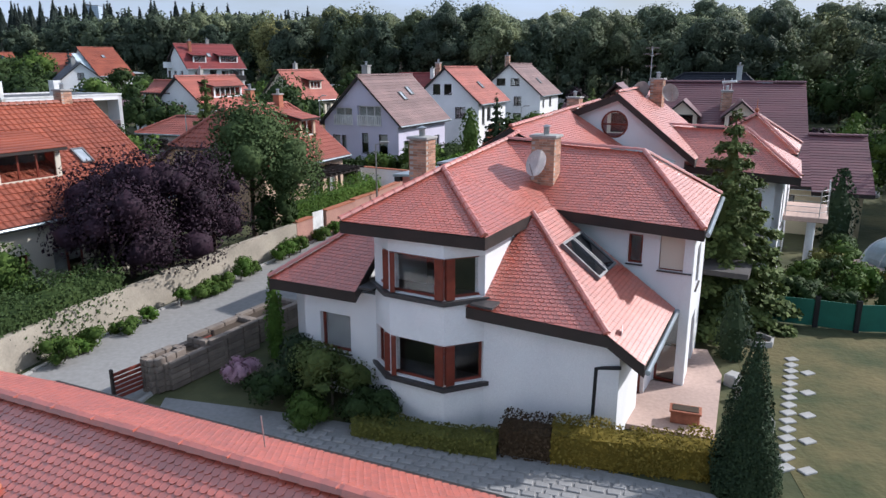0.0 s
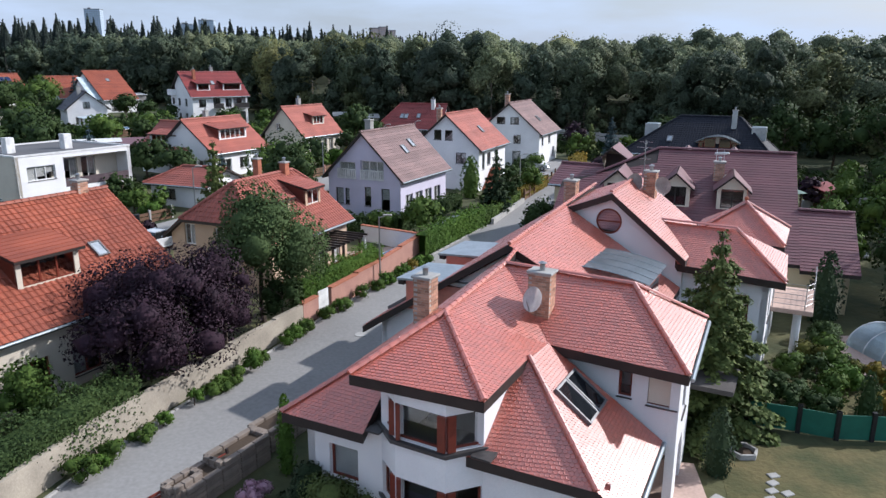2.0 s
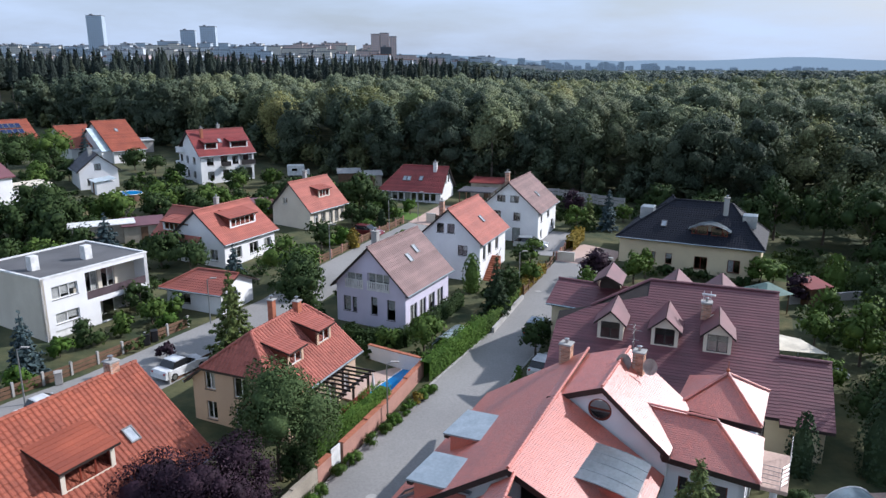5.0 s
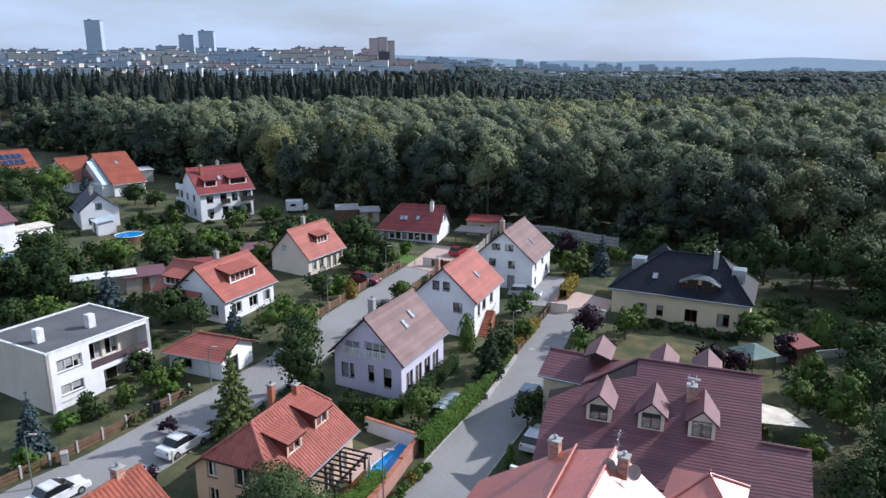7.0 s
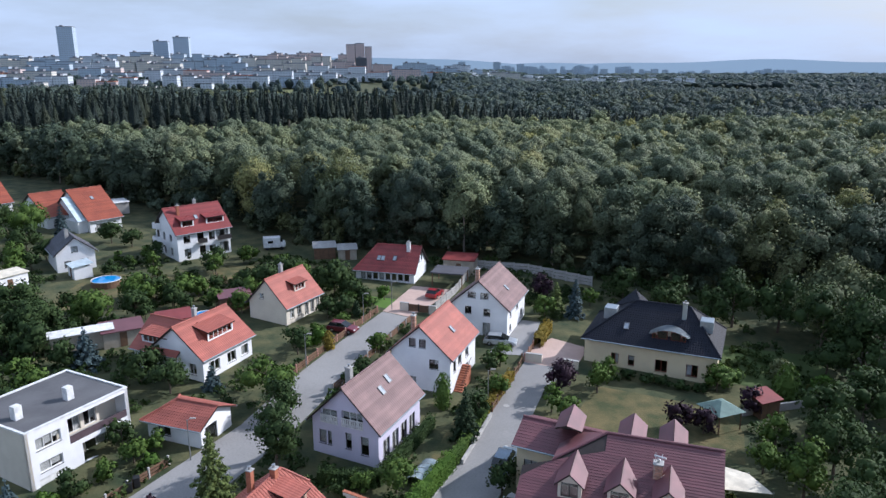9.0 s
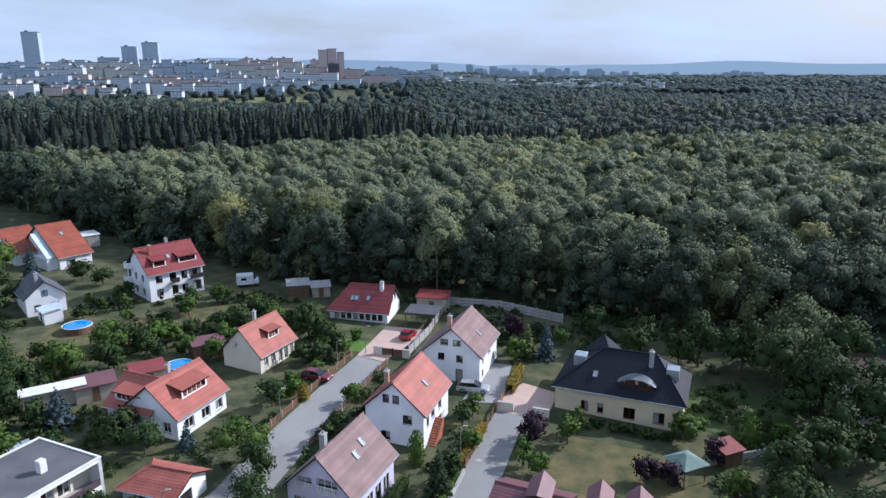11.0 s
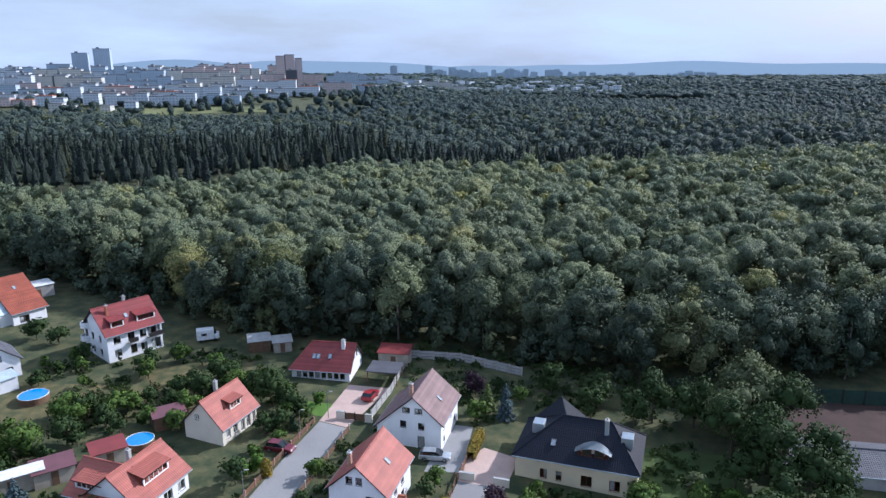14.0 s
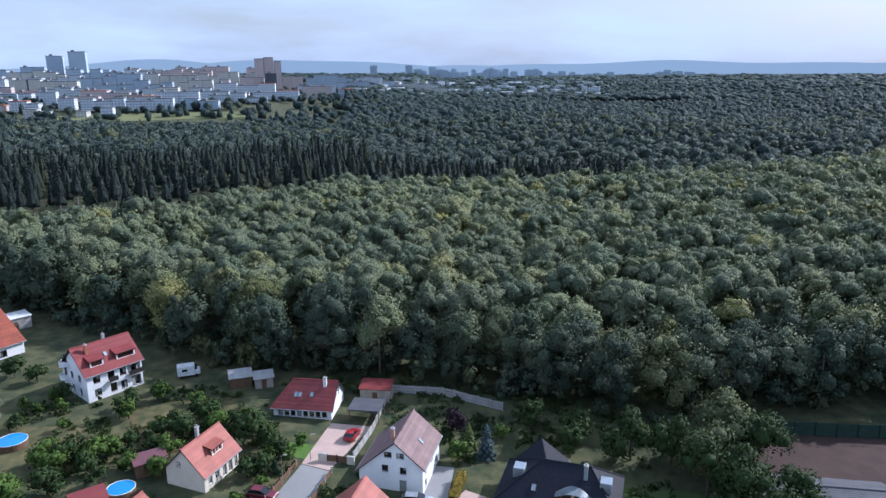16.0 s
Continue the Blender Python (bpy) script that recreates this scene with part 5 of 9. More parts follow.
def near_garage():
    th = tagged(empty("garage", pose(-9.41, 15.74, 0, 0, 0, math.degrees(math.atan2(11.01 - 15.74, 0.96 + 9.41)))), "long garage with red plain-tiled roof and dark eaves", "garage")
    L = 18.0
    zr, ze, far, run = 3.92, 3.2, 1.95, 6.8
    back = [(0, 0, ze), (L, 0, ze), (L, -far, zr), (-3.0, -far, zr), (-3.0, -0.6, ze + 0.22)]
    front = [(-3.0, -far, zr), (L, -far, zr), (L, -far - run, zr - run * 0.5), (-3.0, -far - run, zr - run * 0.5)]
    k0, k1 = 0.0, 25 * 0.17                        # the stretch whose tiles are laid one by one
    v = Vector((0, 1, 0.5)).normalized()
    drop = 12 * 0.165
    low = [(x, -far - v.y * drop, zr - v.z * drop) for x in (k0, k1)]
    lay = [(front[0][0], *front[0][1:]), (k0, *front[0][1:]), (k0, *front[3][1:]), front[3]], [(k1, *front[0][1:]), front[1], front[2], (k1, *front[2][1:])], [low[0], low[1], (k1, *front[2][1:]), (k0, *front[2][1:])]
    for f, wv in ((back, "scale"), (front, None), (lay[0], "scale"), (lay[1], "scale"), (lay[2], "scale")):
        if wv is None:
            part("roof", slab(f, 0.18), M_FASCIA, th)
            continue
        if f in lay:
            t_ = part("roof_tiles", tiles(bmesh.new(), f, wv, 0.17, 0.165), R_NEAR, th, "red clay plain tiles")
            t_["kind"] = "stuff"
            continue
        rf = part("roof", slab(f, 0.18), M_FASCIA, th)
        t_ = part("roof_tiles", tiles(bmesh.new(), f, wv), R_NEAR, rf, "red clay tiles")
        t_["kind"] = "stuff"
    foot = [(0.0, 0.06), (0.2, 0.012), (0.5, 0.0), (0.8, 0.012), (1.0, 0.06)]
    vs = [((0.02 + px * 0.96) * 0.17, py, z) for z in (0.012, 0.040) for px, py in foot] + [(0.98 * 0.17, 0.225, 0.018), (0.02 * 0.17, 0.225, 0.018)]
    fs = [(5, 6, 7, 8, 9, 10, 11)] + [(q, q + 1, 6 + q, 5 + q) for q in range(4)]
    tile_me = meshed("tile", vs, fs, R_SINGLE)
    up = Vector((1, 0, 0)).cross(v)
    for j in range(12):
        for i in range(25):
            t_ = new("tile", tile_me)
            t_.parent = th
            p = Vector((k0 + (i + 0.5 * (j % 2)) * 0.17, -far, zr)) - v * (drop - j * 0.165) + up * random.uniform(-0.004, 0.006)
            t_.matrix_basis = Matrix(((1, 0, 0, p.x), (0, v.y, up.y, p.y), (0, v.z, up.z, p.z), (0, 0, 0, 1)))
    part("ridge_tiles", ridge_caps(bmesh.new(), (-3, -far, zr + 0.05), (L, -far, zr + 0.05), 0.13, 0.4), R_NEAR, th)
    part("eave_board", boxed(0, L, 0.0, 0.1, ze - 0.25, ze + 0.02), M_FASCIA, th)
    for k in range(16):
        part("snow_hook", boxed(0.6 + k * 1.1, 0.625 + k * 1.1, -far - 0.14, -far + 0.06, zr + 0.16, zr + 0.20), R_SINGLE, th)
    for k in range(10):
        x = 1.4 + k * 1.65
        bm = bmesh.new()
        rod(bm, (x, -far - 1.5, zr - 0.72), (x, -far - 1.72, zr - 0.62), 0.1, 8, 0.13)
        part("vent_tile", bm, M_CLAY, th)
    wb = part("wall", boxed(0.4, L - 0.4, -far - 1.4, -0.4, 0.2, ze - 0.28), M_WHITE, th)
    part("attic_wall", boxed(0.42, L - 0.42, -far - 0.6, -0.9, ze - 0.27, ze + 0.1), M_WHITE, th)
    rod_ = bmesh.new()
    rod(rod_, (6.9, -0.7, ze + 0.2), (6.85, -0.7, ze + 0.95), 0.015, 6)
    part("vent_rod", rod_, M_STEEL, th)


near_garage()

# ---- the orange-roofed house by the purple trees ----
gable_house("orange_dormer_house", "house with orange pantile roof and a wide shed dormer", (-21.4, 20.4), (-13.5, 36.1), 6.0, 4.2, 8.75, M_WARMW, R_ORANGEN,
            [W_("R", 2.0 + 2.6 * k, 0.8, 1.5, 1.5) for k in range(5)] + [W_("B", 3.0, 1.0, 1.2, 1.3), W_("B", 6.5, 1.0, 1.2, 1.3)], M_FRAME, wavy=True, chimneys=[(16.0, 0.15, 8.1, 9.35, 0.6, None)],
            dormers=[(-1, 10.9, 3.1, 4.1, 1.35, "shed")], sky=[(14.2, -3.2)])


# ---- the maroon house ----
def maroon_house():
    d = Vector((0.935, -0.355))
    th = tagged(empty("maroon_house", pose(16.43, 53.9, 0, 0, 0, math.degrees(math.atan2(d.y, d.x)))), "large house with maroon tiled roof and three gabled dormers", "house")
    zr, s = 9.4, 0.6
    L = 9.45
    f1 = [(0, 0, zr), (L, 0, zr), (L, -9.6, zr - 5.76), (0, -9.6, zr - 5.76)]
    f2 = [(0, 0, zr), (0, -9.6, zr - 5.76), (-6.6, -9.6, zr - 5.76), (-6.6, -3.7, zr - 2.22), (-4.2, -2.9, zr - 1.74)]
    f3 = [(L, -5.2, zr - 3.12), (L + 3.3, -5.2, zr - 3.12), (L + 3.3, -10.0, zr - 6.0), (L, -10.0, zr - 6.0)]
    bk = [(L, 0, zr), (0, 0, zr), (-4.2, 6.5, zr - 3.9), (L, 6.5, zr - 3.9)]
    bk3 = [(L + 3.3, -5.2, zr - 3.12), (L, -5.2, zr - 3.12), (L, -1.0, zr - 5.6), (L + 3.3, -1.0, zr - 5.6)]
    for f in (f1, f2, f3, bk, bk3, [(0, 0, zr), (-4.2, -2.9, zr - 1.74), (-4.5, 6.2, zr - 3.8)]):
        n = Vector((0, 0, 0))
        for i in range(len(f)):
            n += Vector(f[i]).cross(Vector(f[(i + 1) % len(f)]))
        f = f[::-1] if n.z < 0 else f
        rf = part("roof", slab(f, 0.2), M_FASCIA, th)
        t_ = part("roof_tiles", tiles(bmesh.new(), f, False, c=0.27), R_MAROON, rf, "maroon tiles")
        t_["kind"] = "stuff"
    part("ridge_tiles", ridge_caps(bmesh.new(), (0, 0, zr + 0.05), (L, 0, zr + 0.05)), R_MAROON, th)
    part("ridge_tiles", ridge_caps(bmesh.new(), (0, 0, zr + 0.05), (-4.2, -2.9, zr - 1.7)), R_MAROON, th)
    part("ridge_tiles", ridge_caps(bmesh.new(), (L, -5.2, zr - 3.07), (L + 3.3, -5.2, zr - 3.07)), R_MAROON, th)
    for p, q, z in (((-6.2, -9.0), (L + 2.9, -9.0), 3.7), ((L + 2.9, -9.0), (L + 2.9, -1.6), 3.7), ((L - 0.3, -4.0), (L - 0.3, 6.0), 5.3), ((L - 0.3, 6.0), (-6.2, 6.0), 5.3), ((-6.2, 6.0), (-6.2, -9.0), 3.7)):
        ln = math.hypot(q[0] - p[0], q[1] - p[1])
        ob, m = wall("wall", th, p, q, 0.6, [(0, z), (ln, z)], [(1.5 + 3 * k, 2.9 + 3 * k, 1.6, 3.0) for k in range(int(ln / 3.2))], M_YELLOW)
        for k in range(int(ln / 3.2)):
            window(th, m, (1.5 + 3 * k, 2.9 + 3 * k, 1.6, 3.0), M_FRAMED)
    gw = bmesh.new()
    vs = [gw.verts.new(p) for p in ((L - 0.35, -5.0, zr - 3.3), (L - 0.35, 5.0, zr - 3.3), (L - 0.35, 0, zr - 0.3))]
    gw.faces.new(vs)
    bmesh.ops.solidify(gw, geom=gw.faces[:], thickness=0.3)
    part("gable_wall", gw, M_YELLOW, th)
    for x in (-2.3, 1.65, 5.3):
        dormer(th, -1, x, 1.9, 5.6, 1.5, "gable", zr, s, M_WARMW, R_MAROON, M_FRAMED)
    for x in (-4.6, 0.9, 4.4):
        dormer(th, 1, x + 1.0, 1.9, 4.4, 1.7, "gable", zr, s, M_WARMW, R_MAROON, M_FRAMED)
    chimney(th, 4.35, -2.7, 6.8, 8.9, 0.7)
    dish(th, (5.0, -3.0, 7.7), (0.3, -0.9, 0.35), 0.42)
    bm = bmesh.new()
    for x in (4.1, 4.6):
        rod(bm, (x, -2.7, 9.0), (x, -2.7, 9.8), 0.02)
    rod(bm, (4.0, -2.6, 9.5), (4.9, -3.0, 9.6), 0.09, 6)
    part("aerial", bm, M_WHITEP, th)
    return th


maroon_house()
gable_house("maroon_wing", "low house wing with maroon tiled roof", (8.7, 58.2), (15.4, 54.6), 3.2, 6.0, 7.4, M_YELLOW, R_MAROON, [W_("F", 1.6, 2.2, 1.6, 1.4, bars=2), W_("R", 0.4, 2.2, 1.4, 1.4, bars=1), W_("F", 3.6, 0.2, 1.0, 2.0, bars=0)], M_FRAMED)


# ---- the villa with the anthracite roof ----
dk = gable_house("dark_roof_villa", "pale yellow villa with anthracite hipped roof and arched dormer", (21.4, 86.0), (36.9, 78.4), 5.6, 5.45, 9.7, M_YELLOW, R_BLACK,
                 [W_("R", 3.2, 1.0, 1.0, 1.4), W_("R", 5.4, 1.0, 0.8, 1.4, bars=0), W_("R", 8.8, 0.8, 1.5, 1.6), W_("R", 12.6, 0.8, 1.4, 1.6)], M_FRAME, hip0=6.0, hip1=4.4, over=0.6, chimneys=[(12.3, -1.4, 8.2, 10.6, 0.55, M_ZINC)], sky=[(5.4, -3.4)])
gable_house("dark_roof_wing", "anthracite roofed wing of the villa", (34.2, 88.5), (35.3, 94.5), 4.2, 5.4, 9.0, M_YELLOW, R_BLACK, [W_("R", 3, 0.9, 1.2, 1.3)], M_FRAME, over=0.5)


def arched_dormer(th, x, yf, zb, w, h, m_wall):
    """An eyebrow dormer: a bowed roof over a curved band of windows."""
    bm, face = bmesh.new(), bmesh.new()
    n = 14
    prof = [(-w / 2 + w * k / n, zb + h * (0.45 + 0.55 * math.sin(math.pi * k / n))) for k in range(n + 1)]
    prev = None
    for px, pz in prof:
        cur = [bm.verts.new((x + px, yf - 0.35, pz + 0.12)), bm.verts.new((x + px, yf + 2.6, pz + 0.22))]
        if prev:
            bm.faces.new((prev[0], cur[0], cur[1], prev[1]))
        prev = cur
    bmesh.ops.solidify(bm, geom=bm.faces[:], thickness=0.16)
    top = [face.verts.new((x + px, yf, pz)) for px, pz in prof]
    face.faces.new(top)
    bmesh.ops.solidify(face, geom=face.faces[:], thickness=0.2)
    dm = part("arched_dormer", face, m_wall, th, "arched cream dormer")
    part("dormer_roof", bm, M_ZINC, dm, "bowed pale sheet roof")
    for u, ww, hh in ((-w * 0.17, w * 0.26, 0.85), (w * 0.17, w * 0.26, 0.85), (-w * 0.37, w * 0.1, 0.5), (w * 0.37, w * 0.1, 0.5)):
        fr = part("window_frame", boxed(x + u - ww / 2, x + u + ww / 2, yf - 0.05, yf - 0.004, zb + 0.1, zb + 0.1 + hh * h), M_FRAME, dm)
        part("pane", boxed(x + u - ww / 2 + 0.07, x + u + ww / 2 - 0.07, yf - 0.07, yf - 0.054, zb + 0.17, zb + 0.03 + hh * h), M_CARG, dm)


arched_dormer(dk, 10.9, -4.3, 4.9, 4.9, 1.3, M_WARMW)
for x, y, rz in ((15.1, -1.3, 90), (2.9, -0.9, 90)):
    dm = part("end_dormer", boxed(x - 0.8, x + 0.8, y - 0.95, y + 0.95, 5.8, 7.35, 0.05), M_ZINC, dk, "pale sheet-clad dormer")


# ---- the flat-roofed house ----
def flat_house():
    d = Vector((5.32, 9.59)).normalized()
    th = tagged(empty("flat_roofed_house", pose(-35.35, 57.84, 0, 0, 0, math.degrees(math.atan2(d.y, d.x)))), "white flat-roofed house with loggia and tall roof vents", "house")
    L, W, z0, z1 = 11.0, 9.5, 2.0, 8.0
    ob, m = wall("wall", th, (0, 0), (L, 0), z0, [(0, z1), (L, z1)], [(0.9, 3.4, 5.9, 7.1), (4.2, L - 0.35, 5.0, 7.6), (1.0, 3.3, 3.6, 4.6), (5.4, L - 0.35, 2.4, 4.5), (0.8, 3.6, 2.1, 3.0)], M_WHITE)
    window(th, m, (0.9, 3.4, 5.9, 7.1), M_FRAMEW, bars=2, curtain=True)
    window(th, m, (1.0, 3.3, 3.6, 4.6), M_FRAMEW, bars=1, curtain=True)
    part("garage_door", boxed(0.8, 3.6, 0.12, 0.18, 2.1, 3.0), M_WHITEP, th)
    for y, key in ((1.7, 0),):
        ob2, m2 = wall("loggia_wall", th, (4.0, y), (L - 0.3, y), z0, [(0, z1 - 0.2), (L - 4.3, z1 - 0.2)], [(1.2, 2.6, 5.1, 7.3), (3.0, 4.4, 5.1, 7.3), (2.8, 5.4, 2.4, 4.5)], M_WARMW)
        for o in ((1.2, 2.6, 5.1, 7.3), (3.0, 4.4, 5.1, 7.3), (2.8, 5.4, 2.4, 4.5)):
            window(th, m2, o, M_FRAMEW, bars=1, sill=False)
    part("loggia_floor", boxed(4.0, L, 0.1, 1.7, 4.75, 4.98), M_CONC, th)
    part("loggia_parapet", boxed(4.2, L - 0.35, 0.02, 0.08, 4.98, 5.75), mat("dark_railing_panel", (0.10, 0.07, 0.08), 0.6, scale=2), th, "dark balcony panel")
    for p, q in (((0, W), (0, 0)), ((L, 0), (L, W)), ((L, W), (0, W))):
        ln = math.hypot(q[0] - p[0], q[1] - p[1])
        wall("wall", th, p, q, z0, [(0, z1), (ln, z1)], (), M_WARMW if p == (0, W) else M_WHITE)
    part("roof", boxed(0.2, L - 0.2, 0.2, W - 0.2, z1 - 0.15, z1 + 0.02), M_BITUMEN, th, "flat grey bitumen roof")
    for a in ((-0.05, L + 0.05, -0.05, 0.2), (-0.05, L + 0.05, W - 0.2, W + 0.05), (-0.05, 0.2, 0.2, W - 0.2), (L - 0.2, L + 0.05, 0.2, W - 0.2)):
        part("parapet", boxed(*a, z1 + 0.001, z1 + 0.14), M_WHITEP, th)
    for x, y in ((1.7, 3.6), (6.6, 3.0)):
        chimney(th, x, y, z1, z1 + 1.35, 0.75, M_WHITEP, cap=False)
    part("inner_floor", boxed(0.4, L - 0.4, 1.9, W - 0.4, 4.8, 5.0), M_INSIDE, th)


flat_house()
# a second flat pale house at the edge of view
th = tagged(empty("white_block_house", pose(-71.0, 102.4, 4.2, 0, 0, 61)), "white house with a dark roof at the edge of the gardens", "house")
part("wall", boxed(0, 7, 0, 8, 0, 5.2), M_WHITE, th)
part("roof", slab([(-0.4, -0.4, 5.2), (7.4, -0.4, 5.2), (7.4, 4, 7.4), (-0.4, 4, 7.4)], 0.2, slab([(-0.4, 8.4, 5.2), (-0.4, 4, 7.4), (7.4, 4, 7.4), (7.4, 8.4, 5.2)], 0.2)), R_MAROON, th)

# ---- vegetation ----
RNG = np.random.default_rng(7)


def quads_mesh(name, V, material, N=None, tints=None):
    """One mesh out of an (n, 4, 3) array of leaf clumps. N: the way that each clump faces as part of its crown; tints: one number a clump."""
    n = len(V)
    me = bpy.data.meshes.new(name)
    me.vertices.add(n * 4)
    me.vertices.foreach_set("co", np.ascontiguousarray(V, dtype=np.float32).ravel())
    me.loops.add(n * 4)
    me.loops.foreach_set("vertex_index", np.arange(n * 4, dtype=np.int32))
    me.polygons.add(n)
    me.polygons.foreach_set("loop_start", np.arange(0, n * 4, 4, dtype=np.int32))
    me.update(calc_edges=True)
    if N is not None:
        me.polygons.foreach_set("use_smooth", np.ones(n, dtype=bool))
        me.attributes.new("custom_normal", "FLOAT_VECTOR", "POINT").data.foreach_set("vector", np.repeat(np.asarray(N, dtype=np.float32), 4, 0).ravel())
    if tints is not None:
        me.attributes.new("tree_tint", "FLOAT", "POINT").data.foreach_set("value", np.repeat(np.asarray(tints, dtype=np.float32), 4))
    me.materials.append(material)
    return me


def leaf_quads(c, nrm, size, jitter=0.7, bend=0.25):
    """Clumps of leaves as bent quads: centres, outward directions and sizes."""
    n = len(c)
    d = nrm + RNG.normal(0, jitter, (n, 3))
    d *= np.where((d * nrm).sum(1, keepdims=True) < 0, -1.0, 1.0)
    d /= np.linalg.norm(d, axis=1, keepdims=True) + 1e-9
    t = np.cross(d, RNG.normal(0, 1, (n, 3)))
    t /= np.linalg.norm(t, axis=1, keepdims=True) + 1e-9
    b = np.cross(d, t)
    s = size[:, None]
    k = RNG.uniform(0.55, 1.0, (n, 1))
    bend = d * s * RNG.uniform(-bend, bend, (n, 1))
    return np.stack([c - t * s * 0.5, c - b * s * 0.5 * k + bend, c + t * s * 0.5, c + b * s * 0.5 * k + bend], 1)


def sphere_dirs(n, low=-0.35):
    z = RNG.uniform(low, 1, n)
    a = RNG.uniform(0, 2 * math.pi, n)
    r = np.sqrt(1 - z * z)
    return np.stack([r * np.cos(a), r * np.sin(a), z], 1)


def crown_quads(base, h, r, n, size, lobes=11, lift=0.35, tall=1.0, keep=None, jit=0.6, lobe=1.0, facing=None):
    """A broad-leaved crown: lobes round an egg, each covered in leaf clumps."""
    cz = h * (lift + 1) / 2
    rz = h * (1 - lift) / 2
    d = sphere_dirs(lobes, -0.75)
    lob = d * np.array([r * 0.62, r * 0.62, rz * 0.66]) * RNG.uniform(0.75, 1.1, (lobes, 1)) + np.array([0, 0, cz])
    lr = RNG.uniform(0.25, 0.55, lobes) * r * lobe
    w = lr ** 2
    pick = RNG.choice(lobes, n, p=w / w.sum())
    u = sphere_dirs(n, -0.6)
    rad = np.where(RNG.random(n) < 0.8, RNG.uniform(0.85, 1.08, n), RNG.uniform(0.35, 0.8, n))
    sc = np.ones((n, 3)) * lr[pick][:, None]
    sc[:, 2] *= min(1.25, max(0.7, rz / r)) * tall
    c = lob[pick] + u * sc * rad[:, None]
    if keep is not None:
        keep += [lob + np.asarray(base), lr]
    if facing is not None:
        out = (c - np.array([0, 0, cz - 0.3 * rz])) / np.array([r, r, rz])
        out /= np.linalg.norm(out, axis=1, keepdims=True) + 1e-9
        nn = 0.75 * u + 0.45 * out + RNG.normal(0, 0.13, (n, 3))
        facing.append(nn / (np.linalg.norm(nn, axis=1, keepdims=True) + 1e-9))
    return leaf_quads(c + np.asarray(base), u, size * RNG.uniform(0.55, 1.35, n), jit)


def conifer_quads(base, h, r, n, size, bare=0.06, droop=0.35, tip=1.0):
    """Whorls of hanging branches that taper to a tip."""
    t = 1 - np.sqrt(RNG.random(n)) if bare < 0.3 else RNG.random(n)
    z = h * (bare + (1 - bare) * t)
    arms = 8
    lev = np.floor(t * h / 0.62)
    arm = RNG.integers(0, arms, n)
    reach = RNG.uniform(0.62, 1.12, 4096)[((lev * 31 + arm * 7) % 4096).astype(int)]
    out = np.sqrt(RNG.random(n))
    a = (arm + 0.37 * lev + RNG.normal(0, 0.16, n) * (1.1 - 0.5 * out)) * 2 * math.pi / arms
    rr = r * (1 - t) ** tip * (0.15 + 0.85 * out) * reach * RNG.uniform(0.93, 1.05, n) + 0.05
    c = np.stack([rr * np.cos(a), rr * np.sin(a), h * (bare + (1 - bare) * (lev + 0.5) * 0.62 / h) - droop * rr * (1.15 - 0.45 * out) + RNG.normal(0, 0.09, n) - 0.1 * RNG.random(n)], 1)
    u = np.stack([np.cos(a) * 0.5, np.sin(a) * 0.5, np.ones(n)], 1)
    return leaf_quads(c + np.asarray(base), u, size * RNG.uniform(0.6, 1.3, n) * (0.6 + 0.5 * (1 - t)), 0.45)


def column_quads(base, h, r, n, size, pointed=False):
    t = 1 - np.sqrt(RNG.random(n)) if pointed else RNG.random(n)
    a = RNG.uniform(0, 2 * math.pi, n)
    rr = r * np.where(t < 0.25, 0.75 + t, 1.0) * (1 - np.clip(t - 0.25, 0, 1) ** 2.2 * 1.45).clip(0.06) * RNG.uniform(0.78, 1.06, n)
    if pointed:
        rr = r * np.where(t < 0.1, 0.85 + 1.5 * t, 1.0) * (1.02 - t) ** 0.8 * RNG.uniform(0.8, 1.08, n)
    rr *= 1 + 0.10 * np.sin(3 * a + 7 * t) + 0.08 * np.sin(5 * a - 13 * t + 2)
    c = np.stack([rr * np.cos(a), rr * np.sin(a), t * h], 1)
    return leaf_quads(c + np.asarray(base), np.stack([np.cos(a), np.sin(a), np.full(n, 0.5)], 1), size * RNG.uniform(0.6, 1.3, n), 0.5)


def trunk_mesh(base, h, r, limbs=5, spread=1.2):
    bm = bmesh.new()
    b = Vector(base)
    p, rr = b - Vector((0, 0, 0.15)), r
    top = None
    for k in range(3):
        q = b + Vector((random.uniform(-0.12, 0.12) * h * 0.2, random.uniform(-0.12, 0.12) * h * 0.2, h * (k + 1) / 3))
        rod(bm, p, q, rr, 7, rr * 0.75)
        p, rr = q, rr * 0.75
        if k > 0 or limbs < 3:
            for i in range(limbs):
                a = random.uniform(0, 6.28)
                rod(bm, q, q + Vector((math.cos(a) * spread, math.sin(a) * spread, spread * random.uniform(0.5, 1.1))), rr * 0.6, 5, rr * 0.15)
    return bm


NUM = {"n": 0}


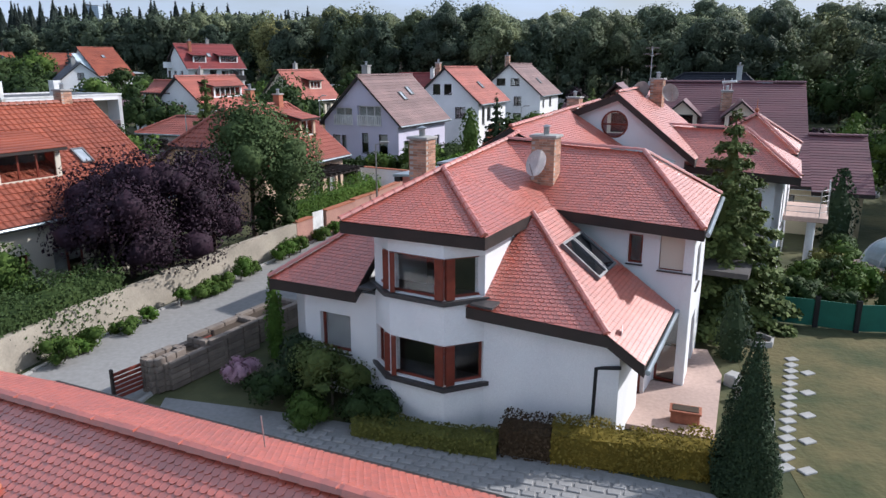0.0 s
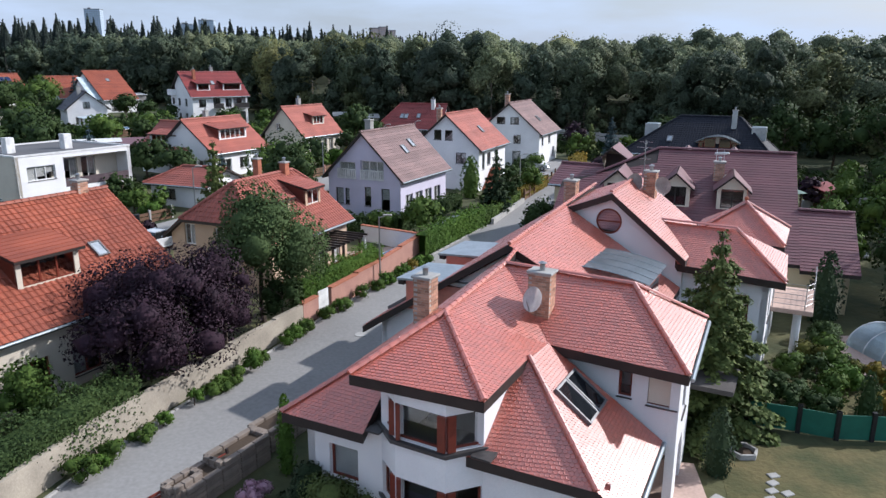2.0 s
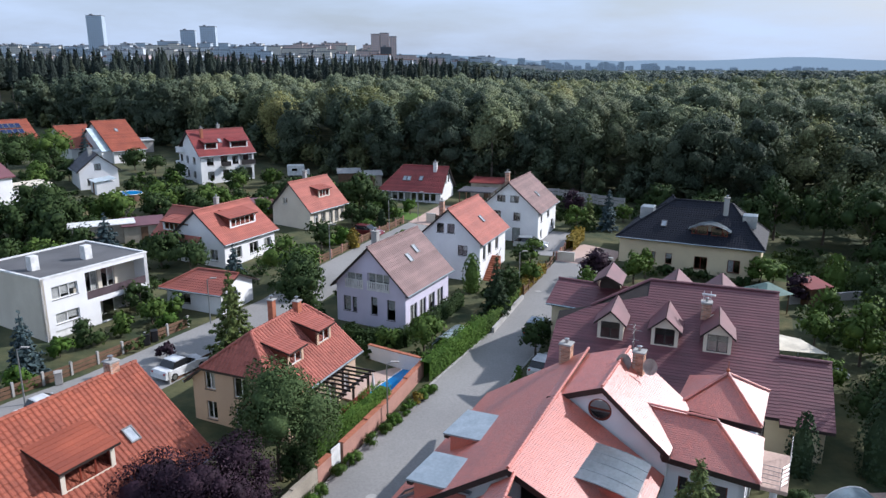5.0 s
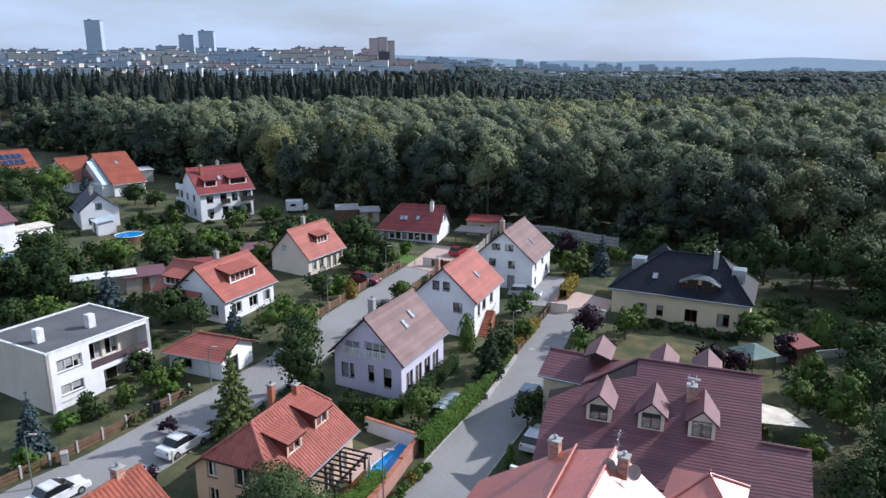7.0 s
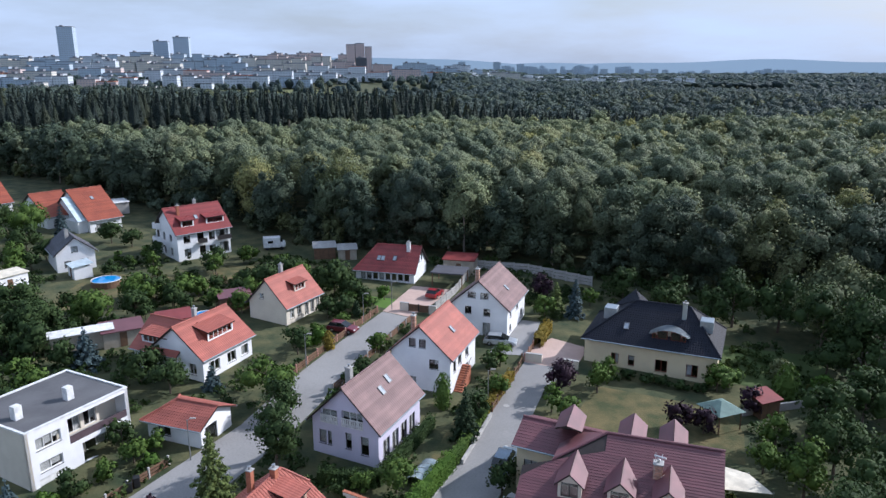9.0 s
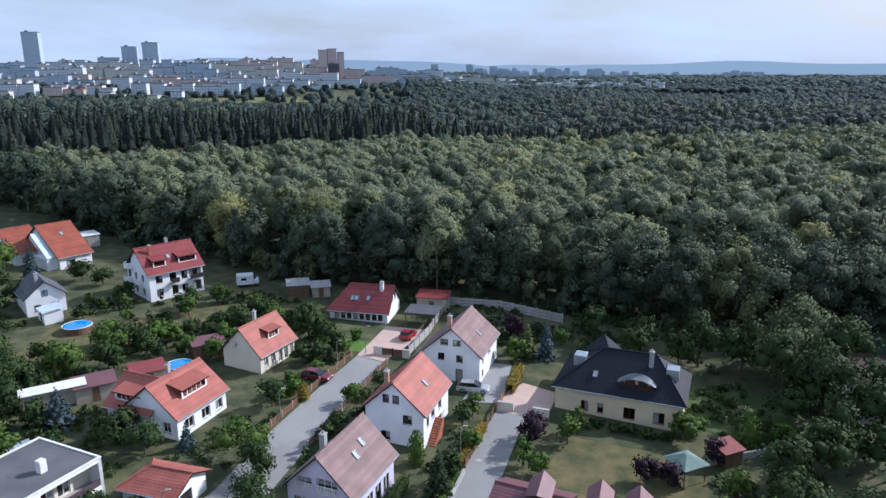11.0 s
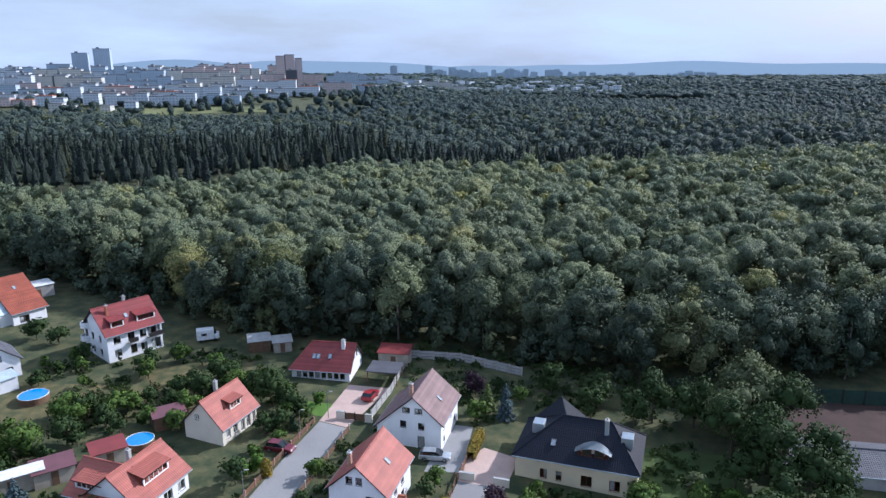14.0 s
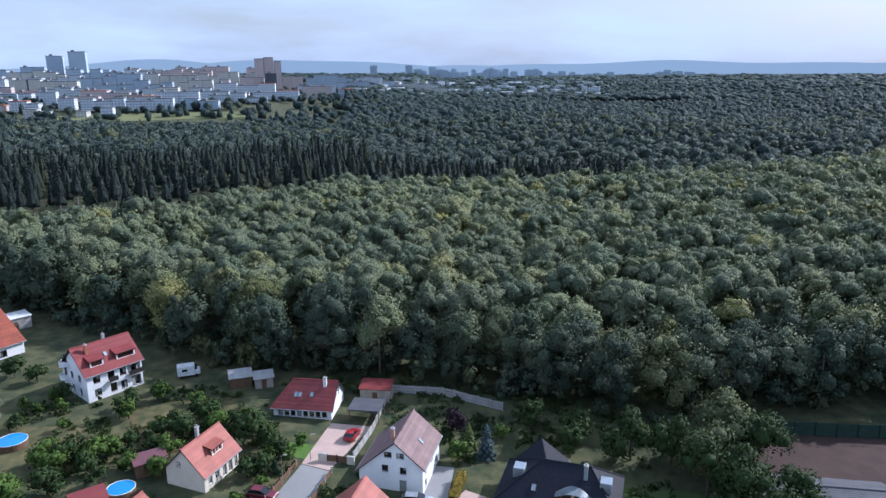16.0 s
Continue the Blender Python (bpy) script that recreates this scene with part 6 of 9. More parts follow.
def plant(kind, x, y, h, r, leaf, label, category="tree", size=None, n=None, z=None, group="", lift=0.08):
    """A tree or shrub of its own, standing on the ground: crown and trunk."""
    random.seed(1000 + NUM["n"])
    NUM["n"] += 1
    z = ground_z(x, y) if z is None else z
    name = {"leafy": "tree", "conifer": "conifer", "column": "cypress", "spire": "cypress", "bush": "shrub"}[kind]
    th = tagged(empty(name, pose(x, y, z, 0, 0, random.uniform(0, 360))), label, category, group)
    dist = max(12.0, math.hypot(x, y))
    size = size or max(0.10, min(0.42, dist * 0.0047))
    area = 4 * math.pi * r * max(r, h * 0.4)
    n = n or int(min(14000, max(160, 1.9 * area / size ** 2 * 0.8)))
    facing = []
    if kind == "leafy":
        keep = []
        q = crown_quads((0, 0, 0), h, r, n, size, lift=lift, lobes=16, keep=keep, jit=0.5, facing=facing)
        hull = lumps("inner_leaves", [(*p, k * 0.58, k * 0.58) for p, k in zip(*keep)], leaf, "", small=True, parent=th)
        part("trunk", trunk_mesh((0, 0, 0), h * 0.55, 0.05 + h * 0.017, 4, r * 0.55), M_BARK, th)
    elif kind == "conifer":
        q = conifer_quads((0, 0, 0), h, r, int(n * 2.6) if n < 9000 else n, size * 1.15)
        part("inner_needles", rod(bmesh.new(), (0, 0, h * 0.07), (0, 0, h * 0.93), r * 0.26, 9, 0.03), leaf, th)
        part("trunk", rod(bmesh.new(), (0, 0, -0.1), (0, 0, h * 0.96), 0.04 + h * 0.014, 7, 0.02), M_BARK, th)
    elif kind == "spire":
        q = column_quads((0, 0, 0), h, r, n, size, True)
        part("inner_leaves", rod(bmesh.new(), (0, 0, 0.05), (0, 0, h * 0.93), r * 0.85, 11, 0.03), leaf, th)
        part("trunk", rod(bmesh.new(), (0, 0, -0.1), (0, 0, h * 0.8), 0.06, 6, 0.02), M_BARK, th)
    elif kind == "column":
        q = column_quads((0, 0, 0), h, r, n, size)
        inner = rod(bmesh.new(), (0, 0, 0.05), (0, 0, h * 0.45), r * 0.6, 9, r * 0.72)
        part("inner_leaves", rod(inner, (0, 0, h * 0.45), (0, 0, h * 0.9), r * 0.72, 9, 0.05), leaf, th)
        part("trunk", rod(bmesh.new(), (0, 0, -0.1), (0, 0, h * 0.8), 0.06, 6, 0.02), M_BARK, th)
    else:
        keep = []
        q = crown_quads((0, 0, 0), h, r, n, size, lift=-0.1, lobes=10, keep=keep, jit=0.5, facing=facing)
        hull = lumps("inner_leaves", [(*p, k * 0.7, k * 0.7) for p, k in zip(*keep)], leaf, "", small=True, parent=th)
        part("trunk", rod(bmesh.new(), (0, 0, -0.1), (0, 0, h * 0.5), 0.04, 5, 0.02), M_BARK, th)
    part("crown", quads_mesh("crown", q, leaf, facing[0] if facing else None), leaf, th)
    return th


def hedge(line, w, h, leaf, label, size=0.16, z0=0.0, dens=1.0, name="hedge"):
    """A clipped but uneven hedge along a line."""
    V = []
    for (x0, y0), (x1, y1) in zip(line, line[1:]):
        ln = math.hypot(x1 - x0, y1 - y0)
        n = int(ln * (w + 2 * h) / size ** 2 * 1.5 * dens)
        t = RNG.random(n)
        f = RNG.random(n) * (w + 2 * h)
        side = np.where(f < h, -1.0, np.where(f < 2 * h, 1.0, 0.0))
        u = np.where(side == 0, (f - 2 * h) - w / 2, side * w / 2 * RNG.uniform(0.85, 1.1, n))
        v = np.where(side == 0, h * RNG.uniform(0.92, 1.08, n), f % h if h > 0 else 0)
        dx, dy = (x1 - x0) / ln, (y1 - y0) / ln
        bump = 0.10 * h * np.sin(t * ln * 2.1) + 0.06 * h * np.sin(t * ln * 5.3 + 1)
        px, py = x0 + dx * t * ln + dy * u, y0 + dy * t * ln - dx * u
        # the ground under each clump, by the nearest point on the line
        gz = np.array([ground_z(x0 + dx * k * ln, y0 + dy * k * ln) for k in np.linspace(0, 1, 40)])
        pz = np.interp(t, np.linspace(0, 1, 40), gz)
        c = np.stack([px, py, pz + z0 + v + np.where(side == 0, bump, bump * v / max(h, 0.1))], 1)
        nr = np.stack([dy * side, -dx * side, np.where(side == 0, 1.0, 0.35)], 1)
        V.append(leaf_quads(c, nr, size * RNG.uniform(0.7, 1.5, n), 0.5))
    V = np.concatenate(V)
    x, y = line[0]
    o = np.array([x, y, ground_z(x, y)])
    th = tagged(part(name, quads_mesh(name, V - o, leaf), leaf), label, "hedge")
    th.location = o
    inner = bmesh.new()
    for (x0, y0), (x1, y1) in zip(line, line[1:]):
        ln = math.hypot(x1 - x0, y1 - y0)
        px, py = -(y1 - y0) / ln * w * 0.38, (x1 - x0) / ln * w * 0.38
        n = max(1, int(ln / 1.5))
        prev = None
        for k in range(n + 1):
            cx, cy = x0 + (x1 - x0) * k / n, y0 + (y1 - y0) * k / n
            g = ground_z(cx, cy) + z0
            cur = [inner.verts.new(Vector(p) - Vector(o)) for p in ((cx - px, cy - py, g), (cx - px, cy - py, g + h * 0.84), (cx + px, cy + py, g + h * 0.84), (cx + px, cy + py, g))]
            for i in range(3 if prev else 0):
                inner.faces.new((prev[i], prev[i + 1], cur[i + 1], cur[i]))
            prev = cur
    part("inner_leaves", inner, leaf, th)
    return th


# ---- the woods ----
EDGE_X = [-320, -160, -112, -67, -41, -17, 11, 29, 42, 54, 62, 110, 400]
EDGE_Y = [300, 236, 214, 172, 152, 135, 130, 122, 114, 106, 109, 108, 95]


def in_woods(x, y):
    if y > 655 and x < 0.03 * y - 10 and y < 1900:
        return False
    return y > np.interp(x, EDGE_X, EDGE_Y)


def scatter(x0, x1, y0, y1, step):
    out = []
    for j in range(int((y1 - y0) / step)):
        for i in range(int((x1 - x0) / step)):
            x = x0 + (i + 0.5 * (j % 2) + RNG.uniform(-0.36, 0.36)) * step
            y = y0 + (j + RNG.uniform(-0.36, 0.36)) * step
            if -0.67 * y - 25 < x < 0.86 * y + 25 and in_woods(x, y):
                out.append((x, y))
    return out


def conifer_belt(x, y):
    f = belt_front(x)
    return -230 < x < 150 and f < y < f + (110 if x < 20 else 45)


def belt_front(x):
    return float(np.interp(x, (-230, -107, -58, -38, 25, 80, 150), (232, 240, 250, 272, 305, 316, 318)))


def ico(sub):
    b = bmesh.new()
    bmesh.ops.create_icosphere(b, subdivisions=sub, radius=1.0)
    out = np.array([v.co[:] for v in b.verts]), np.array([[v.index for v in f.verts] for f in b.faces])
    b.free()
    return out


ICO_1, ICO_2 = ico(1), ico(2)


def lumps(name, spots, leaf, label, small=False, parent=None, tints=None):
    """Distant tree tops: rough crowns, each with its own broken outline."""
    V, F = [], []
    ICO_V, ICO_F = ICO_1 if small else ICO_2
    for k, (x, y, z, rx, rz) in enumerate(spots):
        j = RNG.uniform(0.72, 1.18, (len(ICO_V), 1)) if tints is None else RNG.uniform(0.58, 1.28, (len(ICO_V), 1))
        V.append(ICO_V * j * np.array([rx, rx, rz]) + np.array([x, y, z]))
        F.append(ICO_F + k * len(ICO_V))
    V, F = np.concatenate(V), np.concatenate(F)
    n = len(F)
    me = bpy.data.meshes.new(name)
    me.vertices.add(len(V))
    me.vertices.foreach_set("co", V.astype(np.float32).ravel())
    me.loops.add(n * 3)
    me.loops.foreach_set("vertex_index", F.astype(np.int32).ravel())
    me.polygons.add(n)
    me.polygons.foreach_set("loop_start", np.arange(0, n * 3, 3, dtype=np.int32))
    me.update(calc_edges=True)
    if tints is not None:
        me.polygons.foreach_set("use_smooth", np.ones(n, dtype=bool))
        me.attributes.new("tree_tint", "FLOAT", "POINT").data.foreach_set("value", np.repeat(np.asarray(tints, dtype=np.float32), len(ICO_V)))
    me.materials.append(leaf)
    if parent:
        return part(name, me, leaf, parent)
    return tagged(part(name, me, leaf), label, "woodland", kind="stuff")


def far_woods():
    sp = []
    for x, y in scatter(-420, 620, 296, 660, 8.0):
        if conifer_belt(x, y):
            continue
        h = RNG.uniform(11, 16) + 3 * math.sin(x * 0.013 + y * 0.009)
        sp.append((x, y, ground_z(x, y) + h - 3.5, RNG.uniform(3.2, 5.8), RNG.uniform(2.8, 5.2)))
    each = RNG.random(len(sp))
    # the same haze is in the colour of the inner crowns
    lumps("far_woodland", [(*p[:3], p[3] * 0.92, p[4] * 0.92) for p in sp], leaf_mat("hazed_far_inner_leaves", (0.084, 0.109, 0.089), (0.056, 0.076, 0.067), island=0.05, trans=0, warm=0.2, each_tree=True, relief=1.1), "distant broad-leaved woodland tree tops", small=True, tints=each)
    V, N, T = [], [], []
    for (x, y, z, rx, rz), tone in zip(sp, each):
        k = 34 if y < 430 else 20
        c, r = np.array([x, y, z]), np.array([rx, rx, rz])
        bump = sphere_dirs(6, -0.1)
        d = sphere_dirs(k, -0.3)
        swell = 0.80 + 0.30 * np.clip((d @ bump.T).max(1) - 0.55, 0, 1) / 0.45
        V.append(leaf_quads(d * r * swell[:, None] * RNG.uniform(0.92, 1.08, (k, 1)) + c, d, RNG.uniform(0.9, 1.7, k) * (1 if y < 430 else 1.25), 0.4))
        nn = d + 0.9 * (d - bump[(d @ bump.T).argmax(1)]) + RNG.normal(0, 0.2, (k, 3))
        N.append(nn / np.linalg.norm(nn, axis=1, keepdims=True))
        T.append(np.full(k, tone))
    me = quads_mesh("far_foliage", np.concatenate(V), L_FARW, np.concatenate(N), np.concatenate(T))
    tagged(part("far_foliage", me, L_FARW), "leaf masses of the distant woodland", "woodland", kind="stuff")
    sp = []
    for x, y in scatter(-700, 1000, 660, 1020, 10.0):
        sp.append((x, y, ground_z(x, y) + RNG.uniform(6, 10) + 4 * math.sin(x * 0.01), RNG.uniform(3.5, 6.5), RNG.uniform(3, 6)))
    for x, y in scatter(-1000, 1500, 1020, 1900, 17.0):
        sp.append((x, y, ground_z(x, y) + RNG.uniform(3, 9) + 4 * math.sin(x * 0.004 + y * 0.006), RNG.uniform(6, 11), RNG.uniform(3, 6)))
    for x, y in scatter(-900, 2600, 1900, 3400, 38.0):
        sp.append((x, y, ground_z(x, y) + RNG.uniform(0, 8), RNG.uniform(12, 24), RNG.uniform(4, 8)))
    for k in range(1500):                         # trees between the blocks of the town
        y = RNG.uniform(770, 1700)
        x = y * RNG.uniform(-0.70, 0.03)
        sp.append((x, y, ground_z(x, y) + 3, RNG.uniform(2.5, 6.5), RNG.uniform(3, 7)))
    for k in range(420):                          # scrub below the town
        y = RNG.uniform(655, 790)
        x = y * RNG.uniform(-0.70, 0.0)
        if not (-300 < x < -85 and y > 725):
            sp.append((x, y, ground_z(x, y) + 2, RNG.uniform(3, 7), RNG.uniform(3, 6)))
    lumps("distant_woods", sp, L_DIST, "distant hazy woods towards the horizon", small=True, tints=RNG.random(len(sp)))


def bands():
    leaf, pine, dark = ([], [], []), ([], [], []), ([], [], [])
    trunks, hull, dim = [], [], []
    cone_v, cone_f, cone_t = [], [], []

    def grow(to, q, facing):
        tone = RNG.random()
        to[0].append(q), to[1].append(facing), to[2].append(np.full(len(q), tone))
        return tone
    for x, y in scatter(-330, 330, 95, 300, 7.6):
        z = ground_z(x, y)
        edge = y - np.interp(x, EDGE_X, EDGE_Y)
        if conifer_belt(x, y) or 0 < belt_front(x) - y < 5 and x < 0:
            continue
        near = edge < 16
        h = RNG.uniform(14.2, 17.8) + 1.4 + 0.028 * max(0, x - 40)
        r = RNG.uniform(4.4, 7.2)
        size = 0.0029 * math.hypot(x, y)
        n = int(np.clip(6.8 * r * r / size ** 2 * (1.9 if near else 0.85), 80, 2600))
        keep, facing = [], []
        q = crown_quads((x, y, z), h, r, n, size, lobes=24, lift=0.02 if near else 0.36, keep=keep, jit=0.5, lobe=0.84, facing=facing)
        # most front trees take the leaf colour that holds the edge's shade
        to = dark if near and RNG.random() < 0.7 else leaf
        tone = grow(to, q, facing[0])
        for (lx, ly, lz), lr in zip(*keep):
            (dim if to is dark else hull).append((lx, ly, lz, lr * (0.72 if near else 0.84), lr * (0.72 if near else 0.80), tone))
        if near and RNG.random() < 0.3:
            trunks.append(((x, y, z - 0.3), (x + RNG.normal(0, 0.3), y, z + h * 0.7), 0.24))
    for x, y in scatter(-200, 140, 95, 250, 4.6):        # the leafy skirt of the woods, its shade put into the leaf colour
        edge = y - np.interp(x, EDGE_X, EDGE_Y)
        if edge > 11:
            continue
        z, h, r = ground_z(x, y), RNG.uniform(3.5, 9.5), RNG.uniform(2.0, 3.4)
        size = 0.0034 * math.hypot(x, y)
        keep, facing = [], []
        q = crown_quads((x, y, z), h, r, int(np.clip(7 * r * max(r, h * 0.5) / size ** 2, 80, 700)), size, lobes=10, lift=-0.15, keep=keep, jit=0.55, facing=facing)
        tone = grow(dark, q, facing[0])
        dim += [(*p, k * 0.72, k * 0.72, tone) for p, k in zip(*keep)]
    for x, y in scatter(-240, 160, 200, 440, 7.0):
        if not conifer_belt(x, y):
            continue
        z = ground_z(x, y)
        first = y < belt_front(x) + 16
        h = RNG.uniform(20.0, 26.0) * (1 if x < 0 else max(0.68, 1 - x / 200))
        r, k = RNG.uniform(2.0, 3.0), 110 if first else 44
        q = conifer_quads((x, y, z), h, r, k, 1.15 if first else 1.5, bare=(bare := RNG.uniform(0.55, 0.66)), droop=0.55, tip=0.85)
        nn = (q.mean(1) - np.array([x, y, z + h * 0.7])) * np.array([1, 1, 0.25]) + np.array([0, 0, 0.5])
        nn = nn + RNG.normal(0, 0.35, nn.shape)
        tone = grow(pine, q, nn / np.linalg.norm(nn, axis=1, keepdims=True))
        o = len(cone_v)
        for k, wide in ((0.0, 0.82), (0.12, 0.9), (0.4, 0.6), (0.7, 0.3)):
            for i in range(7):
                a, w = (i + 0.5 * (k > 0.1)) * 2 * math.pi / 7, r * wide * RNG.uniform(0.6, 1.1)
                cone_v.append((x + w * math.cos(a), y + w * math.sin(a), z + h * (bare + (1 - bare) * k) - 0.25 * w + RNG.normal(0, 0.25)))
        cone_v.append((x, y, z + h))
        for j in range(3):
            cone_f += [(o + j * 7 + i, o + j * 7 + (i + 1) % 7, o + j * 7 + 7 + (i + 1) % 7, o + j * 7 + 7 + i) for i in range(7)]
        cone_f += [(o + 21 + i, o + 21 + (i + 1) % 7, o + 28) for i in range(7)] + [tuple(o + 6 - i for i in range(7))]
        cone_t += [tone] * 29
        if first:
            trunks.append(((x, y, z - 0.3), (x + RNG.normal(0, 0.25), y, z + h * 0.94), RNG.uniform(0.2, 0.32)))
    # the edge's inner foliage also has its shade in the colour
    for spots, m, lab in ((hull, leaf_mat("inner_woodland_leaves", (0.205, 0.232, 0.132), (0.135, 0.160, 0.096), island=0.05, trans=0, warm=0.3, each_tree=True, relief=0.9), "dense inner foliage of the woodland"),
                          (dim, leaf_mat("shaded_inner_edge_leaves", (0.108, 0.134, 0.082), (0.056, 0.077, 0.052), island=0.1, trans=0, warm=0.2, each_tree=True, relief=0.7), "inner foliage along the edge of the woods, coloured darker for shade")):
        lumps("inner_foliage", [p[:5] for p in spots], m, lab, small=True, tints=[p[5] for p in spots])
    for name, (V, N, T), m, lab in (("woodland_edge", dark, L_EDGE, "leafy edge of the woods above the gardens, coloured darker for shade"), ("woodland", leaf, L_OAK, "broad-leaved woodland canopy behind the houses"), ("pine_belt", pine, L_PINE, "belt of tall dark pines with bare trunks")):
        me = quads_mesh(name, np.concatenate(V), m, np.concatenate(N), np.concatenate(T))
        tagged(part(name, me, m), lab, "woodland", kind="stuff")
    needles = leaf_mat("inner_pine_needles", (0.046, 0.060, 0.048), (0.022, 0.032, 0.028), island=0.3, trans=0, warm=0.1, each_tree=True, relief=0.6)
    me = meshed("inner_needles", cone_v, cone_f, needles)
    me.attributes.new("tree_tint", "FLOAT", "POINT").data.foreach_set("value", np.array(cone_t, dtype=np.float32))
    tagged(part("inner_needles", me, needles), "dark tapering crowns of the tall pines", "woodland", kind="stuff")
    verts, faces = [], []
    for a, b, r in trunks:
        s = len(verts)
        for p, k in ((a, r), (b, r * 0.5)):
            verts += [(p[0] + k, p[1], p[2]), (p[0], p[1] + k, p[2]), (p[0] - k, p[1], p[2]), (p[0], p[1] - k, p[2])]
        faces += [(s + i, s + (i + 1) % 4, s + 4 + (i + 1) % 4, s + 4 + i) for i in range(4)]
    bark = mat("grey_brown_trunks", (0.27, 0.235, 0.20), 0.95, scale=2, fine=10)
    tagged(part("tree_trunks", meshed("tree_trunks", verts, faces, bark), bark), "bare trunks along the edge of the woods", "trunks", kind="stuff")


# Blue and low contrast put the haze into these distant leaves.
L_DIST = leaf_mat("hazed_distant_leaves", (0.062, 0.088, 0.080), (0.046, 0.066, 0.062), trans=0, warm=0.1, each_tree=True, relief=1.4)
bands()
far_woods()

# ---- the town on the horizon ----


def facade_mat(name, col, col2):
    """Panel-built walls with rows of windows, seen from more than a kilometre off."""
    m = mat(name, col, 0.85, col2, scale=0.03, fine=0.4, bump=0.0)
    n, l = m.node_tree.nodes, m.node_tree.links
    b = n["Principled BSDF"]
    tc, mp, br, mx = n.new("ShaderNodeTexCoord"), n.new("ShaderNodeMapping"), n.new("ShaderNodeTexBrick"), n.new("ShaderNodeMixRGB")
    sep, com, ad = n.new("ShaderNodeSeparateXYZ"), n.new("ShaderNodeCombineXYZ"), n.new("ShaderNodeMath")
    l.new(tc.outputs["Object"], sep.inputs[0])
    l.new(sep.outputs["X"], ad.inputs[0]), l.new(sep.outputs["Y"], ad.inputs[1])
    l.new(ad.outputs[0], com.inputs["X"]), l.new(sep.outputs["Z"], com.inputs["Y"])
    l.new(com.outputs[0], br.inputs["Vector"])
    br.offset = 0.0
    br.inputs["Scale"].default_value = 1.0
    br.inputs["Brick Width"].default_value, br.inputs["Row Height"].default_value, br.inputs["Mortar Size"].default_value = 3.4, 2.9, 0.85
    br.inputs["Color1"].default_value = br.inputs["Color2"].default_value = (0.26, 0.30, 0.34, 1)
    src = b.inputs["Base Color"].links[0].from_socket
    l.new(src, br.inputs["Mortar"])
    l.new(br.outputs["Color"], b.inputs["Base Color"])
    return m


# Pastel panel colours, made duller and bluer by haze put into them.
FACADES = [facade_mat("pale_panel_wall", (0.60, 0.64, 0.68), (0.54, 0.58, 0.62)), facade_mat("salmon_panel_wall", (0.60, 0.47, 0.43), (0.54, 0.42, 0.39)),
           facade_mat("blue_grey_panel_wall", (0.42, 0.51, 0.60), (0.38, 0.46, 0.54)), facade_mat("cream_panel_wall", (0.60, 0.57, 0.50), (0.54, 0.51, 0.45))]
M_FLATR = mat("flat_roof_felt", (0.24, 0.25, 0.27), 1.0, scale=0.05, fine=0.4, spec=0.0)
M_DARKT = mat("dark_tower_cladding", (0.10, 0.11, 0.13), 0.6, scale=0.05, fine=0.4)


def block(x, y, w, dpt, h, m, yaw=0.0, lab="pale panel-built apartment block on the horizon", red=False):
    z = ground_z(x, y) - 0.5
    th = tagged(empty("apartment_block", pose(x, y, z, 0, 0, yaw)), lab, "building", "town on the horizon")
    part("wall", boxed(-w / 2, w / 2, -dpt / 2, dpt / 2, 0, h), m, th)
    part("roof", boxed(-w / 2 - 0.3, w / 2 + 0.3, -dpt / 2 - 0.3, dpt / 2 + 0.3, h, h + 0.8), M_FLATR if not red else M_CLAY, th)
    for k in range(int(w / 16)):
        part("lift_house", boxed(-w / 2 + 4 + k * 16, -w / 2 + 8 + k * 16, -3, 3, h + 0.8, h + 3.0), M_FLATR, th)


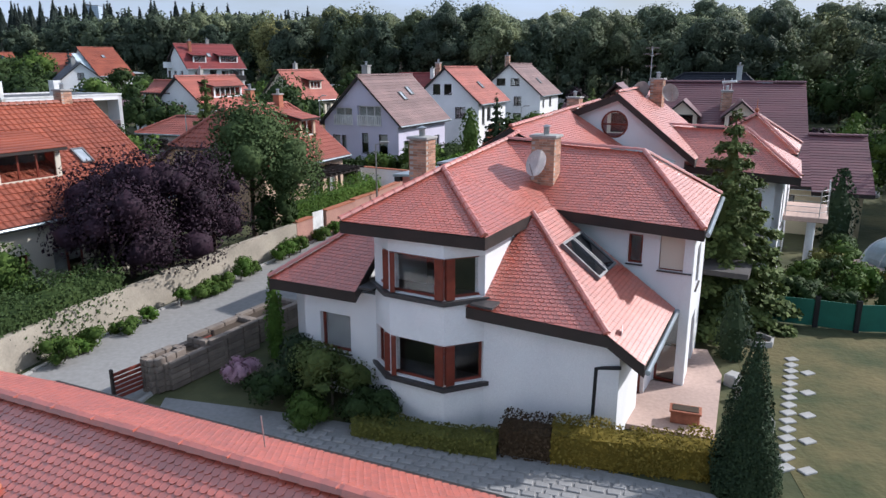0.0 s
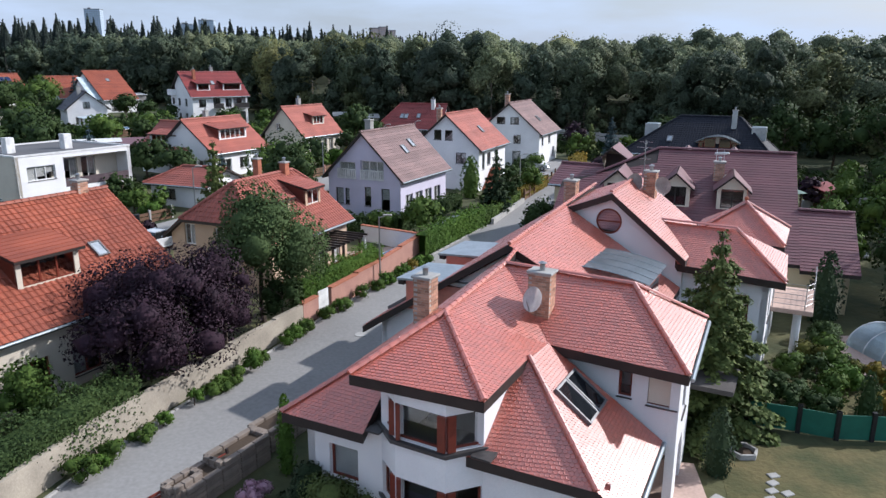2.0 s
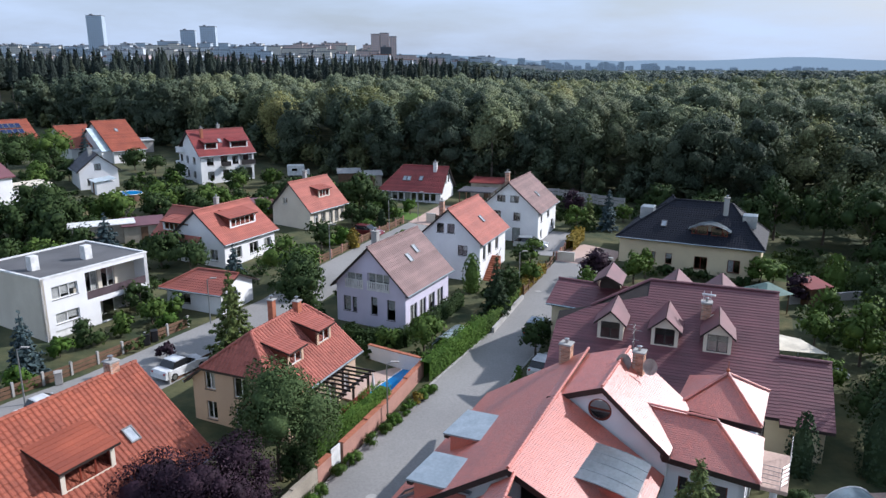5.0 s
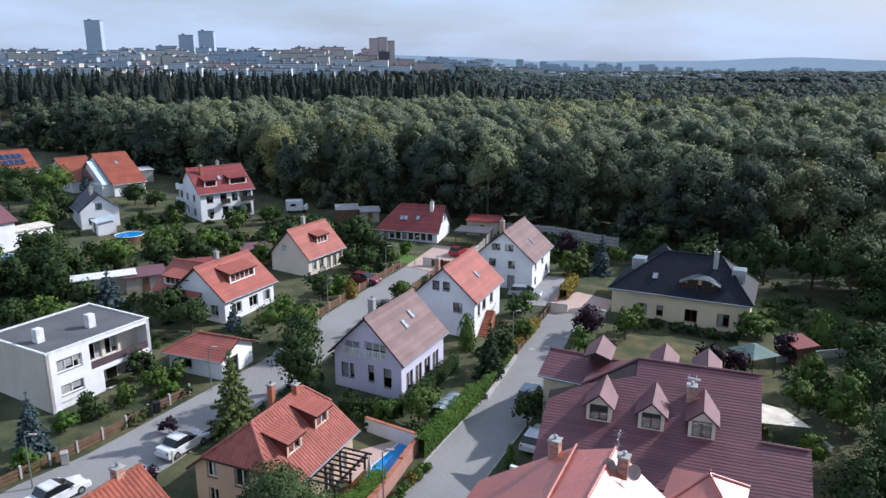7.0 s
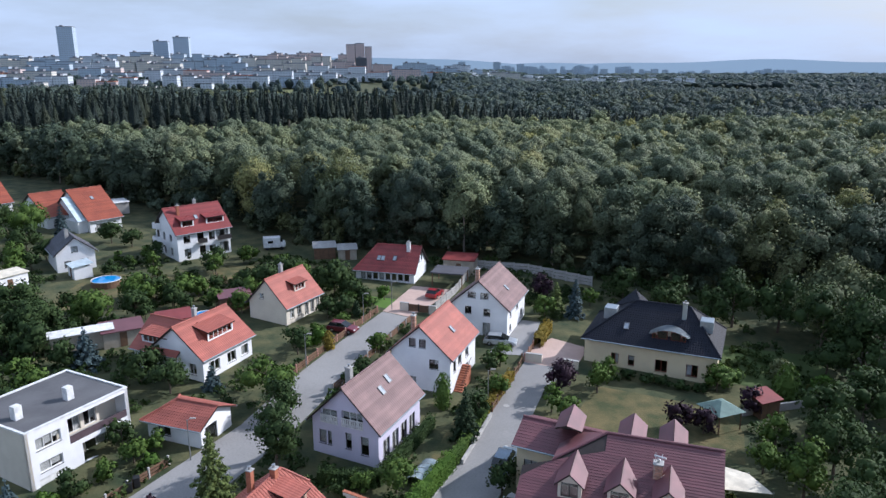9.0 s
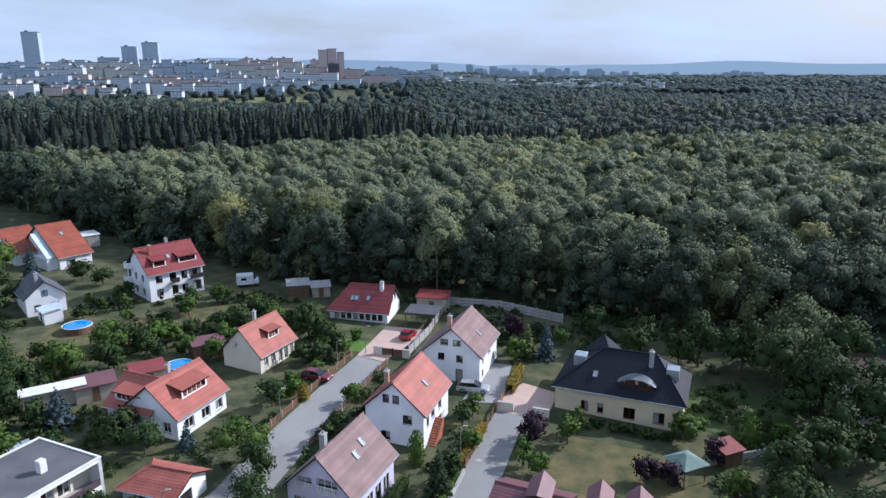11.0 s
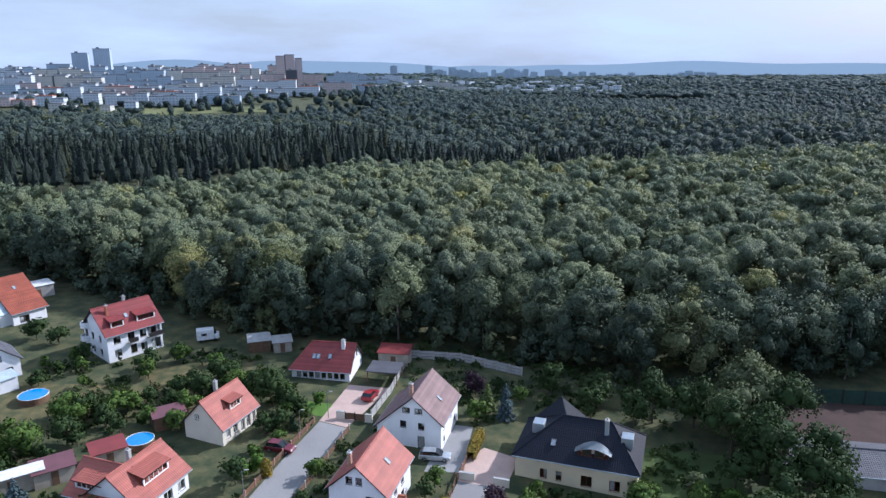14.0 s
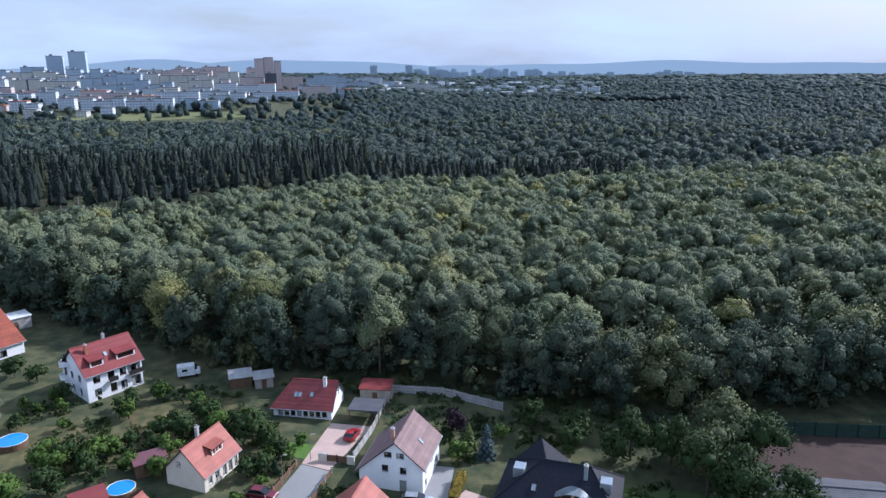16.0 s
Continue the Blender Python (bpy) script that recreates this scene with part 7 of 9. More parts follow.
def town():
    r = random.Random(5)
    for row, (y, h0, h1, w0, w1, lo, hi, gap) in enumerate(((800, 6, 10, 9, 18, -0.68, -0.30, 16), (850, 7, 12, 9, 22, -0.68, -0.16, 12), (900, 8, 13, 10, 26, -0.68, -0.09, 10), (955, 9, 14, 12, 30, -0.66, -0.05, 9),
                                                            (1010, 10, 16, 12, 34, -0.66, 0.01, 9), (1060, 18, 26, 12, 24, -0.66, -0.14, 12), (1120, 26, 32, 10, 20, -0.64, -0.10, 2), (1180, 29, 35, 10, 20, -0.62, -0.09, 2),
                                                            (1250, 33, 39, 12, 24, -0.62, -0.11, 4), (1180, 14, 22, 10, 22, -0.06, 0.06, 5), (1330, 20, 27, 10, 22, -0.10, 0.07, 6), (1420, 12, 20, 14, 34, -0.02, 0.16, 20))):
        x, run, h, c = lo * y, 0, h0, FACADES[0]
        while x < hi * y:
            w = r.uniform(w0, w1)
            if run <= 0:                          # a new terrace of blocks: its own height and colour
                run, h, dy = r.randint(1, 3) if row < 5 else r.randint(2, 5), r.uniform(h0, h1), r.uniform(-14, 14)
                if row < 5:
                    c = FACADES[r.choice((0, 0, 3, 2, 0, 1))]
                else:
                    c = FACADES[r.choice((1, 1, 3, 0)) if -0.24 * y < x < -0.08 * y else r.choice((0, 2, 2, 0, 3))]
                x += r.uniform(1, gap) + (r.uniform(8, 34) if r.random() < 0.2 else 0)
            block(x + w / 2, y + dy + r.uniform(-2, 2), w, 12, h + r.choice((0, 0, 2.8, -2.8)), c, r.uniform(-3, 3), red=row < 5 and r.random() < 0.10)
            x, run = x + w + 0.6, run - 1
    for x, y, w, h in ((-110, 1172, 13, 52), (-96, 1175, 14, 54), (-82, 1172, 10, 49), (-565, 1200, 24, 80), (-385, 1205, 24, 64), (-420, 1210, 22, 58)):
        block(x, y, w, 18, h, FACADES[1] if x > -140 else FACADES[2], 8, "tall apartment tower over the town")
    block(-88, 1105, 16, 14, 31, M_DARKT, 6, "dark clad office tower in the town")
    low, far = bmesh.new(), bmesh.new()
    for k in range(90):
        y = r.uniform(1080, 2100)
        x = y * r.uniform(0.03, 0.40)
        w, m = r.uniform(8, 26), pose(x, y, ground_z(x, y) - 0.5, 0, 0, r.uniform(-40, 40))
        h = r.uniform(9, 15)
        box(low, -w / 2, w / 2, -6, 6, 0, h, 0, m), box(low, -w / 2 - 0.3, w / 2 + 0.3, -6.3, 6.3, h + 0.01, h + 0.6, 0, m)
    for k in range(90):                           # the far side of the city, along the horizon
        y = r.uniform(3000, 3350)
        x = y * (r.gauss(0.20, 0.05) if k < 40 else r.uniform(0.1, 0.75))
        w, h = r.uniform(12, 40), r.uniform(24, 46) if k < 40 else r.uniform(14, 30)
        box(far, -w / 2, w / 2, -7, 7, 0, h, 0, pose(x, y, ground_z(x, y) - 0.5)), box(far, -2, 2, -3, 3, h + 0.01, h + 2.5, 0, pose(x, y, ground_z(x, y) - 0.5))
    tagged(part("distant_houses", low, FACADES[0]), "low pale buildings among distant trees", "building", kind="stuff")
    # the blue-grey wall colour carries the haze over these far blocks
    tagged(part("distant_towers", far, FACADES[2]), "far pale tower blocks along the horizon", "building", kind="stuff")


town()
strip("field", [(-300, 812, -292, 770), (-190, 822, -186, 772), (-95, 826, -92, 790)], mat("stubble_field", (0.17, 0.18, 0.07), 1.0, scale=0.02, fine=0.5, bump=0.2), 0.25, sub=20)


def distance():
    """Hazy hills round the horizon, far behind everything."""
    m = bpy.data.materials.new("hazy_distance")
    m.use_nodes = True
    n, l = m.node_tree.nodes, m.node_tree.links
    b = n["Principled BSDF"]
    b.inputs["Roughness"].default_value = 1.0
    # haze put into a blue-grey base colour and a steady glow
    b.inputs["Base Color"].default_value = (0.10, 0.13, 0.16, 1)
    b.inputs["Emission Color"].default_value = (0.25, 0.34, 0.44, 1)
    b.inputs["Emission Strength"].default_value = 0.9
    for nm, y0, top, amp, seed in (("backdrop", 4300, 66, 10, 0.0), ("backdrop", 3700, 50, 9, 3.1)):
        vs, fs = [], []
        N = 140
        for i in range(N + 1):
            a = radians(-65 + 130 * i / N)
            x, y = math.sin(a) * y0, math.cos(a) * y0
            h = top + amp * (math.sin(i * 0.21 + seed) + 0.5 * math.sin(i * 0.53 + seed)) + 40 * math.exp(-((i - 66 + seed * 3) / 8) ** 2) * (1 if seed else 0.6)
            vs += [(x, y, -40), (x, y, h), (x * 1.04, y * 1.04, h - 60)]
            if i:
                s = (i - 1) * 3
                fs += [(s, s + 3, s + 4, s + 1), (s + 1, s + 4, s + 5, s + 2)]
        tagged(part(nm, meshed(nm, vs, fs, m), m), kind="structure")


distance()

# ---- walls, fences, pools, vehicles and small things ----


def run_wall(name, line, h, t, material, label, cap=None, category="wall", dz=0.0):
    """A wall that follows the ground along a line, with a coping."""
    th = None
    bm, cp = bmesh.new(), bmesh.new()
    for (x0, y0), (x1, y1) in zip(line, line[1:]):
        n = max(1, int(math.hypot(x1 - x0, y1 - y0) / 3))
        for k in range(n):
            a = Vector((x0 + (x1 - x0) * k / n, y0 + (y1 - y0) * k / n, 0))
            b = Vector((x0 + (x1 - x0) * (k + 1) / n, y0 + (y1 - y0) * (k + 1) / n, 0))
            z = ground_z((a.x + b.x) / 2, (a.y + b.y) / 2) + dz
            m = Matrix.Translation(((a.x + b.x) / 2, (a.y + b.y) / 2, z)) @ Matrix.Rotation(math.atan2(b.y - a.y, b.x - a.x), 4, "Z")
            ln = (b - a).length / 2 + 0.02
            box(bm, -ln, ln, -t / 2, t / 2, -0.3, h, 0, m)
            if cap:
                box(cp, -ln, ln, -t / 2 - 0.05, t / 2 + 0.05, h + 0.002, h + 0.07, 0, m)
    th = tagged(part(name, bm, material), label, category)
    if cap:
        part("coping", cp, cap, th)
    else:
        cp.free()
    return th


def fence(line, h, board_m, post_m, label, step=2.2, gap=0.02, post_h=0.15, panel=True, boards=3, base=0.0):
    x, y = line[0]
    th = tagged(empty("fence", pose(x, y, ground_z(x, y))), label, "fence")
    o = Vector((x, y, ground_z(x, y)))
    for (x0, y0), (x1, y1) in zip(line, line[1:]):
        n = max(1, round(math.hypot(x1 - x0, y1 - y0) / step))
        for k in range(n + 1):
            px, py = x0 + (x1 - x0) * k / n, y0 + (y1 - y0) * k / n
            p = Vector((px, py, ground_z(px, py))) - o
            rot = Matrix.Translation(p) @ Matrix.Rotation(math.atan2(y1 - y0, x1 - x0), 4, "Z")
            part("post", boxed(-0.09, 0.09, -0.09, 0.09, -0.2, h + post_h, 0.01, rot), post_m, th)
            if k < n:
                ln = math.hypot(x1 - x0, y1 - y0) / n
                for b in range(boards):
                    z0 = base + (h - base) * b / boards
                    part("board", boxed(0.1, ln - 0.1, -0.02, 0.02, z0 + 0.05, base + (h - base) * (b + 1) / boards - gap, 0, rot), board_m, th)
    return th


run_wall("garden_wall", [(-15.4, 18.5), (-13.9, 23.9), (-11.9, 28.8), (-9.1, 35.4), (-8.1, 37.6)], 1.35, 0.28, M_PLASTER, "weathered plaster garden wall along the street")
run_wall("garden_wall", [(-8.1, 37.8), (-7.5, 39.2)], 1.3, 0.28, M_PINKW, "pinkish brick garden wall along the street", M_CLAY)
run_wall("garden_wall", [(-6.9, 40.4), (-4.4, 46.4), (-2.05, 52.9)], 1.35, 0.28, M_PINKW, "pinkish brick garden wall along the street", M_CLAY)
run_wall("pool_wall", [(-2.1, 53.2), (-6.7, 56.1)], 1.35, 0.25, M_WHITE, "white wall behind the swimming pool", M_CLAY)
run_wall("stone_edge", [(4.4, 62.2), (8.2, 71.6)], 0.5, 0.25, M_CONC, "low concrete edging along the street")
gt = tagged(part("garden_gate", boxed(-0.5, 0.5, -0.03, 0.03, 0.1, 1.5), M_WHITEP), "white slatted garden gate in the brick wall", "gate")
gt.matrix_basis = pose(-7.2, 39.8, ground_z(-7.2, 39.8), 0, 0, 64)
for k in range(5):
    part("slat", boxed(-0.46 + k * 0.2, -0.36 + k * 0.2, 0.032, 0.045, 0.15, 1.45), M_GREYW, gt)


def place(x, y, z, yaw):
    return pose(x, y, z, 0, 0, yaw)


# swimming pool beside the beige house
z = ground_z(-4.6, 51.2)
pm = place(-4.35, 50.9, z + 0.05, 62)
pool = tagged(empty("swimming_pool", pm), "blue swimming pool with pale rim behind the brick wall", "pool")
part("basin", boxed(-3.2, 3.2, -1.0, 1.0, -0.3, 0.08), M_WHITEP, pool)
part("water", boxed(-3.05, 3.05, -0.85, 0.85, 0.081, 0.11), M_POOL, pool)
dk_ = tagged(part("pool_deck", boxed(-3.6, 3.8, 1.02, 4.0, -0.25, 0.06), M_TERR), kind="structure")
dk_.matrix_basis = pm
par = tagged(empty("parasol", place(-5.6, 48.3, z + 0.1, 0)), "closed white parasol beside the pool", "parasol")
part("pole", rod(bmesh.new(), (0, 0, 0), (0, 0, 2.3), 0.03), M_STEEL, par)
part("canopy", rod(bmesh.new(), (0, 0, 0.9), (0, 0, 2.25), 0.2, 10, 0.03), M_WHITEP, par)
par = tagged(empty("parasol", place(2.9, 77.2, ground_z(2.9, 77.2), 0)), "closed white parasol beside a house", "parasol")
part("pole", rod(bmesh.new(), (0, 0, 0), (0, 0, 2.5), 0.03), M_STEEL, par)
part("canopy", rod(bmesh.new(), (0, 0, 0.7), (0, 0, 2.45), 0.26, 10, 0.03), M_WHITEP, par)

# pergola
pg = tagged(empty("pergola", place(-8.0, 46.6, ground_z(-8.0, 46.6), 67)), "dark wooden pergola with red screen boards", "pergola")
for x in (-2.2, 0, 2.2):
    for y in (-1.3, 0.9):
        part("post", boxed(x - 0.07, x + 0.07, y - 0.07, y + 0.07, 0, 2.4), M_FASCIA, pg)
for y in (-1.3, 0.9):
    part("beam", boxed(-2.6, 2.6, y - 0.06, y + 0.06, 2.4, 2.58), M_FASCIA, pg)
for k in range(9):
    part("rafter", boxed(-2.4 + k * 0.6, -2.32 + k * 0.6, -1.8, 1.4, 2.584, 2.72), M_FASCIA, pg)
for k in range(14):
    part("board", boxed(-2.1 + k * 0.31, -1.84 + k * 0.31, -1.42, -1.38, 0.1, 1.5), M_REDWOOD, pg)

# planters and gate by the villa's drive
for x, y, w, h in ((-8.55, 22.0, 0.9, 0.95), (-7.75, 23.5, 0.9, 1.1), (-6.75, 25.9, 1.0, 0.95), (-9.0, 21.2, 0.5, 1.15)):
    pl = tagged(empty("stone_planter", place(x, y, ground_z(x, y), 61)), "brown stone planter wall by the drive", "planter", "stone planters by the drive")
    l = 0.6 if w < 0.6 else 1.15
    for r in range(5):
        for sx, sy, ax in ((-l, 0, 1), (l, 0, 1), (0, -w / 2, 0), (0, w / 2, 0)):
            ln, n = (w / 2 if ax else l), 3
            for k in range(n):
                a, b = -ln + 2 * ln * k / n + 0.01, -ln + 2 * ln * (k + 1) / n - 0.01
                z0, z1 = h * r / 5 + 0.008, h * (r + 1) / 5 - 0.008
                g = (sx - 0.12, sx + 0.12, a, b, z0, z1) if ax else (a, b, sy - 0.12, sy + 0.12, z0, z1)
                part("stone", boxed(*g, 0.02), M_STONE, pl)
    part("soil", boxed(-l + 0.12, l - 0.12, -w / 2 + 0.12, w / 2 - 0.12, 0, h - 0.15), M_SOIL, pl)
for x, y, ln in ((-9.75, 20.35, 1.2), (-8.2, 22.8, 0.7)):
    g_ = tagged(empty("slatted_gate", place(x, y, ground_z(x, y), 58)), "red-brown slatted gate between stone posts", "gate")
    for k in range(6):
        part("slat", boxed(-ln / 2, ln / 2, -0.02, 0.02, 0.15 + k * 0.15, 0.25 + k * 0.15), M_REDWOOD, g_)
    for sx in (-1, 1):
        part("post", boxed(sx * ln / 2 - 0.04, sx * ln / 2 + 0.04, -0.05, 0.05, 0, 1.15), M_FASCIA, g_)

# terrace with its planter, stepping stones, sandpit, mesh fence
tr_pts = [(5.0, 18.6), (7.5, 17.6), (9.3, 21.8), (9.6, 24.0), (7.2, 24.6), (6.4, 22.0)]
ter = tagged(part("terrace", slab([(x, y, 0.62) for x, y in tr_pts], 0.35), M_TERR), kind="structure")
bm = bmesh.new()
box(bm, -0.4, 0.4, -0.22, 0.22, 0, 0.36, 0.03), box(bm, -0.44, 0.44, -0.26, 0.26, 0.36, 0.41, 0.01)
tp = tagged(part("planter_trough", bm, M_CLAY), "terracotta planter trough on the terrace", "planter")
tp.matrix_basis = place(7.0, 18.6, 0.622, -20)
part("soil", boxed(-0.36, 0.36, -0.18, 0.18, 0.412, 0.43), M_SOIL, tp)
for k, (x, y) in enumerate(((9.2, 18.4), (9.4, 20.3), (9.5, 21.4))):
    st = tagged(part("terrace_stone", boxed(-0.25, 0.25, -0.2, 0.2, 0, 0.45, 0.04), M_CONC), "rough edging stone beside the terrace", "stone", "terrace edging stones")
    st.matrix_basis = place(x, y, ground_z(x, y) - 0.05, 20 * k)
for k in range(15):
    t = k / 14
    for off in ((0.0,) if k % 3 else (0.0, 0.55)):
        x, y = 8.9 + 3.5 * t + off * 0.9, 16.4 + 7.0 * t - off * 0.3
        st = tagged(part("stepping_stone", boxed(-0.21, 0.21, -0.15, 0.15, 0, 0.09, 0.02), M_CONC), "pale stepping stone in the lawn", "stepping stone", "stepping stones")
        st.matrix_basis = place(x, y, ground_z(x, y) - 0.03, 20 + 7 * math.sin(k * 2.1))
sb = tagged(empty("sandpit", place(11.9, 25.0, ground_z(11.9, 25.0), 0)), "small six-sided wooden sandpit", "sandpit")
for k in range(6):
    a = k * math.pi / 3
    part("board", boxed(-0.3, 0.3, 0.42, 0.52, 0, 0.22, 0.01, Matrix.Rotation(a, 4, "Z")), M_CONC, sb)
part("sand", rod(bmesh.new(), (0, 0, 0.02), (0, 0, 0.1), 0.42, 6), M_SOIL, sb)
fence([(13.0, 27.4), (14.9, 26.7), (16.2, 26.1), (21.8, 25.7)], 1.15, M_GREENF, M_DARKM, "green mesh fence with dark posts across the lawn", step=1.6, boards=1)

# arched pool cover
def arch_cover(x, y, yaw, r, ln, label):
    th = tagged(empty("pool_cover", place(x, y, ground_z(x, y), yaw)), label, "pool cover")
    bm = bmesh.new()
    prev = None
    for k in range(13):
        a = math.pi * k / 12
        cur = [bm.verts.new((sx, math.cos(a) * r, math.sin(a) * r * 0.75)) for sx in (-ln / 2, ln / 2)]
        if prev:
            bm.faces.new((prev[0], prev[1], cur[1], cur[0]))
        prev = cur
    bmesh.ops.solidify(bm, geom=bm.faces[:], thickness=0.03)
    part("vault", bm, M_POLY, th)
    for j in range(5):
        bm = bmesh.new()
        sx = -ln / 2 + ln * j / 4
        for k in range(12):
            a, b = math.pi * k / 12, math.pi * (k + 1) / 12
            rod(bm, (sx, math.cos(a) * r * 1.02, math.sin(a) * r * 0.77), (sx, math.cos(b) * r * 1.02, math.sin(b) * r * 0.77), 0.035, 5)
        part("rib", bm, M_WHITEP, th)


arch_cover(24.4, 34.2, 100, 1.7, 5.0, "milky arched pool cover on the paved yard")
arch_cover(0.6, 60.2, 62, 1.2, 3.6, "arched bluish pool cover behind the hedge")
arch_cover(-45.5, 76.0, 40, 1.8, 7.0, "milky arched pool cover among the gardens")


def round_pool(x, y, r, label):
    th = tagged(empty("round_pool", place(x, y, ground_z(x, y), 0)), label, "pool")
    part("wall", rod(bmesh.new(), (0, 0, -0.1), (0, 0, 1.05), r, 28), M_WOOD, th)
    part("water", rod(bmesh.new(), (0, 0, 1.051), (0, 0, 1.07), r * 0.95, 28), M_POOL, th)
    bm = bmesh.new()
    for k in range(28):
        a, b = 2 * math.pi * k / 28, 2 * math.pi * (k + 1) / 28
        rod(bm, (math.cos(a) * r, math.sin(a) * r, 1.07), (math.cos(b) * r, math.sin(b) * r, 1.07), 0.06, 5)
    part("rim", bm, M_WHITEP, th)


round_pool(-52.4, 114.6, 2.3, "round above-ground pool with blue water and wooden side")
round_pool(-31.4, 99.0, 2.0, "round above-ground pool with blue water behind the house")
round_pool(-66.0, 100.5, 2.6, "round above-ground pool with blue water in the far garden")


# vehicles
def car(x, y, yaw, paint, label, ln=4.4, w=1.78, h=1.48, estate=True):
    th = tagged(empty("car", place(x, y, ground_z(x, y) + 0.04, yaw)), label, "car")

    def loft(prof, half, taper):
        bm = bmesh.new()
        rows = []
        for sy in (-1, -0.86, 0.86, 1):
            rows.append([bm.verts.new((px, sy * half * (tp if abs(sy) == 1 else 1), pz - (0.06 if abs(sy) == 1 and pz > 0.5 else 0))) for px, pz, tp in prof])
        for a, b in zip(rows, rows[1:]):
            for k in range(len(prof)):
                j = (k + 1) % len(prof)
                bm.faces.new((a[k], a[j], b[j], b[k]))
        bm.faces.new(rows[0][::-1]), bm.faces.new(rows[-1])
        return bm
    f = ln / 2
    body = part("body", loft([(-f, 0.32, 1), (-f, 0.72, 1), (-f + 0.12, 0.95, 0.98), (f - 1.25, 0.95, 0.98), (f - 0.2, 0.74, 0.97), (f, 0.55, 0.95), (f, 0.3, 0.97), (0, 0.24, 1)], w / 2, 1), paint, th, smooth=False)
    back = -f + 0.15 if estate else -f + 0.75
    part("cabin", loft([(back, 0.94, 0.97), (back + 0.35, h - 0.06, 0.82), (f - 2.1, h - 0.04, 0.82), (f - 1.15, 0.94, 0.96)], w / 2 - 0.05, 1), M_CARG, th, "dark tinted windows")
    part("roof_panel", loft([(back + 0.4, h - 0.05, 0.8), (back + 0.5, h, 0.78), (f - 2.3, h, 0.78), (f - 2.12, h - 0.05, 0.8)], w / 2 - 0.1, 1), paint, th)
    for sx in (-f + 0.85, f - 0.85):
        for sy in (-1, 1):
            wh = part("tyre", rod(bmesh.new(), (sx, sy * (w / 2 - 0.2), 0.31), (sx, sy * (w / 2 + 0.01), 0.31), 0.31, 16), M_RUBBER, th)
            part("rim", rod(bmesh.new(), (sx, sy * (w / 2 + 0.012), 0.31), (sx, sy * (w / 2 + 0.03), 0.31), 0.19, 12), M_STEEL, wh)
    for sy in (-1, 1):
        part("headlight", boxed(f - 0.14, f + 0.012, sy * 0.62 - 0.16, sy * 0.62 + 0.16, 0.56, 0.68, 0.02), M_WHITEP, th)
        part("rear_light", boxed(-f - 0.012, -f + 0.08, sy * 0.7 - 0.1, sy * 0.7 + 0.1, 0.68, 0.85, 0.02), P_RED, th)
        part("mirror", boxed(f - 1.5, f - 1.36, sy * (w / 2 + 0.08) - 0.08, sy * (w / 2 + 0.08) + 0.08, 0.95, 1.08, 0.02), paint, th)
    return th


P_WHITE = mat("white_car_paint", (0.72, 0.73, 0.74), 0.25, scale=1, bump=0.0, coat=0.5)
P_SILVER = mat("silver_car_paint", (0.50, 0.53, 0.56), 0.3, scale=1, bump=0.0, metal=0.5, coat=0.5)
P_BLUEG = mat("blue_grey_car_paint", (0.20, 0.26, 0.32), 0.3, scale=1, bump=0.0, metal=0.4, coat=0.5)
P_RED = mat("red_car_paint", (0.36, 0.015, 0.02), 0.3, scale=1, bump=0.0, coat=0.5)
P_DRED = mat("dark_red_car_paint", (0.14, 0.01, 0.02), 0.3, scale=1, bump=0.0, coat=0.5)
car(-21.7, 52.6, 60, P_WHITE, "white saloon car parked at the kerb", estate=False)
car(-28.6, 45.6, 58, P_WHITE, "white car parked at the kerb", estate=False)
car(8.7, 62.2, 66, P_BLUEG, "blue-grey estate car parked on the street", ln=4.6, h=1.65)
car(11.4, 91.3, -14, P_SILVER, "silver estate car on the white house's drive", ln=4.6)
car(-10.9, 95.6, -22, P_DRED, "dark red car parked in a front garden")
car(2.6, 110.4, 66, P_RED, "red car beside the carport", ln=3.8)
car(8.3, 54.4, 64, P_WHITE, "white car under the trees beside the maroon house")
cm = tagged(empty("camper_van", place(-29.0, 137.0, ground_z(-29, 137), 12)), "white camper van parked beside the woods", "camper van")
part("body", boxed(-1.9, 1.4, -1.0, 1.0, 0.45, 2.5, 0.12), M_WHITEP, cm)
part("cab", boxed(1.4, 2.4, -0.95, 0.95, 0.45, 1.55, 0.2), M_WHITEP, cm)
part("windscreen", boxed(1.42, 1.85, -0.8, 0.8, 1.55, 2.0, 0.05), M_CARG, cm)
part("side_window", boxed(-1.0, 0.0, -1.03, -1.0, 1.4, 1.9), M_CARG, cm)
for sx in (-1.2, 1.6):
    for sy in (-1, 1):
        part("tyre", rod(bmesh.new(), (sx, sy * 0.8, 0.33), (sx, sy * 0.99, 0.33), 0.33, 14), M_RUBBER, cm)


# street lamps
def lamp(x, y, h):
    th = tagged(empty("street_lamp", place(x, y, ground_z(x, y), 0)), "grey steel street lamp", "street lamp", "street lamps")
    part("pole", rod(bmesh.new(), (0, 0, -0.2), (0, 0, h), 0.07, 8, 0.045), M_STEEL, th)
    part("arm", rod(bmesh.new(), (0, 0, h - 0.05), (0.5, 0.1, h + 0.1), 0.03, 6), M_STEEL, th)
    part("lantern", boxed(0.25, 0.85, 0.0, 0.2, h + 0.06, h + 0.16, 0.03), M_GREYW, th)


for x, y, h in ((-4.3, 45.4, 4.6), (-22.6, 63.0, 4.4), (-31.2, 46.9, 4.4), (-8.2, 99.0, 4.4), (-14.4, 84.0, 4.4), (8.0, 73.6, 4.6), (-4.2, 104.4, 4.4)):
    lamp(x, y, h)

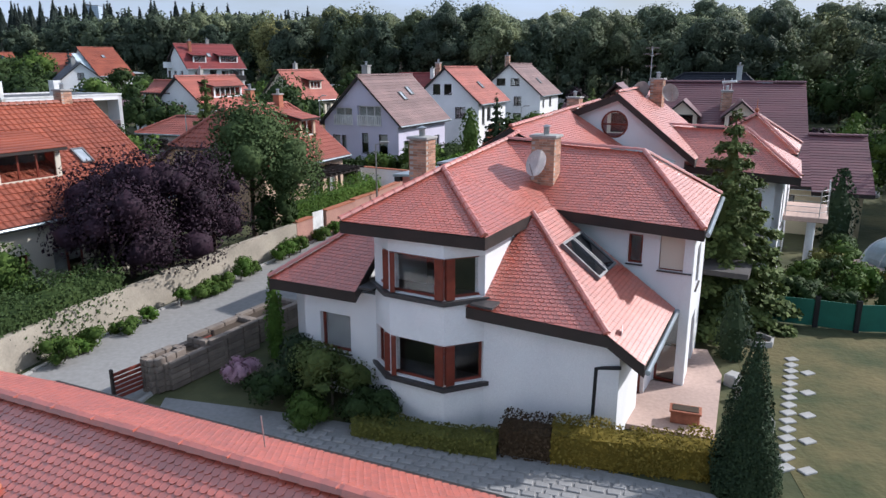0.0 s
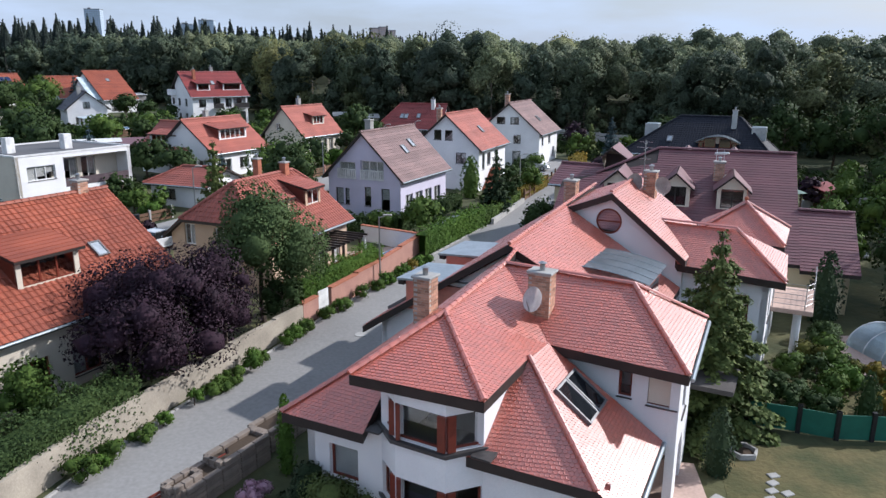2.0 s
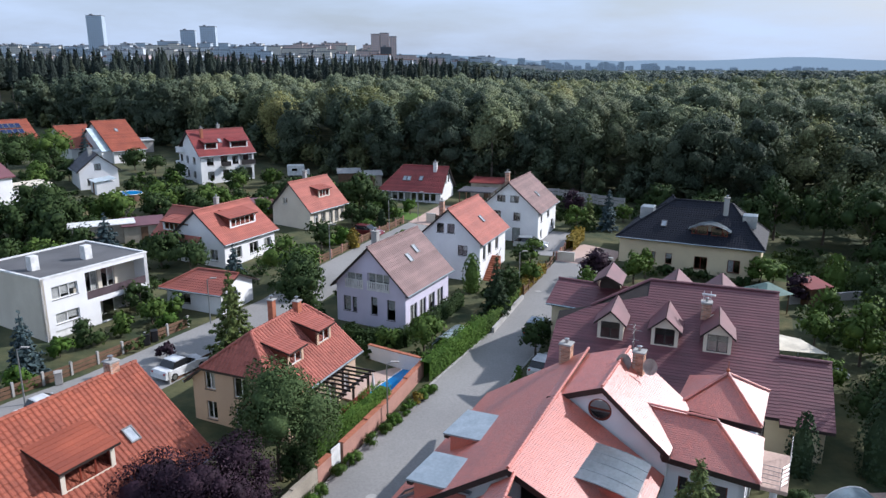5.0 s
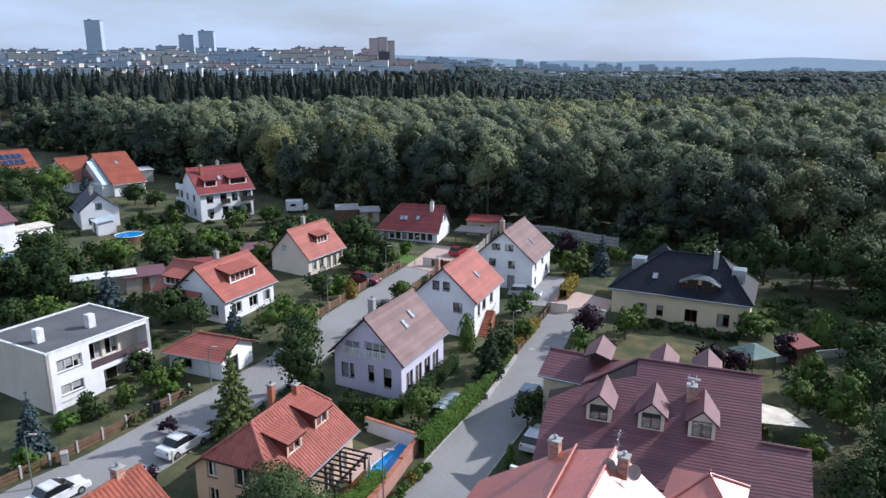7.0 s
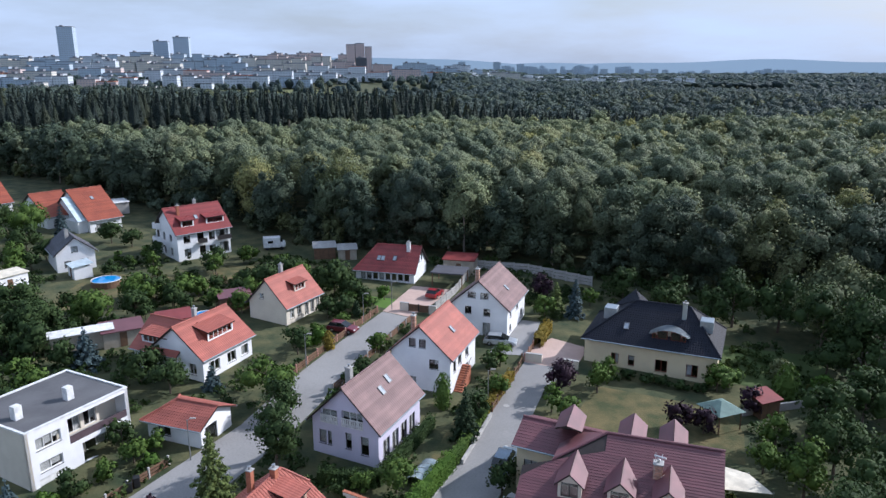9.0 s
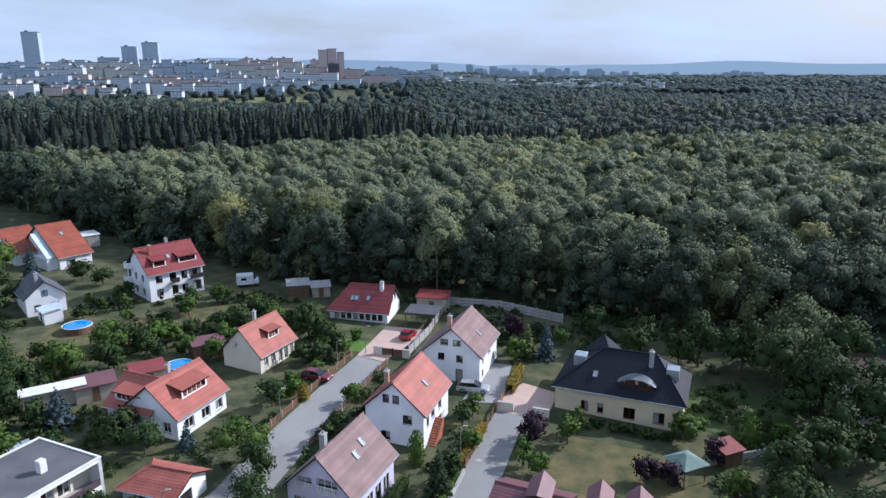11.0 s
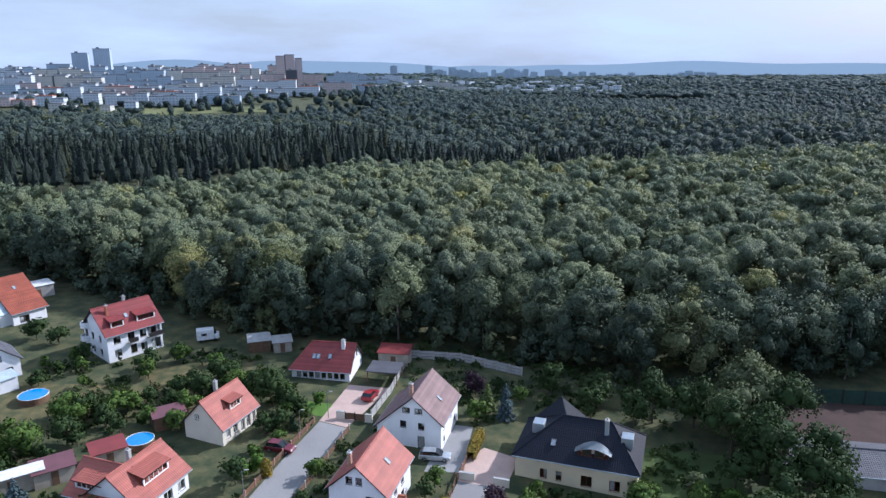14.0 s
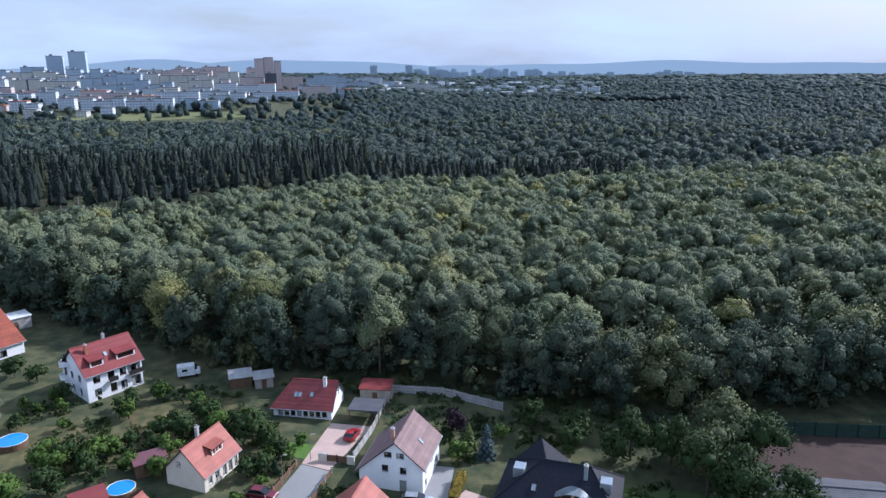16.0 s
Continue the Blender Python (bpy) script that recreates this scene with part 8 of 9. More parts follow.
# fences along the second street and by the drives
fence([(-34.0, 46.2), (-30.2, 51.8), (-24.4, 62.0)], 1.0, M_WOOD, M_CONC, "brown board fence with pale concrete posts", step=2.6)
fence([(-21.9, 50.6), (-17.9, 59.2)], 0.9, M_WOOD, M_CONC, "brown board fence with pale concrete posts", step=2.4)
fence([(-16.4, 80.0), (-11.4, 92.0), (-6.4, 103.0)], 1.0, M_WOOD, M_PINKW, "dark board fence with brick posts along the street", step=2.4)
fence([(-10.2, 77.2), (-5.0, 90.6), (-0.9, 100.4)], 1.0, M_WOOD, M_CONC, "dark board fence along the street", step=2.6)
fence([(8.4, 72.6), (12.8, 83.2), (13.6, 85.6)], 1.1, M_WOOD, M_WOOD, "brown wooden rail fence along the street", step=2.0, boards=2, gap=0.25)
fence([(14.0, 86.0), (16.6, 92.0)], 1.0, M_WOOD, M_PINKW, "brown board fence beside the drive", step=2.0)
fence([(-35, 118.5), (-27, 108.8), (-21, 112.5)], 0.9, M_WOOD, M_WOOD, "grey-brown garden fence between the plots", step=2.4, boards=2, gap=0.2)
fence([(2.6, 103.6), (6.2, 112.0), (9.0, 121.0)], 1.5, M_CONC, M_CONC, "pale concrete panel fence beside the carport", step=2.4, boards=3)
fence([(9.6, 125.5), (20.0, 123.0), (30.0, 116.0)], 1.7, M_GREYW, M_CONC, "grey panel fence along the edge of the woods", step=2.6, boards=3)
run_wall("gate_wall", [(14.2, 86.2), (16.2, 85.4)], 1.1, 0.35, M_WARMW, "cream wall beside the drive gate", M_CONC)
run_wall("gate_wall", [(18.6, 84.4), (20.6, 83.5)], 1.1, 0.35, M_WARMW, "cream wall beside the drive gate", M_CONC)
run_wall("gate_wall", [(-2.9, 104.2), (-1.6, 103.8)], 1.3, 0.35, M_WARMW, "cream gate post wall", M_CONC)
run_wall("gate_wall", [(1.6, 102.7), (2.7, 102.3)], 1.3, 0.35, M_WARMW, "cream gate post wall", M_CONC)
fence([(-1.6, 103.8), (1.6, 102.7)], 1.2, M_WOOD, M_DARKM, "brown panelled drive gate", step=1.6, boards=1)
run_wall("garden_wall", [(37.0, 71.8), (46.0, 74.0)], 0.9, 0.3, M_GREYW, "grey low wall at the back of the lawn")


# sheds, carport, gazebo and the like
def shed(x, y, yaw, w, d, h, roof_m, wall_m, label, pitch=0.5, name="shed"):
    th = tagged(empty(name, place(x, y, ground_z(x, y), yaw)), label, name)
    part("wall", boxed(-w / 2, w / 2, -d / 2, d / 2, -0.2, h), wall_m, th)
    rf = part("roof", slab([(-w / 2 - 0.25, -d / 2 - 0.25, h + 0.06), (w / 2 + 0.25, -d / 2 - 0.25, h + 0.06), (w / 2 + 0.25, d / 2 + 0.25, h + 0.06 + pitch), (-w / 2 - 0.25, d / 2 + 0.25, h + 0.06 + pitch)], 0.1), roof_m, th)
    part("door", boxed(-0.45, 0.45, -d / 2 - 0.03, -d / 2 - 0.004, 0, min(2.0, h - 0.1)), M_WOOD, th)
    return th


shed(-40.5, 91.5, 28, 5.0, 3.2, 2.2, R_MAROON, M_PLASTER, "low shed with rusty red roof")
shed(-34.6, 95.2, 28, 4.4, 3.0, 2.3, R_RED, M_PLASTER, "low shed with red roof")
shed(-28.6, 104.6, 25, 4.6, 2.6, 2.2, R_MAROON, M_WOOD, "wooden shed with rusty red roof")
shed(-44.8, 89.0, 28, 7.5, 1.6, 2.5, M_WHITEP, M_PLASTER, "long lean-to with pale sheet roof", 0.3)
shed(39.6, 72.4, 20, 2.7, 2.2, 2.0, R_RED, M_WOOD, "garden shed with red roof")
shed(7.6, 123.6, -16, 5.6, 3.4, 2.6, R_RED, M_PLASTER, "shed with red roof behind the carport")
shed(-18.2, 132.0, 10, 4.0, 3.0, 2.2, M_CONC, M_WOOD, "weathered shed beside the woods")
shed(-13.8, 131.4, 10, 3.4, 2.6, 2.0, M_CONC, M_PLASTER, "weathered shed beside the woods")
shed(-64.0, 126.5, -50, 4.4, 4.2, 2.6, R_GREY, M_WHITE, "flat-roofed annexe of the grey-roofed house", 0.3)
shed(-58.8, 119.4, -50, 3.6, 3.0, 2.1, M_POLY, M_WHITE, "small glazed greenhouse annexe with pale walls", 0.4)
shed(-73.5, 168.5, 40, 6.5, 4.0, 2.8, M_WHITEP, M_GREYW, "pale-roofed shed beside the woods", 0.3)
shed(-67.5, 112.0, 60, 6.0, 3.0, 2.6, M_CANVAS, M_WHITE, "lean-to with a pale awning", 0.3)
cp = tagged(empty("carport", place(5.4, 116.6, ground_z(5.4, 116.6), -17)), "dark flat-roofed carport with wooden posts", "carport")
part("roof", boxed(-2.9, 2.9, -2.4, 2.4, 2.45, 2.65, 0.02), R_GREY, cp)
for sx in (-2.6, 2.6):
    for sy in (-2.1, 2.1):
        part("post", boxed(sx - 0.08, sx + 0.08, sy - 0.08, sy + 0.08, 0, 2.45), M_WOOD, cp)
gz = tagged(empty("gazebo", place(33.4, 69.6, ground_z(33.4, 69.6), 20)), "garden gazebo with green roof", "gazebo")
bm = bmesh.new()
bmesh.ops.create_cone(bm, cap_ends=True, segments=4, radius1=2.6, radius2=0.3, depth=0.9, matrix=Matrix.Translation((0, 0, 2.65)) @ Matrix.Rotation(math.pi / 4, 4, "Z"))
part("roof", bm, mat("grey_green_canvas", (0.16, 0.24, 0.21), 0.8, scale=1), gz)
for sx in (-1.5, 1.5):
    for sy in (-1.5, 1.5):
        part("post", boxed(sx - 0.05, sx + 0.05, sy - 0.05, sy + 0.05, 0, 2.25), M_WOOD, gz)
sl = tagged(part("shade_sail", slab([(27.4, 55.0, 3.0), (31.8, 54.2, 2.9), (31.0, 57.4, 3.0), (27.0, 59.6, 3.3)], 0.03), M_CANVAS), "cream shade sail over the yard", "shade sail")
for x, y in ((31.8, 54.2), (31.0, 57.4), (27.0, 59.6)):
    part("pole", rod(bmesh.new(), (x, y, 0.4), (x, y, 3.1), 0.04), M_STEEL, sl)
ring = tagged(empty("fire_ring", place(32.8, 54.6, ground_z(32.8, 54.6), 0)), "round stone fire ring on the grass", "fire ring")
for k in range(14):
    a = 2 * math.pi * k / 14
    part("stone", boxed(0.85, 1.15, -0.18, 0.18, 0, 0.3, 0.04, Matrix.Rotation(a, 4, "Z")), M_CONC, ring)
mh = tagged(part("manhole_cover", rod(bmesh.new(), (0, 0, 0), (0, 0, 0.012), 0.36, 24), M_CONC), "round manhole cover in the street", "manhole cover")
mh.location = (-4.6, 36.7, ground_z(-4.6, 36.7) + 0.034)
mh = tagged(part("manhole_cover", rod(bmesh.new(), (0, 0, 0), (0, 0, 0.012), 0.36, 24), M_CONC), "round manhole cover in the street", "manhole cover")
mh.location = (10.2, 74.0, ground_z(10.2, 74.0) + 0.034)
for x, y, c in ((-26.2, 58.6, M_DARKM), (-26.6, 57.8, M_DARKM), (-30.4, 50.2, M_GREYW)):
    b_ = tagged(empty("wheelie_bin", place(x, y, ground_z(x, y) + 0.03, 30)), "dark plastic wheelie bin at the fence", "bin", "wheelie bins")
    part("body", boxed(-0.28, 0.28, -0.3, 0.3, 0.02, 0.95, 0.03), c, b_)
    part("lid", boxed(-0.3, 0.3, -0.32, 0.34, 0.952, 1.03, 0.02), c, b_)

# tennis court and the grey hall beside it
# the shade over the court is put into its dark clay colour
tc_ = tagged(strip("court", [(64, 90, 92, 84), (68, 104, 96, 98)], mat("shade_darkened_clay_court", (0.06, 0.034, 0.027), 0.95, scale=0.3, fine=4), 0.03), kind="structure")
fence([(64, 90), (68, 104), (96, 98)], 2.6, mat("dark_green_netting", (0.02, 0.05, 0.035), 0.9, scale=1), M_DARKM, "dark green netting fence round the court", step=3.4, boards=1)
gable_house("grey_hall", "low hall with grey sheet roof and four roof windows", (57.5, 81.5), (78.0, 75.0), 5.0, 3.0, 4.6, M_GREYW, R_GREY, [W_("R", 2, 0.8, 1.6, 1.2), W_("R", 6, 0.8, 1.6, 1.2)], M_FRAMED, sky=[(6.0, 2.4), (7.1, 2.4), (8.2, 2.4), (9.3, 2.4)])

# rails of the lilac house's balconies and of the apartment house
for o in list(scene.objects):
    if o.name == "lilac_house":
        for u, w in ((1.0, 2.05), (3.45, 2.5)):
            y = 4.25 - 0.45 - u
            rl = part("balcony_rail", boxed(0.30, 0.36, y - w, y, 3.90, 3.98), M_WHITEP, o, "white balcony rail")
            part("top_rail", boxed(0.29, 0.37, y - w, y, 4.72, 4.80), M_WHITEP, rl)
            n = round(w / 0.2)
            for k in range(n):
                part("slat", boxed(0.31, 0.35, y - w + (k + 0.1) * w / n, y - w + (k + 0.75) * w / n, 3.982, 4.718), M_WHITEP, rl)
    if o.name == "apartment_house":
        for u0, u1, zz in ((7.2, 10.1, 3.1), (3.4, 5.1, 3.1)):
            part("balcony", boxed(u0 + 0.7, u1 + 0.7, -5.7, -4.75, zz, zz + 0.15), M_CONC, o)
            part("balcony_panel", boxed(u0 + 0.7, u1 + 0.7, -5.74, -5.68, zz + 0.152, zz + 1.0), M_FRAMED, o, "dark balcony panel")
        for y0, y1, zz in ((2.6, 4.6, 2.75), (2.2, 4.2, 5.45)):    # rounded corner balconies on the gable
            bl = bmesh.new()
            ring = [(0.35 - 1.15 * math.sin(math.pi * k / 10) ** 0.6, y0 + (y1 - y0) * k / 10) for k in range(11)]
            slab([(x, y, zz + 0.15) for x, y in ring], 0.15, bl)
            for (xa, ya), (xb, yb) in zip(ring, ring[1:]):
                slab([(xa, ya, zz + 1.05), (xb, yb, zz + 1.05), (xb + 0.12, yb, zz + 1.05), (xa + 0.12, ya, zz + 1.05)], 0.89, bl)
            bmesh.ops.remove_doubles(bl, verts=bl.verts[:], dist=0.002)
            part("balcony", bl, M_WHITE, o, "white rounded balcony")
            part("balcony_door", boxed(0.36, 0.395, y0 + 0.5, y1 - 0.5, zz + 0.16, zz + 2.2), M_FRAMED, o)
    if o.name == "orange_house":
        for k in range(12):
            part("step", boxed(1.4 + k * 0.28, 1.72 + k * 0.28, -4.9, -3.85, 0.05, 0.25 + k * 0.19), M_CLAY, o)
        part("stair_rail", rod(bmesh.new(), (1.4, -4.88, 1.1), (4.9, -4.88, 3.3), 0.03), M_DARKM, o)
# solar panels and the glazed lean-to
for o in list(scene.objects):
    if o.name.startswith("solar_roof_house") and o.parent is None:
        for i in range(4):
            for j in range(2):
                skylight(o, (1.8 + i * 1.25, -2.2 - j * 1.9, (13.6 if o.name == "solar_roof_house" else 13.4) - o.location.z - 0.62 * (2.2 + j * 1.9) + 0.12), (1, 0, 0), (0, 1, 0.62), (0, -0.62, 1), 1.15, 1.7, "solar_panel", M_SOLAR)
ln_ = tagged(empty("glazed_lean_to", place(-72.8, 151.2, ground_z(-72.8, 151.2), 49)), "glazed lean-to roof between two steep houses", "conservatory")
for k in range(5):
    part("glazing", slab([(-2.4 + k, -3.6, 2.6), (-1.46 + k, -3.6, 2.6), (-1.46 + k, 3.0, 7.0), (-2.4 + k, 3.0, 7.0)], 0.06), M_POLY, ln_)
part("wall", boxed(-2.4, 2.5, -3.4, 2.5, -0.2, 2.4), M_WHITE, ln_)

# kerb stones along the near street and blocks of the paved path
kerb = bmesh.new()
kerb_me = meshed("kerb_stone", *(lambda b: ([v.co[:] for v in b.verts], [[v.index for v in f.verts] for f in b.faces]))((lambda b: (b.verts.index_update(), b)[1])(boxed(-0.49, 0.49, -0.08, 0.08, -0.2, 0.10, 0.015))), M_CONC)
kerb.free()
kb = tagged(empty("kerb", place(-9.9, 17.5, 0, 0)), kind="structure")
for (a, b, c, d), (e, f, g, h) in zip(STREET1[1:7], STREET1[2:8]):
    for (x0, y0), (x1, y1) in (((c, d), (g, h)), ((a, b), (e, f))):
        n = int(math.hypot(x1 - x0, y1 - y0))
        for k in range(n):
            x, y = x0 + (x1 - x0) * (k + 0.5) / n, y0 + (y1 - y0) * (k + 0.5) / n
            o = new("kerb_stone", kerb_me)
            o.parent = kb
            o.matrix_basis = Matrix.Translation((9.9, -17.5, 0)) @ place(x, y, ground_z(x, y), math.degrees(math.atan2(y1 - y0, x1 - x0)))
pv = [o for o in scene.objects if o.name == "pavement_1"][0]
blk = meshed("paving_block", *(lambda b: ([v.co[:] for v in b.verts], [[v.index for v in f.verts] for f in b.faces]))((lambda b: (b.verts.index_update(), b)[1])(boxed(-0.17, 0.17, -0.105, 0.105, -0.05, 0.035, 0.02))), M_PAVE)
random.seed(12)
count = 0
for j in range(9):
    for i in range(46):
        x, y = -4.6 + i * 0.40 * 0.955 + (0.2 if j % 2 else 0) * 0.955, 17.35 - i * 0.40 * 0.29 + j * 0.25 - 0.4
        if count >= 300 or random.random() < 0.1:
            continue
        o = new("paving_block", blk)
        o.parent = pv
        o.matrix_basis = place(x, y, ground_z(x, y) + 0.02, -17 + random.uniform(-3, 3))
        count += 1

# ---- trees and shrubs of the gardens ----
OAK_LAB = "leafy green garden tree"
# by the street and round the villa
for x, y, h, r in ((-13.6, 28.2, 5.6, 2.6), (-12.2, 30.6, 6.4, 2.9), (-14.6, 32.0, 6.6, 2.8), (-11.2, 33.6, 6.0, 2.5)):
    plant("leafy", x, y, h, r, L_PURP, "purple-leaved plum tree behind the garden wall", size=0.13, lift=0.05)
plant("leafy", -10.4, 38.3, 7.8, 3.5, L_MAPLE, "round dense green tree beside the plum trees", size=0.16, n=15000)
plant("leafy", -9.0, 37.2, 3.6, 1.4, L_DARKG, "small dark green tree at the wall")
plant("leafy", -16.8, 26.0, 3.2, 1.6, L_GREEN, "green shrub tree in front of the orange-roofed house")
plant("leafy", -18.6, 23.2, 3.4, 1.6, L_GREEN, "green shrub tree in front of the orange-roofed house")
plant("conifer", 11.3, 27.6, 8.6, 3.7, L_SPRUCE, "yellowish green spruce between the two villas", size=0.2, n=30000)
plant("spire", 7.4, 15.5, 4.15, 0.85, L_CONIF, "tall dark green cypress at the terrace corner", size=0.065, n=17000)
plant("column", 10.3, 23.6, 2.7, 0.62, L_CONIF, "dark green clipped thuja by the terrace")
plant("column", 22.7, 39.9, 4.4, 1.0, L_CONIF, "dark columnar thuja behind the pool cover")
plant("column", -5.9, 23.4, 3.2, 0.35, L_HEDGE, "slim bright green cypress at the villa corner")
for x, y, h, r, lf in ((-4.6, 20.9, 1.9, 1.25, L_CONIF), (-3.4, 19.9, 2.1, 1.3, L_SPRUCE), (-2.2, 19.0, 1.1, 1.0, L_DARKG), (-5.3, 20.0, 1.0, 0.9, L_DARKG), (-3.9, 18.9, 0.9, 0.8, L_GREEN), (-1.4, 18.5, 0.8, 0.8, L_DARKG)):
    plant("bush", x, y, h, r, lf, "spreading dark juniper below the villa", "shrub", size=0.085)
plant("bush", -6.5, 21.3, 1.0, 0.7, L_FLOW, "hydrangea with pale pink blossom", "shrub", size=0.085)
hedge([(-2.5, 18.3), (1.5, 17.1)], 0.8, 0.5, L_LIME, "low yellowish green hedge along the paved path", 0.07)
hedge([(1.6, 17.4), (2.9, 17.0)], 0.9, 0.9, mat("brown_hedge_leaves", (0.075, 0.05, 0.03), 0.9, island=0.6, spec=0.1), "brown leaved clipped hedge", 0.07)
hedge([(2.9, 17.0), (6.9, 16.1)], 0.95, 0.95, L_YELL, "golden clipped hedge along the terrace", 0.07)
for x, y, h, r, lf in ((17.2, 32.3, 1.2, 0.9, L_GREEN), (18.7, 33.2, 1.5, 1.0, L_LIME), (19.3, 32.3, 1.0, 0.8, L_HEDGE), (19.5, 31.0, 0.9, 0.8, L_GREEN), (15.7, 30.6, 0.9, 0.8, L_DARKG), (16.5, 29.8, 1.0, 0.7, L_MAPLE),
                       (20.4, 35.3, 1.8, 1.1, L_MAPLE), (17.9, 31.2, 1.9, 0.7, L_DARKG), (20.6, 32.6, 0.8, 0.7, L_LIME)):
    plant("bush", x, y, h, r, lf, "leafy shrub in the flower beds beside the villa", "shrub", size=0.12, group="shrubs in the flower beds")
plant("bush", 48.7, 77.3, 2.0, 1.15, L_LIME, "pale clipped round shrub under the woods", "shrub", size=0.2)
plant("leafy", 44.9, 79.0, 4.0, 1.5, L_OLIVE, "small olive green tree behind the low wall")
# along the street
line = [(-14.3, 20.0), (-13.1, 24.0), (-11.2, 28.8), (-8.4, 35.3), (-6.5, 40.2), (-1.6, 50.5)]
random.seed(4)
for (x0, y0), (x1, y1) in zip(line, line[1:]):
    n = int(math.hypot(x1 - x0, y1 - y0) / 0.95)
    for k in range(n):
        t = (k + random.uniform(0.1, 0.9)) / n
        if random.random() < 0.86:
            lf = random.choice((L_GREEN, L_HEDGE, L_HEDGE, L_GREEN, L_YELL))
            plant("bush", x0 + (x1 - x0) * t + 0.25, y0 + (y1 - y0) * t - 0.1, random.uniform(0.6, 1.15), random.uniform(0.42, 0.75), lf, "small clipped shrub at the foot of the street wall", "shrub", size=0.085, group="shrubs along the street")
# a darker leaf colour gives this hedge its shade
hedge([(-16.3, 19.0), (-14.6, 24.0), (-13.4, 27.2)], 1.7, 2.2, L_DARKG, "tall green hedge behind the street wall, leaves darkened for shade", 0.10)
hedge([(-8.6, 39.6), (-4.6, 47.2)], 1.0, 2.3, L_HEDGE, "bright green ivy hedge on the wall", 0.10)
hedge([(-1.8, 52.2), (3.3, 61.6)], 1.1, 1.9, L_HEDGE, "green hedge along the street", 0.15)
hedge([(3.5, 62.0), (7.4, 71.6)], 1.0, 1.2, L_GREEN, "loose green hedge along the street", 0.18)
hedge([(7.6, 72.2), (11.6, 80.8)], 0.9, 1.3, L_YELL, "yellowish hedge along the street", 0.2)
hedge([(-9.5, 59.3), (-3.9, 58.6), (-2.9, 60.6), (1.5, 69.4)], 1.0, 1.5, L_DARKG, "vine-covered fence round the lilac house", 0.17)
hedge([(16.4, 90.2), (18.9, 96.2)], 1.2, 1.7, L_YELL, "yellow hedge beside the drive", 0.3)
# gardens further back: x, y, height, radius, kind, leaf
GREEN = []
GREEN += [
    (-18.0, 54.9, 8.3, 2.7, "conifer", L_SPRUCE), (-13.6, 60.6, 8.4, 2.7, "leafy", L_DARKG), (-17.4, 74.8, 6.2, 3.2, "leafy", L_GREEN), (-15.2, 71.0, 4.8, 2.2, "leafy", L_DARKG),
    (-33.5, 79.2, 5.2, 3.0, "leafy", L_DARKG), (-29.2, 76.8, 4.2, 2.4, "leafy", L_DARKG), (-42.0, 84.0, 5.2, 2.6, "conifer", L_BLUE), (-33.8, 51.8, 5.4, 1.7, "conifer", L_BLUE),
    (-24.6, 78.0, 3.4, 1.3, "conifer", L_BLUE), (-53.0, 92.0, 6.0, 4.0, "leafy", L_DARKG), (-47.5, 98.0, 5.4, 3.4, "leafy", L_GREEN), (-58.5, 98.5, 6.2, 3.8, "leafy", L_DARKG),
    (-50.0, 86.5, 5.2, 3.2, "leafy", L_DARKG), (-57.0, 89.0, 5.0, 3.0, "leafy", L_DARKG), (-63.0, 92.0, 6.0, 3.4, "leafy", L_GREEN), (-43.5, 107.5, 4.8, 3.6, "leafy", L_GREEN),
    (-37.5, 108.5, 3.8, 2.6, "leafy", L_GREEN), (-31.5, 105.0, 3.6, 1.8, "leafy", L_GREEN), (-26.5, 108.0, 4.0, 2.2, "leafy", L_GREEN), (-36.0, 121.0, 4.0, 1.7, "leafy", L_GREEN),
]
GREEN += [
    (-27.0, 102.5, 3.6, 2.0, "leafy", L_GREEN), (-13.8, 110.2, 6.4, 3.2, "leafy", L_DARKG), (-10.6, 107.2, 4.0, 1.8, "leafy", L_DARKG), (-16.8, 113.5, 4.2, 2.2, "leafy", L_DARKG),
    (-7.9, 104.2, 2.4, 1.3, "leafy", L_GREEN), (-5.6, 108.6, 2.6, 1.4, "leafy", L_HEDGE), (5.0, 66.8, 6.4, 1.9, "conifer", L_CONIF), (6.6, 69.5, 4.6, 1.6, "leafy", L_DARKG),
    (2.8, 73.6, 4.4, 1.1, "column", L_GREEN), (-2.0, 57.6, 3.6, 1.9, "leafy", L_GREEN), (-5.2, 57.6, 2.4, 1.2, "bush", L_GREEN), (9.4, 76.0, 3.4, 1.5, "leafy", L_GREEN),
    (10.6, 84.5, 3.2, 1.5, "leafy", L_GREEN), (9.0, 82.0, 3.4, 1.5, "leafy", L_DARKG), (16.9, 76.6, 4.4, 1.8, "leafy", L_PURP), (18.0, 78.8, 4.0, 1.6, "leafy", L_PURP),
    (15.2, 72.6, 3.4, 1.5, "leafy", L_GREEN), (16.6, 70.6, 3.0, 1.5, "leafy", L_GREEN), (21.6, 77.2, 4.6, 1.6, "leafy", L_GREEN), (23.5, 79.6, 3.6, 1.3, "leafy", L_GREEN),
]
